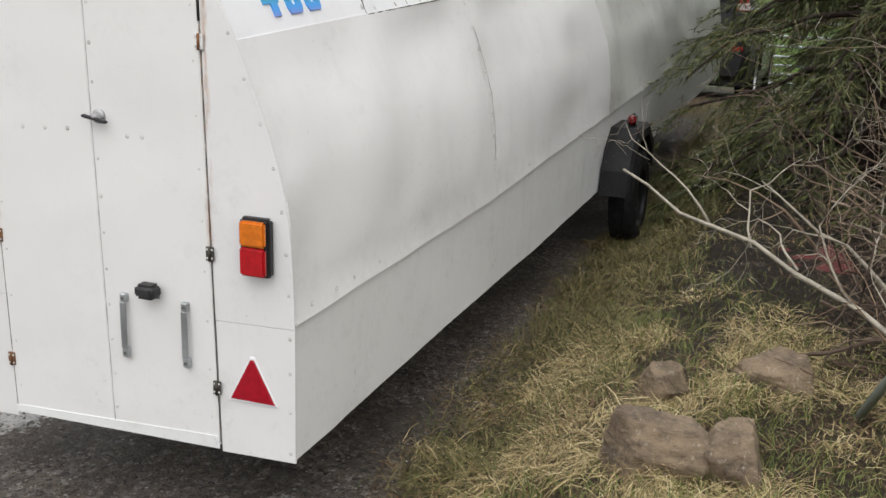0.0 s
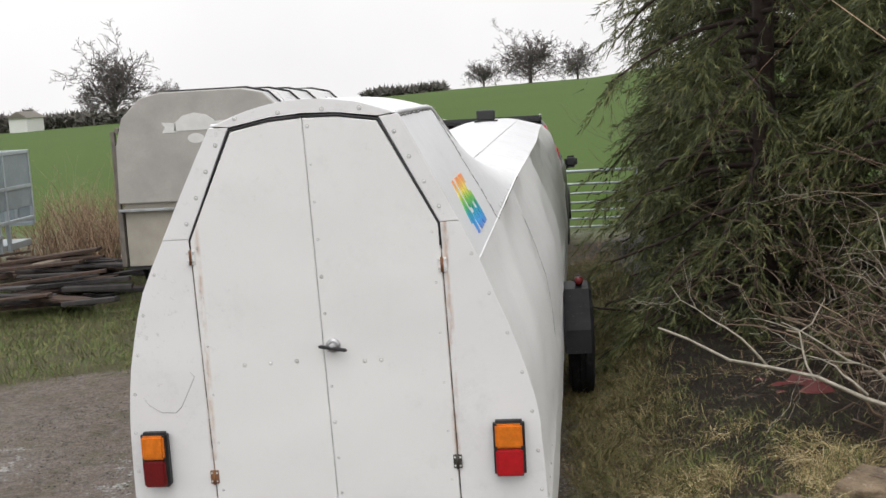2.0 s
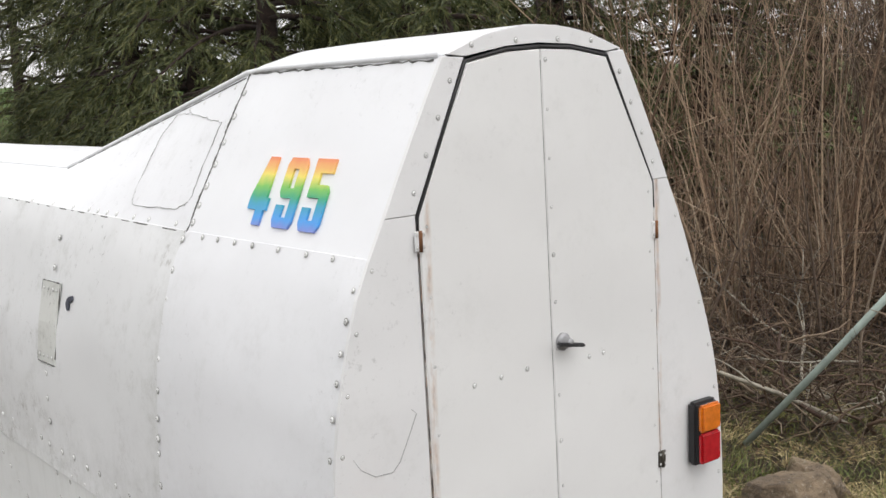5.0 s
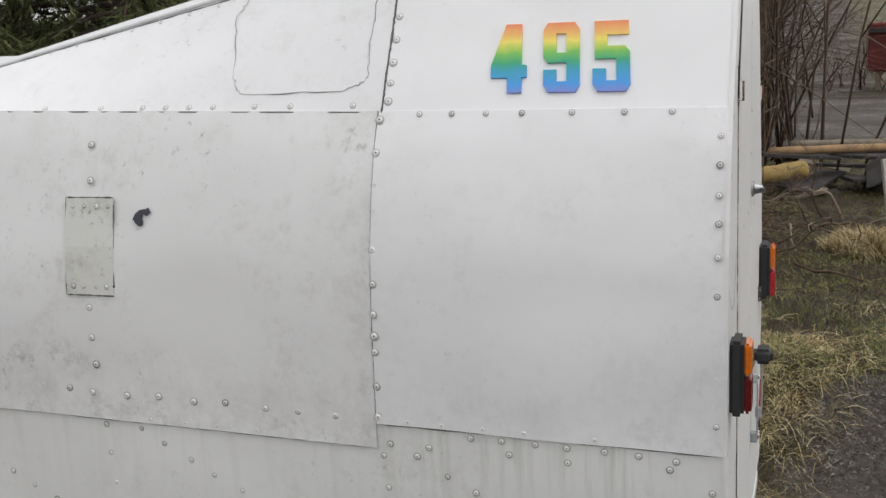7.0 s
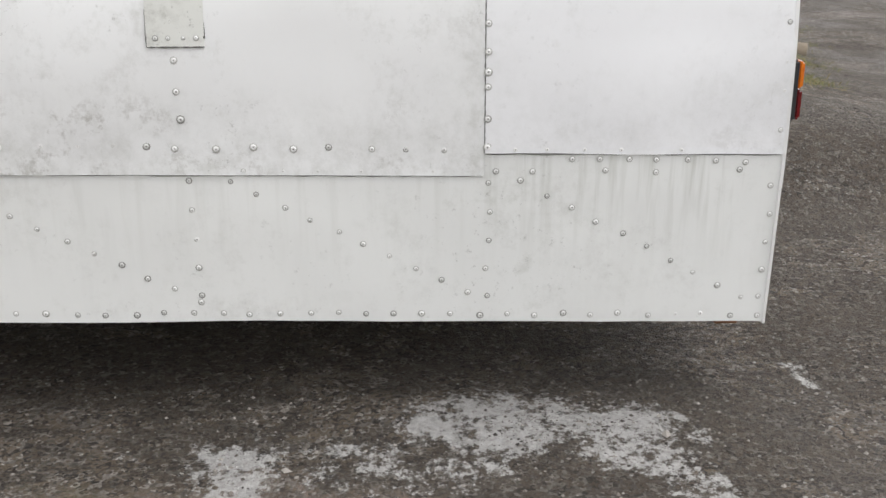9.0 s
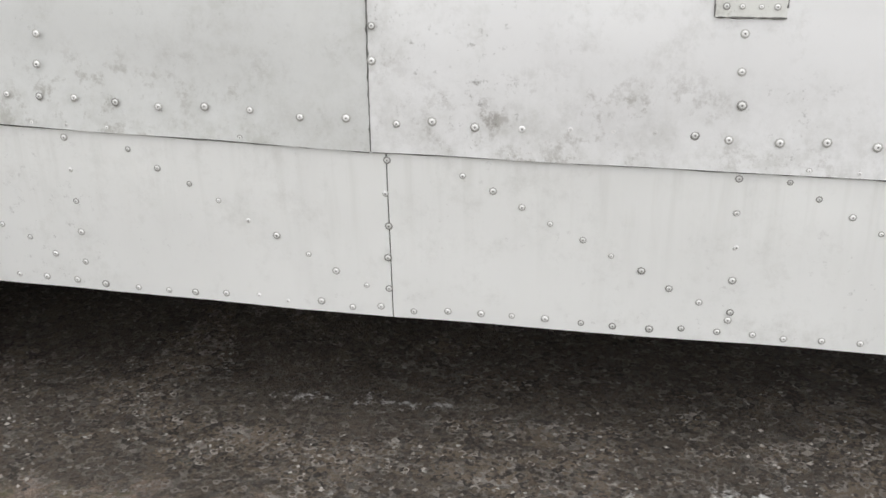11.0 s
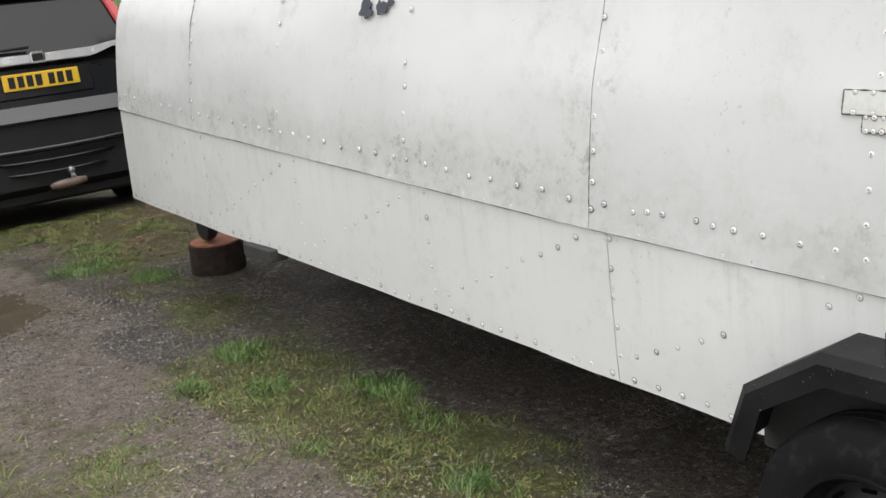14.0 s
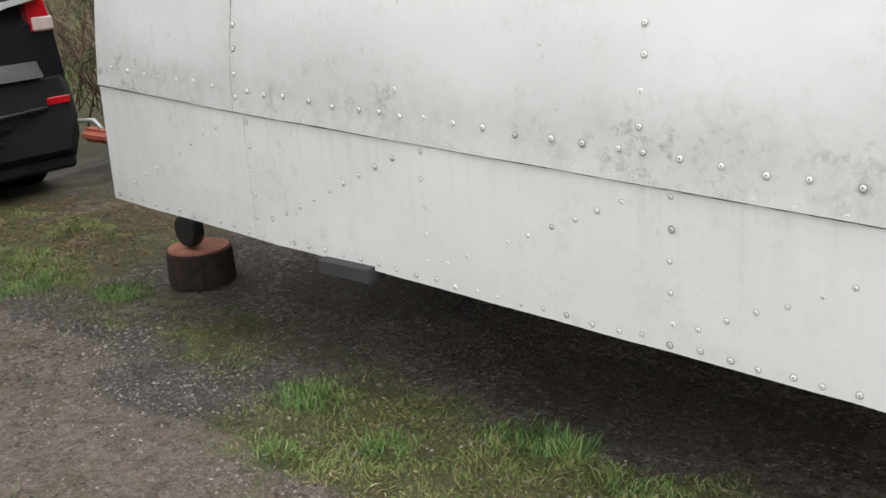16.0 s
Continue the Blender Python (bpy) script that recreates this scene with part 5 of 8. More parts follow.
def rock(at, size, seed, turn_deg, label):
    """A weathered boulder: a lump with flat broken faces and layered ledges."""
    r = random.Random(seed)
    bm = bmesh.new()
    bmesh.ops.create_icosphere(bm, subdivisions=5, radius=1.0)
    o = Vector((r.uniform(0, 50), r.uniform(0, 50), r.uniform(0, 50)))
    cuts = [(Vector((r.uniform(-1, 1), r.uniform(-1, 1), r.uniform(-0.2, 0.5))).normalized(), r.uniform(0.58, 0.78)) for _ in range(11)]
    cuts += [(Vector((r.uniform(-0.25, 0.25), r.uniform(-0.25, 0.25), 1)).normalized(), 0.60), (Vector((0.5, -0.6, 0.6)).normalized(), 0.72)]
    for v in bm.verts:
        d = v.co.normalized()
        k = 1.12 + 0.16 * noise.noise(d * 1.4 + o)
        for c, h0 in cuts:
            h = d.dot(c) * k
            if h > h0:
                k = k - (h - h0) * 0.96 / max(0.35, d.dot(c))
        p = d * k
        ledge = noise.noise(Vector((p.x * 1.2, p.y * 1.2, p.z * 7.0)) + o)
        k += 0.035 * ledge + 0.04 * noise.noise(d * 4.5 + o) + 0.025 * noise.noise(d * 11 + o) + 0.015 * noise.noise(d * 26 + o)
        v.co = Vector((d.x * k * size[0], d.y * k * size[1], d.z * k * size[2]))
    bm.transform(Matrix.Translation(at) @ Matrix.Rotation(radians(turn_deg), 4, "Z") @ Matrix.Rotation(radians(r.uniform(-8, 8)), 4, "X"))
    me = bpy.data.meshes.new("rock")
    bm.to_mesh(me)
    bm.free()
    me.materials.append(M_ROCK)
    me.polygons.foreach_set("use_smooth", [True] * len(me.polygons))
    ob = new("rock", me)
    return tagged(ob, label, "rock", "rocks on the bank")


mr = Mat("brown_rock", (0.2, 0.15, 0.1), 0.9)
rc = mr.mix(mr.ramp(mr.noise(4.5, 6, 0.7), 0.32, 0.68), (0.12, 0.086, 0.056), (0.33, 0.25, 0.165))
rc = mr.mix(mr.math("MULTIPLY", mr.ramp(mr.noise(5.0, 5, 0.7, (1.0, 1.0, 4.5)), 0.48, 0.62), 0.65), rc, (0.085, 0.066, 0.052))
rc = mr.mix(mr.math("MULTIPLY", mr.ramp(mr.noise(22, 5, 0.75), 0.55, 0.68), 0.7), rc, (0.055, 0.045, 0.036))
rc = mr.mix(mr.math("MULTIPLY", mr.ramp(mr.noise(40, 4, 0.7), 0.60, 0.68), 0.6), rc, (0.42, 0.38, 0.31))
rc = mr.mix(mr.math("MULTIPLY", mr.ramp(mr.noise(8, 4), 0.58, 0.7), 0.45), rc, (0.12, 0.13, 0.055))
mr.color(rc)
mr.bump(mr.noise(7, 5, 0.7, (1.0, 1.0, 4.0)), 0.7, 0.03)
mr.bump(mr.noise(28, 6, 0.75), 0.8, 0.018)
mr.bump(mr.noise(140, 3, 0.7), 0.5, 0.004)
M_ROCK = mr.m
for at, size, seed, turn_deg, label in (
    ((1.785, 0.445, 0.315), (0.195, 0.15, 0.165), 1, -30, "large flat-topped brown rock lying in dry grass"),
    ((2.035, 0.46, 0.31), (0.12, 0.17, 0.155), 2, -20, "brown rock with a pale broken face, leaning on another"),
    ((1.755, 0.99, 0.295), (0.115, 0.10, 0.12), 3, 30, "small tan rock half sunk in dry grass"),
    ((2.12, 1.22, 0.29), (0.17, 0.125, 0.12), 4, 10, "brown rock overgrown with dead grass"),
):
    rock(at, size, seed, turn_deg, label)

# sawn log round under the jockey wheel
M_BARK = simple("dark_bark", (0.045, 0.030, 0.024), 0.95, var=0.6, scale=30, bump=0.9).m
mc = Mat("sawn_log_end", (0.28, 0.12, 0.07), 0.8)
mc.color(mc.mix(mc.ramp(mc.noise(18, 5, 0.7), 0.3, 0.7), (0.24, 0.085, 0.05), (0.40, 0.17, 0.10)))
stump_at = Vector((0.172, 8.405, 0.0))
stump = thing("log_round", stump_at, "reddish sawn log round under the jockey wheel", "log")
bm = lathe([(0.0, 0.150), (0.03, 0.154), (0.15, 0.150), (0.162, 0.146)], stump_at, "z", 40)
for v in bm.verts:
    d = Vector((v.co.x - stump_at.x, v.co.y - stump_at.y, 0))
    k = 1 + 0.06 * noise.noise(d.normalized() * 3.0) if d.length > 0.01 else 1
    v.co.x, v.co.y = stump_at.x + d.x * k, stump_at.y + d.y * k
part("bark", bm, M_BARK, stump)
bm = lathe([(0.160, 0.142), (0.170, 0.138), (0.172, 0.0)], stump_at, "z", 40)
part("sawn_face", bm, mc.m, stump, "red-brown sawn face")

# puddles
M_WATER = Mat("muddy_water", (0.09, 0.072, 0.05), 0.04)
M_WATER.b.inputs["IOR"].default_value = 1.33
M_WATER.b.inputs["Specular IOR Level"].default_value = 0.32
M_WATER.bump(M_WATER.noise(5, 2), 0.03, 0.01)


def puddle(cx, cy, rx, ry, seed, z):
    r = random.Random(seed)
    pts = []
    for k in range(40):
        a = 2 * math.pi * k / 40
        d = 1 + 0.35 * noise.noise((math.cos(a) * 1.6 + seed, math.sin(a) * 1.6, 1)) + 0.12 * noise.noise((math.cos(a) * 5, math.sin(a) * 5, seed))
        pts.append((cx + rx * d * math.cos(a), cy + ry * d * math.sin(a)))
    v = [(x, y, z) for x, y in pts] + [(x, y, z - 0.05) for x, y in pts]
    n = len(pts)
    f = [tuple(range(n)), tuple(range(2 * n - 1, n - 1, -1))] + [(i, n + i, n + (i + 1) % n, (i + 1) % n) for i in range(n)]
    ob = new("puddle", link_mesh("puddle", v, f, M_WATER.m))
    tagged(ob, "shallow brown puddle on the stony track", "puddle", "puddles on the track", "structure")


puddle(-1.25, 8.95, 0.85, 0.95, 1, -0.032)

# ---- the parked car ----
M_CARPAINT = Mat("black_car_paint", (0.008, 0.0088, 0.0115), 0.22, 0.0, 0.45)
M_CARPAINT.b.inputs["Coat Weight"].default_value = 0.3
M_CARPAINT.b.inputs["Coat Roughness"].default_value = 0.06
M_CARPAINT.roughness(M_CARPAINT.math("ADD", 0.18, M_CARPAINT.math("MULTIPLY", M_CARPAINT.noise(6, 5, 0.7), 0.25)))
mpl = simple("black_bumper_plastic", (0.014, 0.014, 0.015), 0.5)
mpl.b.inputs["Specular IOR Level"].default_value = 0.32
M_CARPL = mpl.m
M_GLASS = Mat("dark_car_glass", (0.008, 0.009, 0.010), 0.05, 0.0, 0.28).m
M_SILVER = simple("silver_car_trim", (0.66, 0.66, 0.67), 0.25, 0.35, var=0.1).m
M_YELLOW = simple("yellow_plate", (0.72, 0.46, 0.03), 0.4, var=0.08).m
M_CLEAR = simple("clear_lamp_lens", (0.55, 0.45, 0.42), 0.15, var=0.2).m
CX, CY, CZ = 0.188, 10.891, 0.0
car = thing("car", (CX, CY + 2.2, CZ), "black sport utility car parked nose down before the field gate", "car")


def car_x(p):
    return Vector((CX + p[0], CY + p[1], CZ + p[2]))


def car_body(name, stations, mat, parent, label=""):
    """A hull through stations (y, [(half width, z) from low to high]) mirrored about the middle."""
    bm = bmesh.new()
    rows_ = []
    for y, prof in stations:
        ring = [bm.verts.new(car_x((w, y, z))) for w, z in prof] + [bm.verts.new(car_x((-w, y, z))) for w, z in reversed(prof)]
        rows_.append(ring)
    n = len(rows_[0])
    for p, q in zip(rows_, rows_[1:]):
        for k in range(n):
            bm.faces.new((p[k], p[(k + 1) % n], q[(k + 1) % n], q[k]))
    bm.faces.new(rows_[0])
    bm.faces.new(rows_[-1])
    es = [e for e in bm.edges if e.calc_face_angle(0) > 0.35]
    bmesh.ops.bevel(bm, geom=es, offset=0.025, segments=2, affect="EDGES")
    return part(name, bm, mat, parent, label, smooth=True)


low = lambda w, z0, z1: [(w * 0.93, z0), (w * 0.985, z0 + 0.12), (w, (z0 + z1) / 2), (w * 0.985, z1 - 0.06), (w * 0.95, z1)]
car_body("body", [(0.08, low(0.84, 0.42, 1.04)), (0.30, low(0.895, 0.36, 1.08)), (0.8, low(0.91, 0.30, 1.08)), (2.4, low(0.91, 0.26, 1.05)), (3.4, low(0.90, 0.28, 1.02)), (4.1, low(0.86, 0.30, 0.92)), (4.45, low(0.74, 0.36, 0.74))], M_CARPAINT.m, car)
cab = lambda w, wt, z: [(w, 1.03), (w * 0.99, 1.09), (wt + (w - wt) * 0.25, z - 0.10), (wt, z - 0.02), (wt * 0.82, z)]
car_body("cabin", [(0.14, cab(0.80, 0.72, 1.14)), (0.20, cab(0.845, 0.66, 1.40)), (0.36, cab(0.86, 0.60, 1.62)), (0.9, cab(0.865, 0.60, 1.675)), (2.0, cab(0.86, 0.59, 1.67)), (2.5, cab(0.85, 0.58, 1.60)), (3.35, cab(0.82, 0.55, 1.06))], M_CARPAINT.m, car)
# tailgate, rear window, spoiler, trim
part("tailgate", turned(box(CX - 0.68, CX + 0.68, CY + 0.035, CY + 0.11, 0.66, 1.06, 0.03, seg=3), Matrix()), M_CARPAINT.m, car, smooth=True)
part("tailgate_recess", box(CX - 0.36, CX + 0.36, CY + 0.025, CY + 0.045, 0.86, 1.05, 0.01), M_CARPAINT.m, car)
bm = bmesh.new()
rw = [(-0.70, 1.135, 0.105), (0.70, 1.135, 0.105), (0.62, 1.50, 0.245), (0.3, 1.525, 0.255), (-0.3, 1.525, 0.255), (-0.62, 1.50, 0.245)]
fr = [bm.verts.new(car_x((x, y - 0.012, z))) for x, z, y in rw]
bk = [bm.verts.new(car_x((x, y + 0.03, z))) for x, z, y in rw]
bm.faces.new(fr)
bm.faces.new(bk[::-1])
for k in range(6):
    bm.faces.new((fr[k], bk[k], bk[(k + 1) % 6], fr[(k + 1) % 6]))
part("rear_window", bm, M_GLASS, car, "dark tinted rear window")
part("spoiler", box(CX - 0.62, CX + 0.62, CY + 0.17, CY + 0.45, 1.56, 1.63, 0.025, seg=2), M_CARPAINT.m, car, smooth=True)
part("roof_rail", tubes("roof_rail", [[(car_x((-0.60, 0.5, 1.66)), 0.016), (car_x((-0.60, 1.2, 1.70)), 0.016), (car_x((-0.59, 2.2, 1.68)), 0.016)]], M_SILVER, 6), M_SILVER, car)
part("roof_rail", tubes("roof_rail", [[(car_x((0.60, 0.5, 1.66)), 0.016), (car_x((0.60, 1.2, 1.70)), 0.016), (car_x((0.59, 2.2, 1.68)), 0.016)]], M_SILVER, 6), M_SILVER, car)
strip = [(-0.76, 1.172), (-0.52, 1.140), (-0.40, 1.098), (-0.36, 1.088), (0.36, 1.088), (0.40, 1.098), (0.52, 1.140), (0.76, 1.172), (0.76, 1.198), (0.52, 1.172), (0.38, 1.152), (0.0, 1.146), (-0.38, 1.152), (-0.52, 1.172), (-0.76, 1.198)]
part("chrome_strip", slab([(CX + x, z) for x, z in strip], CY + 0.0, CY + 0.08, 0.006), M_SILVER, car, "broad silver strip across the tailgate")
part("badge", box(CX - 0.055, CX + 0.055, CY - 0.012, CY + 0.01, 1.085, 1.165, 0.014, seg=2), M_CHROME, car, "plain chrome badge")
part("badge_field", box(CX - 0.036, CX + 0.036, CY - 0.0145, CY - 0.010, 1.10, 1.15, 0.004), M_CARPL, car)
for k, (x0, x1) in enumerate(((-0.60, -0.545), (-0.54, -0.485), (-0.475, -0.455), (-0.445, -0.375))):
    part("model_letter_bar", box(CX + x0, CX + x1, CY + 0.022, CY + 0.036, 0.985 - (0.0 if k != 2 else -0.012), 1.02, 0.003), M_SILVER, car, "silver bar in place of lettering")
plate = part("number_plate", box(CX - 0.26, CX + 0.26, CY + 0.006, CY + 0.018, 0.920, 1.031, 0.004), M_YELLOW, car, "yellow number plate with plain dark bars")
for k in range(7):
    x = CX - 0.222 + 0.061 * k + (0.025 if k > 3 else 0.0)
    part("plate_bar", box(x, x + 0.042, CY + 0.002, CY + 0.008, 0.938, 1.013), M_CARPL, plate)
for s in (-1, 1):
    part("tail_lamp", slab([(CX + s * 0.68, 0.98), (CX + s * 0.83, 0.98), (CX + s * 0.80, 1.22), (CX + s * 0.68, 1.22)], CY + 0.06, CY + 0.16, 0.012), M_RED, car, "red tail lamp")
    part("lamp_glass", box(CX + s * 0.76 - 0.07, CX + s * 0.76 + 0.07, CY + 0.052, CY + 0.1, 0.985, 1.07, 0.01), M_CLEAR, car, "clear reversing lamp")
    bm = slab([(CX + s * 0.68, 1.20), (CX + s * 0.79, 1.20), (CX + s * 0.665, 1.51), (CX + s * 0.60, 1.51)], 0, 0.09, 0.012)
    for v in bm.verts:
        v.co.y += CY + 0.085 + (v.co.z - 1.2) * 0.40
    part("tail_lamp", bm, M_RED, car, "upright red tail lamp beside rear window")
    part("reflector", box(CX + s * 0.73 - 0.075, CX + s * 0.73 + 0.075, CY + 0.006, CY + 0.03, 0.545, 0.592, 0.006), M_RED, car, "red bumper reflector")
    mirror = part("door_mirror", box(CX + s * 1.0 - 0.09, CX + s * 1.0 + 0.09, CY + 2.55, CY + 2.68, 1.08, 1.25, 0.04, seg=3), M_CARPAINT.m, car, "black door mirror", smooth=True)
    part("mirror_arm", box(CX + s * 0.90 - 0.05, CX + s * 0.90 + 0.05, CY + 2.58, CY + 2.64, 1.06, 1.11, 0.01), M_CARPL, mirror)
    for y0, y1 in ((0.42, 0.95), (1.0, 1.75), (1.8, 2.55)):
        bm = bmesh.new()
        q = [(y0, 1.12), (y1, 1.12), (y1 - 0.02, 1.50 if y1 < 2 else 1.44), (y0 + (0.14 if y0 < 0.5 else 0.0), 1.50)]
        a = [bm.verts.new(car_x((s * (0.866 - (z - 1.09) * 0.50), y, z))) for y, z in q]
        b = [bm.verts.new(car_x((s * (0.84 - (z - 1.09) * 0.50), y, z))) for y, z in q]
        bm.faces.new(a)
        bm.faces.new(b[::-1])
        for k in range(4):
            bm.faces.new((a[k], b[k], b[(k + 1) % 4], a[(k + 1) % 4]))
        part("side_window", bm, M_GLASS, car, "dark tinted side window")
    for wy in (0.88, 3.5):
        w = road_wheel(s, (CX + s * 0.80, CY + wy, 0.345), 0.345, 0.22, car, 0.22, rim_mat=M_SILVER)
    part("wheel_arch", tubes("wheel_arch", [[(car_x((s * 0.905, 0.88 + 0.40 * math.cos(a), 0.36 + 0.40 * math.sin(a))), 0.028) for a in np.linspace(0.0, math.pi, 14)]], M_CARPL, 6), M_CARPL, car)
bump = [(0.02, low(0.80, 0.27, 0.70)), (0.10, low(0.88, 0.22, 0.72)), (0.42, low(0.912, 0.20, 0.70))]
car_body("rear_bumper", bump, M_CARPL, car, "black plastic rear bumper")
ledge = turned(slab([(0.0, 0.715), (0.075, 0.715), (0.10, 0.815), (0.055, 0.815)], -0.66, 0.66, 0.008), Matrix.Translation((CX, CY - 0.02, 0)) @ Matrix.Rotation(radians(90), 4, "Z"))
part("tailgate_ledge", ledge, M_CARPAINT.m, car, "glossy sloping ledge of the tailgate")
for z, half_w, y0, rad in ((0.515, 0.72, -0.034, 0.020), (0.436, 0.47, -0.026, 0.012), (0.356, 0.42, -0.020, 0.010)):
    crease = [((CX + half_w * f, CY + y0 + 0.10 * abs(f) ** 4, z + 0.02 * abs(f) ** 2), rad) for f in np.linspace(-1, 1, 17)]
    part("bumper_crease", tubes("bumper_crease", [crease], M_CARPAINT.m, 8), M_CARPAINT.m, car, "rounded glossy crease of the bumper")
part("underbody", box(CX - 0.82, CX + 0.82, CY + 0.10, CY + 4.3, 0.15, 0.34, 0.02), M_CARPL, car)
part("rear_wiper", tubes("rear_wiper", [[(car_x((-0.02, 0.075, 1.20)), 0.010), (car_x((-0.30, 0.085, 1.195)), 0.010), (car_x((-0.42, 0.085, 1.19)), 0.006)]], M_CARPL, 6), M_CARPL, car, "black rear wiper")
part("tow_bar", tubes("tow_bar", [[(car_x((0.06, 0.2, 0.27)), 0.022), (car_x((0.06, -0.06, 0.27)), 0.022), (car_x((0.03, -0.10, 0.325)), 0.014)]], M_STEEL, 8), M_STEEL, car)
part("tow_ball", lathe([(0.0, 0.012), (0.012, 0.022), (0.026, 0.025), (0.04, 0.02), (0.05, 0.0)], car_x((0.03, -0.10, 0.325)), "z", 14), M_STEEL, car, smooth=True)
M_TOW = simple("dull_tow_bar_steel", (0.19, 0.14, 0.115), 0.6, 0.2, var=0.3).m
part("tow_bar_neck", tubes("tow_bar_neck", [[(car_x((0.13, -0.07, 0.27)), 0.020), (car_x((0.05, -0.075, 0.265)), 0.033), (car_x((-0.06, -0.075, 0.26)), 0.030), (car_x((-0.12, -0.075, 0.255)), 0.020)]], M_TOW, 8), M_TOW, car, "dull rusty tow bar neck")
part("tailgate_grip", box(CX - 0.02, CX + 0.10, CY + 0.028, CY + 0.036, 0.672, 0.70, 0.003), M_UNDER, car)

# it stands nose down on the slope before the gate
car.location.z = -0.28
car.rotation_euler.x = -0.111
car.scale = (1.06, 1.06, 1.06)

# ---- livestock trailer ----
M_ALU = simple("dull_aluminium", (0.42, 0.405, 0.38), 0.5, 0.25, var=0.16, scale=3, bump=0.05).m
M_BEIGE = simple("beige_panel", (0.40, 0.37, 0.315), 0.6, 0.0, var=0.18, scale=4, bump=0.05).m
M_SIDE = simple("weathered_planks", (0.165, 0.148, 0.128), 0.75, 0.0, var=0.35, scale=9, bump=0.2).m
M_LOGO = simple("faded_white_transfer", (0.68, 0.68, 0.66), 0.6, var=0.1).m
SX0, SX1, SY0, SY1 = -3.46, -1.60, 7.72, 11.3
stock = thing("livestock_trailer", ((SX0 + SX1) / 2, 9.4, 0.0), "grey twin-axle livestock trailer with spare wheel on its front", "trailer")
sm = (SX0 + SX1) / 2
arch = [(SX0, 1.07), (SX0 + 0.02, 1.65), (SX0 + 0.10, 1.93), (SX0 + 0.30, 2.12), (SX0 + 0.52, 2.17), (SX1 - 0.52, 2.17), (SX1 - 0.30, 2.12), (SX1 - 0.10, 1.93), (SX1 - 0.02, 1.65), (SX1, 1.07)]
part("front_panel", slab(arch, SY0 - 0.03, SY0 + 0.02, 0.008), M_ALU, stock, "grey aluminium upper front panel")
part("lower_front_panel", box(SX0 + 0.03, SX1 - 0.03, SY0 + 0.03, SY0 + 0.06, 0.42, 1.08, 0.004), M_BEIGE, stock, "beige lower front panel")
part("front_edge_rail", box(SX0 - 0.01, SX1 + 0.01, SY0 - 0.04, SY0 + 0.02, 0.985, 1.012, 0.004), M_STEEL, stock)
roof = bmesh.new()
rp = arch[1:-1]
ra = [roof.verts.new((x, SY0, z)) for x, z in rp] + []
rb_ = [roof.verts.new((x, SY1, z)) for x, z in rp]
rc_ = [roof.verts.new((x + (sm - x) * 0.02, SY0, z - 0.02)) for x, z in rp]
rd_ = [roof.verts.new((x + (sm - x) * 0.02, SY1, z - 0.02)) for x, z in rp]
for k in range(len(rp) - 1):
    roof.faces.new((ra[k], ra[k + 1], rb_[k + 1], rb_[k]))
    roof.faces.new((rc_[k], rd_[k], rd_[k + 1], rc_[k + 1]))
part("roof", roof, simple("pale_roof_sheet", (0.62, 0.62, 0.62), 0.3, 0.4, var=0.1).m, stock, "pale curved sheet roof", smooth=True)
for y in (SY0 + 0.25, SY0 + 1.2, SY0 + 2.1, SY1 - 0.1):
    part("roof_rib", tubes("roof_rib", [[((x, y, z + 0.006), 0.016) for x, z in rp]], M_CARPL, 5), M_CARPL, stock, "dark roof rib")
for sx, s in ((SX0, -1), (SX1, 1)):
    part("side_panel", box(sx - 0.015, sx + 0.015, SY0, SY1, 0.42, 1.0, 0.003), M_SIDE, stock)
    # dark sheet added behind the gaps for the shaded inside
    part("vent_backing", box(sx - 0.06 * s - 0.01, sx - 0.06 * s + 0.01, SY0 + 0.05, SY1, 1.0, 1.95), M_UNDER, stock)
    part("upper_side_panel", box(sx - 0.012, sx + 0.012, SY0, SY1, 1.13, 1.66, 0.003), M_SIDE, stock)
    part("top_rail", box(sx - 0.02 - 0.03 * s, sx + 0.02 - 0.03 * s, SY0, SY1, 1.78, 1.84, 0.004), M_SIDE, stock)
    for y in np.arange(SY0 + 0.05, SY1 + 0.01, 0.40):
        part("side_post", box(sx + s * 0.012, sx + s * 0.042, y - 0.025, y + 0.025, 0.42, 1.80, 0.004), M_SIDE, stock)
    part("side_ledge", box(sx - 0.01, sx + s * 0.05 + 0.01, SY0 + 0.02, SY1, 0.97, 1.01, 0.004), M_SIDE, stock)
    part("mudguard", box(sx + s * 0.13 - 0.13, sx + s * 0.13 + 0.13, 8.55, 10.55, 0.70, 0.76, 0.01), M_CARPL, stock, "black flat mudguard over two wheels")
    part("mudguard_front", box(sx + s * 0.13 - 0.13, sx + s * 0.13 + 0.13, 8.50, 8.56, 0.34, 0.75, 0.01), M_CARPL, stock)
    for wy in (9.02, 9.98):
        road_wheel(s, (sx + s * 0.13, wy, 0.32), 0.32, 0.18, stock, 0.2, seg=28)
part("end_panel", box(SX0, SX1, SY1 - 0.02, SY1 + 0.02, 0.42, 2.0, 0.004), M_ALU, stock)
part("floor", box(SX0 + 0.02, SX1 - 0.02, SY0 + 0.05, SY1, 0.38, 0.43), M_UNDER, stock)
for x0 in (SX0 + 0.25, SX1 - 0.25):
    part("drawbar_arm", tubes("drawbar_arm", [[((x0, SY0 + 0.3, 0.36), 0.045), ((sm + (0.08 if x0 > sm else -0.08), SY0 - 0.95, 0.40), 0.045)]], M_STEEL, 4, False), M_STEEL, stock)
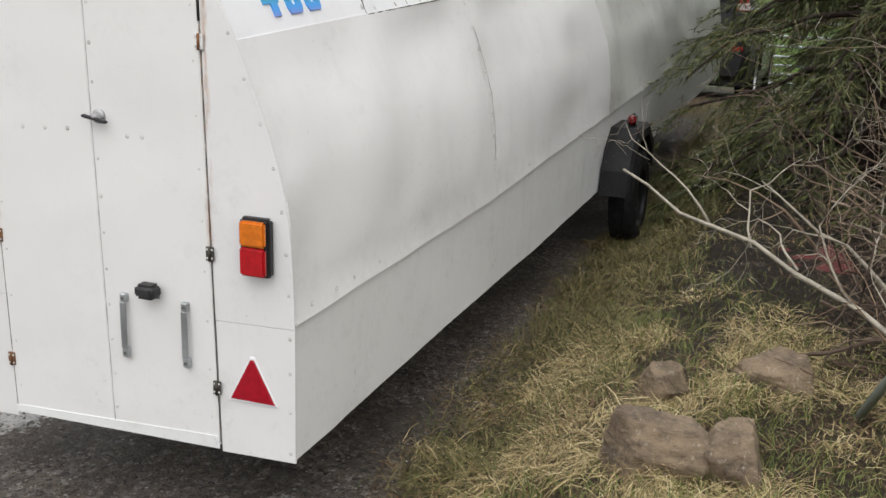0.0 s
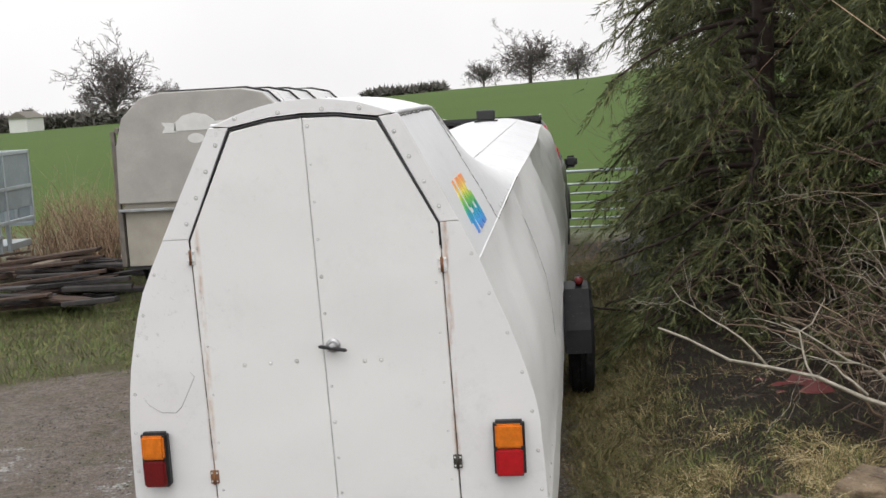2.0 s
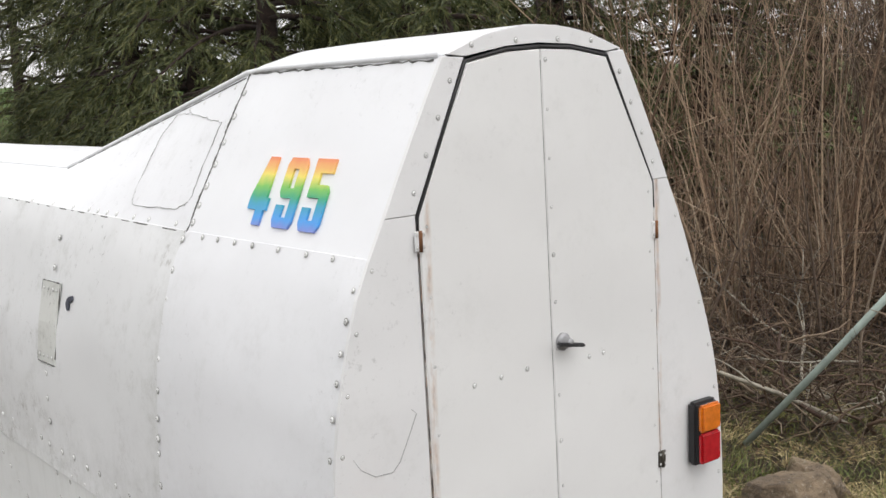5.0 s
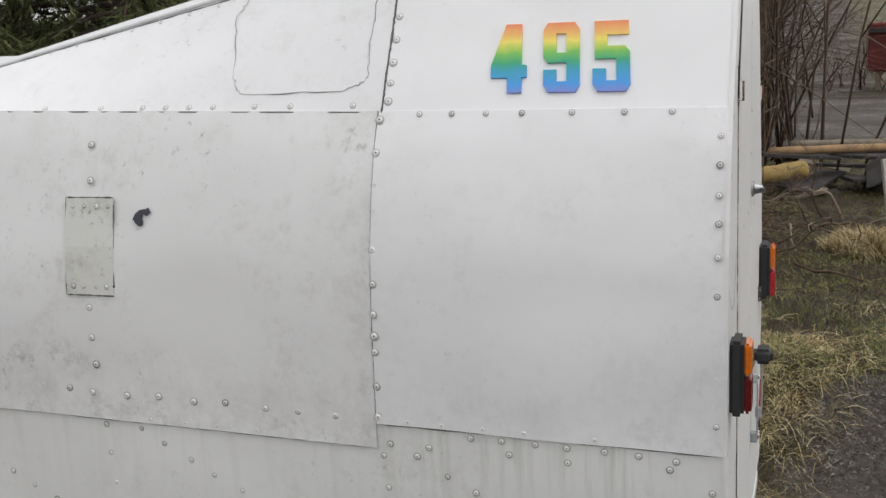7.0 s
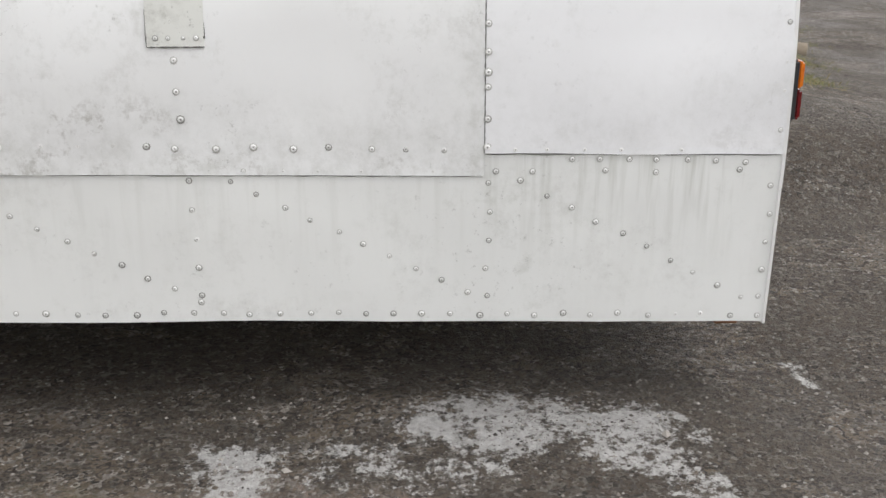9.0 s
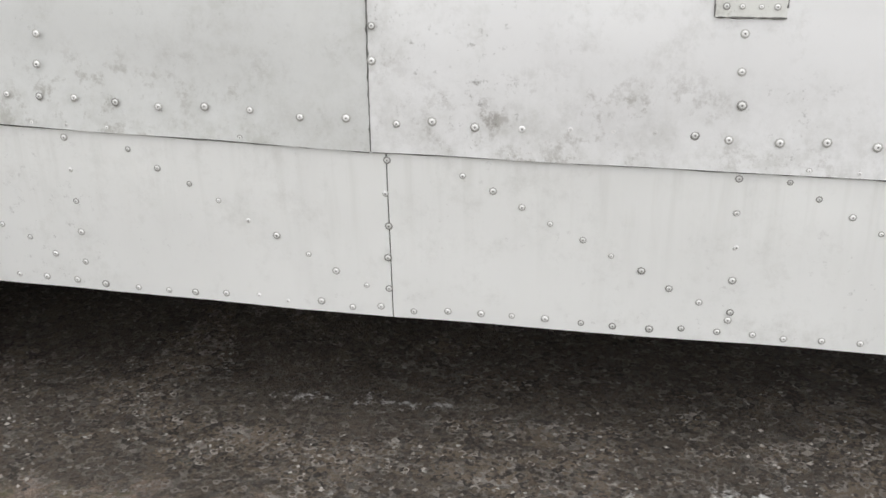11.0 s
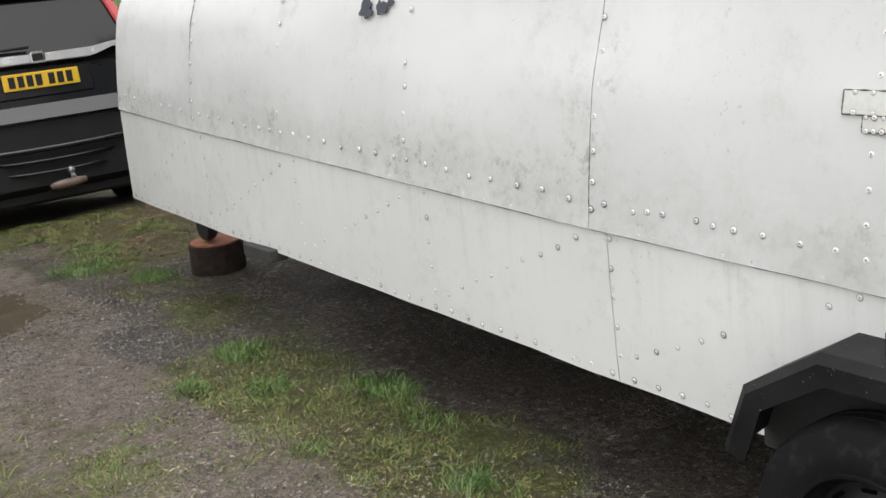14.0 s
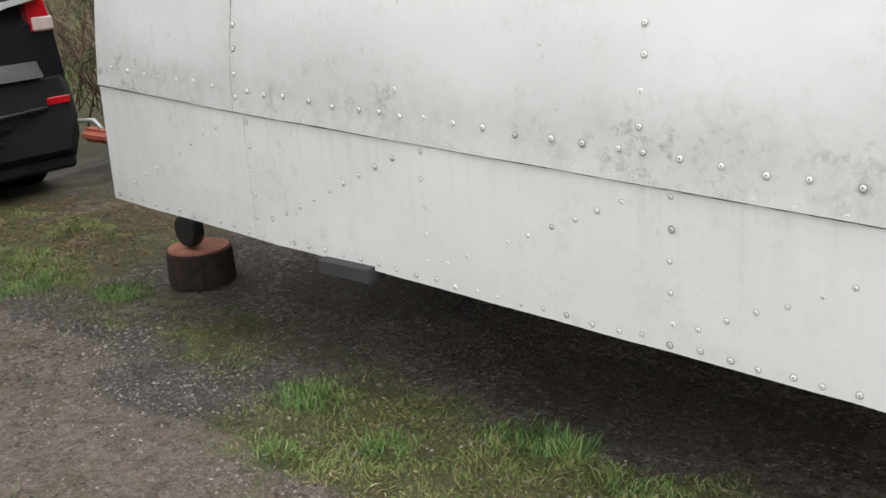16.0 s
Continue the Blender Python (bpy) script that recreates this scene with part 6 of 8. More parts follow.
part("coupling", box(sm - 0.10, sm + 0.10, SY0 - 1.2, SY0 - 0.9, 0.37, 0.46, 0.02), M_STEEL, stock)
sp_at = (sm + 0.04, SY0 - 0.12, 0.58)
spare = new("spare_wheel")
spare.parent = stock
spare.location = Vector(sp_at) - stock.location
part("tyre", lathe([(0.08, 0.20), (0.095, 0.29), (0.06, 0.36), (0, 0.37), (-0.06, 0.36), (-0.095, 0.29), (-0.08, 0.20)], sp_at, "y", 36, False), M_TYRE.m, spare, smooth=True)
part("rim", lathe([(-0.075, 0.20), (-0.03, 0.17), (-0.02, 0.10), (-0.03, 0.09), (-0.03, 0.0)], sp_at, "y", 28, False), M_RIM, spare, smooth=True)
part("hub_plate", lathe([(-0.03, 0.055), (-0.045, 0.05), (-0.05, 0.0)], sp_at, "y", 18), M_ALU, spare)
for x0 in (sm - 0.30, sm + 0.22):
    part("spare_bracket", box(x0 - 0.02, x0 + 0.02, SY0 - 0.02, SY0 + 0.04, 0.45, 1.0, 0.004), M_SIDE, stock)
part("jockey_post", tubes("jockey_post", [[((sm - 0.28, SY0 - 0.6, 0.12), 0.025), ((sm - 0.28, SY0 - 0.6, 0.62), 0.025)]], M_STEEL, 8), M_STEEL, stock)
part("jockey_wheel", lathe([(-0.03, 0.06), (-0.02, 0.09), (0.02, 0.09), (0.03, 0.06)], (sm - 0.28, SY0 - 0.6, 0.09), "x", 16), M_BLACK, stock)
# faded emblem: banner, ends and an oval, as plain shapes
banner = [(-0.22, 1.78), (-0.20, 1.87), (-0.12, 1.93), (0.0, 1.955), (0.12, 1.93), (0.20, 1.87), (0.22, 1.78), (0.33, 1.76), (0.30, 1.82), (0.335, 1.875), (0.24, 1.875), (0.24, 1.80), (-0.24, 1.80), (-0.24, 1.875), (-0.335, 1.875), (-0.30, 1.82), (-0.33, 1.76)]
part("emblem", slab([(sm - 0.07 + x, z) for x, z in banner[0:7]], SY0 - 0.036, SY0 - 0.028), M_LOGO, stock, "faded white banner shape")
for s in (-1, 1):
    part("emblem_end", slab([(sm - 0.07 + s * 0.20, 1.765), (sm - 0.07 + s * 0.345, 1.765), (sm - 0.07 + s * 0.31, 1.82), (sm - 0.07 + s * 0.345, 1.87), (sm - 0.07 + s * 0.20, 1.86)], SY0 - 0.036, SY0 - 0.028), M_LOGO, stock)
part("emblem_oval", slab([(sm - 0.07 + 0.085 * math.cos(a), 1.70 + 0.05 * math.sin(a)) for a in np.linspace(0, 2 * math.pi, 24)[:-1]], SY0 - 0.036, SY0 - 0.028), M_LOGO, stock)
part("side_mirror", box(SX1 + 0.02, SX1 + 0.14, SY1 - 0.06, SY1 + 0.02, 1.86, 1.96, 0.02), M_CARPL, stock)

# ---- galvanised cage trailer ----
M_GALV = simple("galvanised_sheet", (0.33, 0.38, 0.40), 0.5, 0.45, var=0.2, scale=4, bump=0.05).m
M_GALVF = simple("galvanised_frame", (0.46, 0.51, 0.53), 0.45, 0.5, var=0.15, scale=6, bump=0.05).m
cage = thing("cage_trailer", (-6.2, 9.0, 0.0), "galvanised steel sided trailer parked on the grass", "trailer")
c0, c1 = Vector((-5.48, 8.0, 0)), Vector((-5.55, 10.1, 0))
across = Vector((-(c1 - c0).y, (c1 - c0).x, 0)).normalized()
along = (c1 - c0).normalized()
deep = 1.7


def cage_box(a0, a1, d0, d1, z0, z1, mat, name, label=""):
    bm = box(a0, a1, d0, d1, z0, z1, 0.004)
    m = Matrix(((along.x, across.x, 0, c0.x), (along.y, across.y, 0, c0.y), (0, 0, 1, -0.03), (0, 0, 0, 1)))
    return part(name, turned(bm, m), mat, cage, label)


L = (c1 - c0).length
for d, sgn in ((0.0, 1), (deep, -1)):
    cage_box(0, L, d - 0.006, d + 0.006, 0.95, 1.62, M_GALV, "side_sheet")
    cage_box(0.0, L * 0.55, d - 0.006, d + 0.006, 0.70, 0.95, M_GALV, "side_sheet")
    for a in (0.0, L * 0.33, L * 0.66, L):
        cage_box(a - 0.022, a + 0.022, d - 0.022, d + 0.022, 0.45 if a < L * 0.7 else 0.72, 1.64, M_GALVF, "upright")
    for z in (1.62, 1.20, 0.80):
        cage_box(-0.02, L + 0.02, d - 0.022, d + 0.022, z - 0.022, z + 0.022, M_GALVF, "rail")
for a in (0.0, L):
    cage_box(a - 0.006, a + 0.006, 0, deep, 0.70, 1.62, M_GALV, "end_sheet")
    for z in (1.62, 1.20, 0.72):
        cage_box(a - 0.024, a + 0.024, 0, deep, z - 0.022, z + 0.022, M_GALVF, "rail")
    for d in (0.2, 0.45, 0.9, 1.3):
        cage_box(a - 0.024, a + 0.024, d - 0.02, d + 0.02, 0.70, 1.62, M_GALVF, "upright")
cage_box(-0.1, L + 0.1, 0.1, deep - 0.1, 0.44, 0.52, M_GALVF, "chassis")
for a in (0.0, L * 0.2, L * 0.55):
    cage_box(a - 0.02, a + 0.02, -0.02, 0.02, 0.46, 0.95, M_GALVF, "upright")
cage_box(-0.02, L * 0.57, -0.02, 0.02, 0.64, 0.68, M_GALVF, "rail")
cage_box(0.02, L * 0.55, 0.25, deep - 0.2, 0.50, 0.92, M_UNDER, "hopper", "dark hopper inside the lower bay")
cage_box(-0.9, -0.05, 0.3, 1.2, 0.34, 0.62, simple("dusty_beige_sheet", (0.30, 0.25, 0.21), 0.8).m, "toolbox", "dusty beige box on the drawbar")
cage_box(0.1, 0.5, -0.02, 0.3, 1.62, 1.68, M_GALVF, "top_frame")
for d in (0.32, deep - 0.32):
    p = c0 + along * (L * 0.5) + across * d
    w = road_wheel(1, (p.x, p.y, 0.25), 0.25, 0.15, cage, 0.15, seg=28)
part("drawbar", tubes("drawbar", [[(c0 + across * 0.8 + Vector((0, 0, 0.42)), 0.04), (c0 + across * 0.8 - along * 1.2 + Vector((0, 0, 0.40)), 0.04)]], M_GALVF, 4, False), M_GALVF, cage)

# ---- field gate, post and fence ----
GY = 15.9
gate = thing("field_gate", (0.6, GY, 0.0), "closed galvanised seven-bar field gate", "gate")
gz0 = ground_z(0.5, GY)
for i, z in enumerate((0.12, 0.26, 0.40, 0.54, 0.70, 0.86, 1.08)):
    part("rail", tubes("rail", [[((-1.25, GY, gz0 + z), 0.02 if i < 6 else 0.026), ((2.4, GY, gz0 + z), 0.02 if i < 6 else 0.026)]], M_GALVF, 8), M_GALVF, gate)
for x in (-1.25, 0.55, 2.4):
    part("upright", box(x - 0.02, x + 0.02, GY - 0.03, GY - 0.018, gz0 + 0.10, gz0 + 1.1), M_GALVF, gate)
part("brace", tubes("brace", [[((-1.25, GY - 0.03, gz0 + 0.12), 0.014), ((0.55, GY - 0.03, gz0 + 1.06), 0.014)]], M_GALVF, 6), M_GALVF, gate)
M_TIMBER = simple("weathered_timber", (0.092, 0.086, 0.066), 0.9, var=0.45, scale=12, bump=0.5).m


def post(x, y, h, r=0.085):
    ob = new("gate_post", tubes("gate_post", [[((0, 0, -0.1), r), ((0.01, 0, h * 0.5), r), ((0.0, 0.01, h), r * 0.94)]], M_TIMBER, 10))
    ob.location = (x, y, ground_z(x, y))
    tagged(ob, "stout weathered timber gate post", "post", "posts by the gate")
    return ob


post(-1.42, GY, 1.25)
post(2.6, GY, 1.25)
fence = thing("rail_fence", (-2.6, GY, 0), "old timber rail fence with a slanting brace", "fence")
for x in (-2.1, -2.9, -3.9, -5.0):
    part("fence_post", box(x - 0.05, x + 0.05, GY - 0.05, GY + 0.05, -0.2, 0.95, 0.01), M_TIMBER, fence)
for z in (0.30, 0.62, 0.88):
    part("rail", box(-5.1, -2.05, GY - 0.075, GY - 0.05, z - 0.045, z + 0.045, 0.008), M_TIMBER, fence)
part("brace", tubes("brace", [[((-2.1, GY - 0.08, 0.25), 0.04), ((-1.5, GY - 0.08, 0.98), 0.04)]], M_TIMBER, 6), M_TIMBER, fence)

# ---- plants ----


def leaf_material(name, colours, rough=0.6):
    """Leaf colour varied from blade to blade, with a little light passing through."""
    m = Mat(name, colours[0], rough)
    geo = m.t.nodes.new("ShaderNodeNewGeometry")
    r = m.n("ValToRGB")
    el = r.color_ramp.elements
    el[0].position, el[0].color = 0.0, (*colours[0], 1)
    el[1].position, el[1].color = 1.0, (*colours[-1], 1)
    for i, c in enumerate(colours[1:-1]):
        e = el.new((i + 1) / (len(colours) - 1))
        e.color = (*c, 1)
    m.link(geo.outputs["Random Per Island"], r.inputs[0])
    m.color(r.outputs[0])
    m.b.inputs["Subsurface Weight"].default_value = 0.0
    return m.m


def blade_mesh(name, base, way, side, length, width, material, bend=0.3, segs=2):
    """Tapered blades as one mesh, from arrays: base places, ways, side ways, lengths and widths."""
    n = len(base)
    down = np.array([0, 0, -1.0])
    rows_ = []
    for k in range(segs):
        f = k / segs
        p = base + way * (length * f)[:, None] + down * (bend * length * f * f)[:, None]
        w = (width * (1 - 0.55 * f))[:, None] * side * 0.5
        rows_ += [p - w, p + w]
    tip = base + way * length[:, None] + down * (bend * length)[:, None]
    rows_.append(tip)
    verts = np.stack(rows_, axis=1).reshape(-1, 3)
    per = 2 * segs + 1
    start = np.arange(n) * per
    loops, sizes = [], []
    for k in range(segs - 1):
        a = start + 2 * k
        loops.append(np.stack([a, a + 1, a + 3, a + 2], axis=1))
    tri = start + 2 * (segs - 1)
    tris = np.stack([tri, tri + 1, tri + 2], axis=1)
    me = bpy.data.meshes.new(name)
    me.vertices.add(len(verts))
    me.vertices.foreach_set("co", verts.ravel())
    quads = np.concatenate(loops) if loops else np.zeros((0, 4), int)
    index = np.concatenate([quads.ravel(), tris.ravel()])
    me.loops.add(len(index))
    me.loops.foreach_set("vertex_index", index.astype(np.int32))
    starts = np.concatenate([np.arange(len(quads)) * 4, len(quads) * 4 + np.arange(n) * 3])
    me.polygons.add(len(starts))
    me.polygons.foreach_set("loop_start", starts.astype(np.int32))
    me.update(calc_edges=True)
    me.validate()
    me.materials.append(material)
    return me


def unit(v):
    return v / np.maximum(np.linalg.norm(v, axis=-1, keepdims=True), 1e-9)


M_FIR = leaf_material("conifer_needles", [(0.0238, 0.0329, 0.0109), (0.0439, 0.0577, 0.0168), (0.0686, 0.0839, 0.0232), (0.1008, 0.1093, 0.0298), (0.1537, 0.1494, 0.047)])
M_TWIG = leaf_material("grey_brown_twigs", [(0.05, 0.034, 0.025), (0.11, 0.078, 0.056), (0.20, 0.150, 0.108), (0.36, 0.29, 0.215)], 0.85)
M_PALE = simple("pale_branch_bark", (0.34, 0.31, 0.25), 0.8, var=0.4, scale=25, bump=0.3).m
M_REDTWIG = leaf_material("red_brown_twigs", [(0.04, 0.023, 0.017), (0.09, 0.052, 0.036), (0.15, 0.098, 0.066), (0.26, 0.195, 0.135)], 0.85)
M_REED = leaf_material("dry_stems", [(0.14, 0.085, 0.055), (0.25, 0.165, 0.105), (0.36, 0.25, 0.165), (0.46, 0.36, 0.25)], 0.9)
# a darker range of the stem colours above
M_DARKSTEM = leaf_material("dark_brown_stems", [(0.045, 0.029, 0.020), (0.085, 0.056, 0.038), (0.135, 0.092, 0.062), (0.22, 0.165, 0.115)], 0.9)


def conifer(x, y, height, spread, seed, density=1.0):
    """A spruce-like tree with drooping, ragged sprays down to the ground."""
    r = np.random.default_rng(seed)
    z0 = ground_z(x, y)
    tree = thing("conifer", (x, y, z0), "dark green conifer with drooping ragged branches", "tree", "conifer hedge")
    part("trunk", tubes("trunk", [[((x, y, z0 - 0.1), 0.10), ((x + 0.03, y, z0 + height * 0.5), 0.07), ((x, y + 0.04, z0 + height), 0.015)]], M_BARK, 8), M_BARK, tree)
    limbs, base, way, length, width = [], [], [], [], []
    n_limb = int(95 * density * height / 4)
    for i in range(n_limb):
        h = 0.12 + (height - 0.2) * (i + r.random()) / n_limb
        a = r.random() * 6.283
        reach = spread * (1.06 - 0.62 * (h / height) ** 1.5) * r.uniform(0.68, 1.03)
        pts = []
        for k in range(6):
            f = k / 5
            sag = 0.10 * f - 0.42 * f * f * r.uniform(0.7, 1.2)
            pts.append(np.array([x + math.cos(a) * reach * f + 0.04 * r.normal() * f, y + math.sin(a) * reach * f + 0.04 * r.normal() * f, z0 + h + reach * sag]))
        limbs.append([(tuple(p), 0.020 * (1 - 0.8 * k / 5) + 0.003) for k, p in enumerate(pts)])
        n_spray = int(30 * density)
        for j in range(n_spray):
            f = r.uniform(0.25, 1.0) ** 0.7
            k = min(4, int(f * 5))
            p = pts[k] + (pts[k + 1] - pts[k]) * (f * 5 - k)
            out = np.array([math.cos(a), math.sin(a), 0.0])
            b = a + r.normal() * 0.9
            d = np.array([math.cos(b), math.sin(b), r.uniform(-0.9, 0.15)])
            d /= np.linalg.norm(d)
            sl = r.uniform(0.16, 0.42)
            n_leaf = 30
            t = r.random(n_leaf)
            pos = p + d * (t * sl)[:, None] + np.array([0, 0, -0.35]) * (t * t * sl)[:, None]
            ww = unit(d * 1.0 + r.normal(size=(n_leaf, 3)) * 0.42 + np.array([0, 0, -0.3]))
            base.append(pos)
            way.append(ww)
            length.append(r.uniform(0.035, 0.09, n_leaf))
            width.append(r.uniform(0.005, 0.011, n_leaf))
    tagged(part("branchwork", tubes("branchwork", limbs, M_BARK, 4), M_BARK, tree), kind="stuff")
    base, way, length, width = np.concatenate(base), np.concatenate(way), np.concatenate(length), np.concatenate(width)
    sd = unit(np.cross(way, r.normal(size=way.shape)))
    tagged(part("crown", blade_mesh("crown", base, way, sd, length, width, M_FIR, 0.15, 1), M_FIR, tree), kind="stuff")


for i, (x, y, h, s) in enumerate(((2.42, 4.95, 4.6, 1.32), (2.72, 6.7, 4.8, 1.2), (2.92, 8.3, 4.8, 1.2), (3.2, 9.9, 4.6, 1.2), (3.9, 5.3, 4.8, 1.5), (5.2, 4.9, 4.6, 1.5), (6.8, 4.6, 4.8, 1.6), (4.3, 7.3, 5.2, 1.5), (8.6, 4.6, 5.0, 1.7), (3.2, 3.9, 2.6, 1.0), (6.0, 7.0, 5.0, 1.6), (4.2, 9.6, 5.0, 1.5), (5.4, 8.8, 6.0, 1.7), (7.6, 6.8, 6.2, 1.8), (9.6, 7.0, 6.2, 1.8), (10.6, 4.7, 5.4, 1.8), (13.2, 4.6, 5.6, 1.9), (16.0, 5.0, 5.6, 1.9), (3.1, 12.0, 4.4, 1.2), (7.0, 9.4, 6.6, 1.8), (11.5, 7.5, 6.0, 1.8))):
    conifer(x, y, h, s, 20 + i, 1.0 if i < 6 else 0.72)


def twig_paths(r, start, way, length, radius, depth, droop=0.0, wiggle=0.12, forks=3):
    """A branching stem as a list of tube paths."""
    out = []
    n = 7
    p, d = np.array(start, float), unit(np.array(way, float))
    path = []
    for k in range(n + 1):
        f = k / n
        path.append((tuple(p), max(0.0009, radius * (1 - 0.8 * f))))
        if depth > 0 and k > 1 and r.random() < forks / n:
            b = unit(d + r.normal(size=3) * 0.55)
            out += twig_paths(r, p, b, length * r.uniform(0.35, 0.6), radius * (1 - 0.8 * f) * 0.65, depth - 1, droop, wiggle, forks)
        d = unit(d + r.normal(size=3) * wiggle + np.array([0, 0, -droop]))
        p = p + d * length / n
    out.append(path)
    return out


def brush(name, label, category, at, paths, material, group=""):
    if name == "brushwood":
        kept = []
        for path in paths:
            cut = next((k for k, (p, _) in enumerate(path) if p[0] < 1.42 + 0.1 * math.sin(p[1] * 9) + 0.75 * (1 - smooth01(0.55, 0.85, p[2])) or (p[1] < 1.15 and p[0] < 2.5)), len(path))
            if cut > 2:
                kept.append(path[:cut])
        paths = kept
    ob = new(name, tubes(name, paths, material, 4))
    ob.data.transform(Matrix.Translation(-Vector(at)))
    ob.location = at
    return tagged(ob, label, category, group, "stuff")


r = np.random.default_rng(5)
# the fallen brushwood between hedge and rocks
for i, (cx, cy, n, hgt) in enumerate(((3.0, 2.35, 26, 1.05), (3.0, 1.5, 30, 0.9), (3.6, 2.6, 28, 1.3), (2.7, 3.3, 12, 0.9), (4.2, 1.6, 32, 1.2), (3.2, 0.9, 30, 0.75), (2.85, 1.5, 26, 0.7), (2.75, 0.75, 22, 0.65), (4.4, 0.45, 30, 0.6), (5.2, 0.35, 26, 0.5))):
    paths = []
    for k in range(n):
        a = r.uniform(1.4, 4.6) if r.random() < 0.75 else r.uniform(0, 6.28)
        st = (cx + r.normal() * 0.45, cy + r.normal() * 0.4, ground_z(cx, cy) + r.uniform(0.0, 0.15))
        wy = (math.cos(a), math.sin(a) * 0.7, r.uniform(0.1, 1.0))
        paths += twig_paths(r, st, wy, r.uniform(0.7, 1.4) * hgt, r.uniform(0.0035, 0.011), 2, 0.05, 0.34, 4)
    for k in range(int(n * 1.3)):
        a = r.uniform(0, 6.28)
        st = (cx + r.normal() * 0.5, cy + r.normal() * 0.45, ground_z(cx, cy) + r.uniform(0.0, 0.10))
        paths += twig_paths(r, st, (math.cos(a), math.sin(a), r.uniform(0.0, 0.6)), r.uniform(0.3, 0.7), 0.003, 1, 0.05, 0.3, 3)
    brush("brushwood", "tangle of bare grey brushwood on the bank", "brushwood", (cx, cy, ground_z(cx, cy)), paths, (M_TWIG, M_DARKSTEM, M_REDTWIG)[i % 3], "brushwood heaps")
# stouter pale limbs crossing the heap
for k in range(12):
    st = np.array((r.uniform(2.5, 3.9), r.uniform(0.9, 2.7), 0.32 + r.uniform(0, 0.2)))
    a = r.uniform(1.9, 4.0)
    paths = twig_paths(r, st, (math.cos(a), math.sin(a) * 0.8, r.uniform(0.25, 0.8)), r.uniform(0.7, 1.3), r.uniform(0.007, 0.012), 2, 0.05, 0.3, 4)
    paths = [[(Vector(p) - Vector(st), q) for p, q in path if p[0] > 1.45 and not (p[1] < 1.3 and p[0] < 2.6)] for path in paths]
    if len(paths[-1]) < 3:
        continue
    limb = new("broken_limb", tubes("broken_limb", paths[-1:], M_PALE, 6))
    limb.location = st
    tagged(limb, "pale bare broken limb lying in the brushwood", "branch", "broken limbs")
    for path in paths[:-1]:
        if len(path) > 2:
            side_twig = new("twig", tubes("twig", [path], M_PALE, 4))
            side_twig.parent = limb

# the long pale branch that reaches out over the grass
main = [(1.376, 2.0, 0.834), (1.50, 1.90, 0.78), (1.66, 1.75, 0.745), (1.80, 1.60, 0.735), (1.97, 1.46, 0.70), (2.145, 1.316, 0.672), (2.35, 1.18, 0.60), (2.62, 1.0, 0.46), (2.95, 0.85, 0.30)]
paths = [[(Vector(p) + Vector((0.012 * math.sin(k * 3.3), 0.015 * math.sin(k * 1.7), 0.018 * math.sin(k * 2.1))), 0.0055 + 0.0008 * k) for k, p in enumerate(main)]]
for k, w in ((3, (-0.3, 0.1, 0.9)), (4, (-0.2, 0.6, 0.7)), (5, (-0.7, 0.5, 0.6)), (6, (-0.5, 0.6, 0.8)), (7, (-0.6, -0.2, 0.9))):
    paths += twig_paths(r, main[k], w, 0.55, 0.006, 2, 0.02, 0.28, 4)
brush("fallen_branch", "long pale lichened branch lying across the brushwood", "branch", main[-1], paths, M_PALE)

# leggy upright shoots and the dry thicket behind
for i, (cx, cy, n, hgt, spr) in enumerate(((3.4, 1.3, 5, 2.0, 0.5), (4.4, 2.2, 56, 2.6, 0.9), (5.4, 1.4, 90, 2.8, 0.9), (6.6, 2.2, 140, 3.3, 1.1), (5.0, 3.2, 70, 3.0, 0.9), (7.4, 1.7, 140, 3.0, 0.8), (6.0, 1.0, 50, 1.9, 0.4), (9.0, 2.6, 200, 3.6, 1.2), (11.0, 3.0, 170, 3.6, 1.4))):
    paths = []
    for k in range(n):
        st = (cx + r.normal() * spr * 0.6, cy + r.normal() * spr * 0.6, ground_z(cx, cy) - 0.03)
        paths += twig_paths(r, st, (r.normal() * 0.16, r.normal() * 0.16, 1.0), hgt * r.uniform(0.55, 1.1), r.uniform(0.004, 0.011), 2, 0.0, 0.11, 3)
    paths = [p[::2] + p[-1:] for p in paths]
    brush("thicket", "tall dry brown thicket of leafless stems", "thicket", (cx, cy, ground_z(cx, cy)), paths, (M_DARKSTEM if cx > 5.3 and cy < 2.9 else M_REED) if i else M_TWIG, "dry thickets")
# taller leafless growth further back
for i, (cx, cy, n) in enumerate(((9.8, 3.4, 130), (12.2, 3.3, 130), (14.8, 3.4, 140), (17.5, 4.2, 140), (8.6, 1.3, 150), (10.4, 1.6, 150), (12.6, 1.8, 150), (15.0, 2.0, 150))):
    paths = []
    for k in range(n):
        st = (cx + r.normal() * 0.8, cy + r.normal() * 0.7, ground_z(cx, cy) - 0.05)
        paths += twig_paths(r, st, (r.normal() * 0.12, r.normal() * 0.12, 1.0), r.uniform(3.2, 5.4), r.uniform(0.012, 0.022), 1, 0.0, 0.09, 7)
    paths = [p[::2] + p[-1:] for p in paths]
    brush("tall_scrub", "tall brown leafless scrub behind the thicket", "thicket", (cx, cy, ground_z(cx, cy)), paths, M_DARKSTEM if cy < 2.5 else M_REDTWIG, "tall scrub")
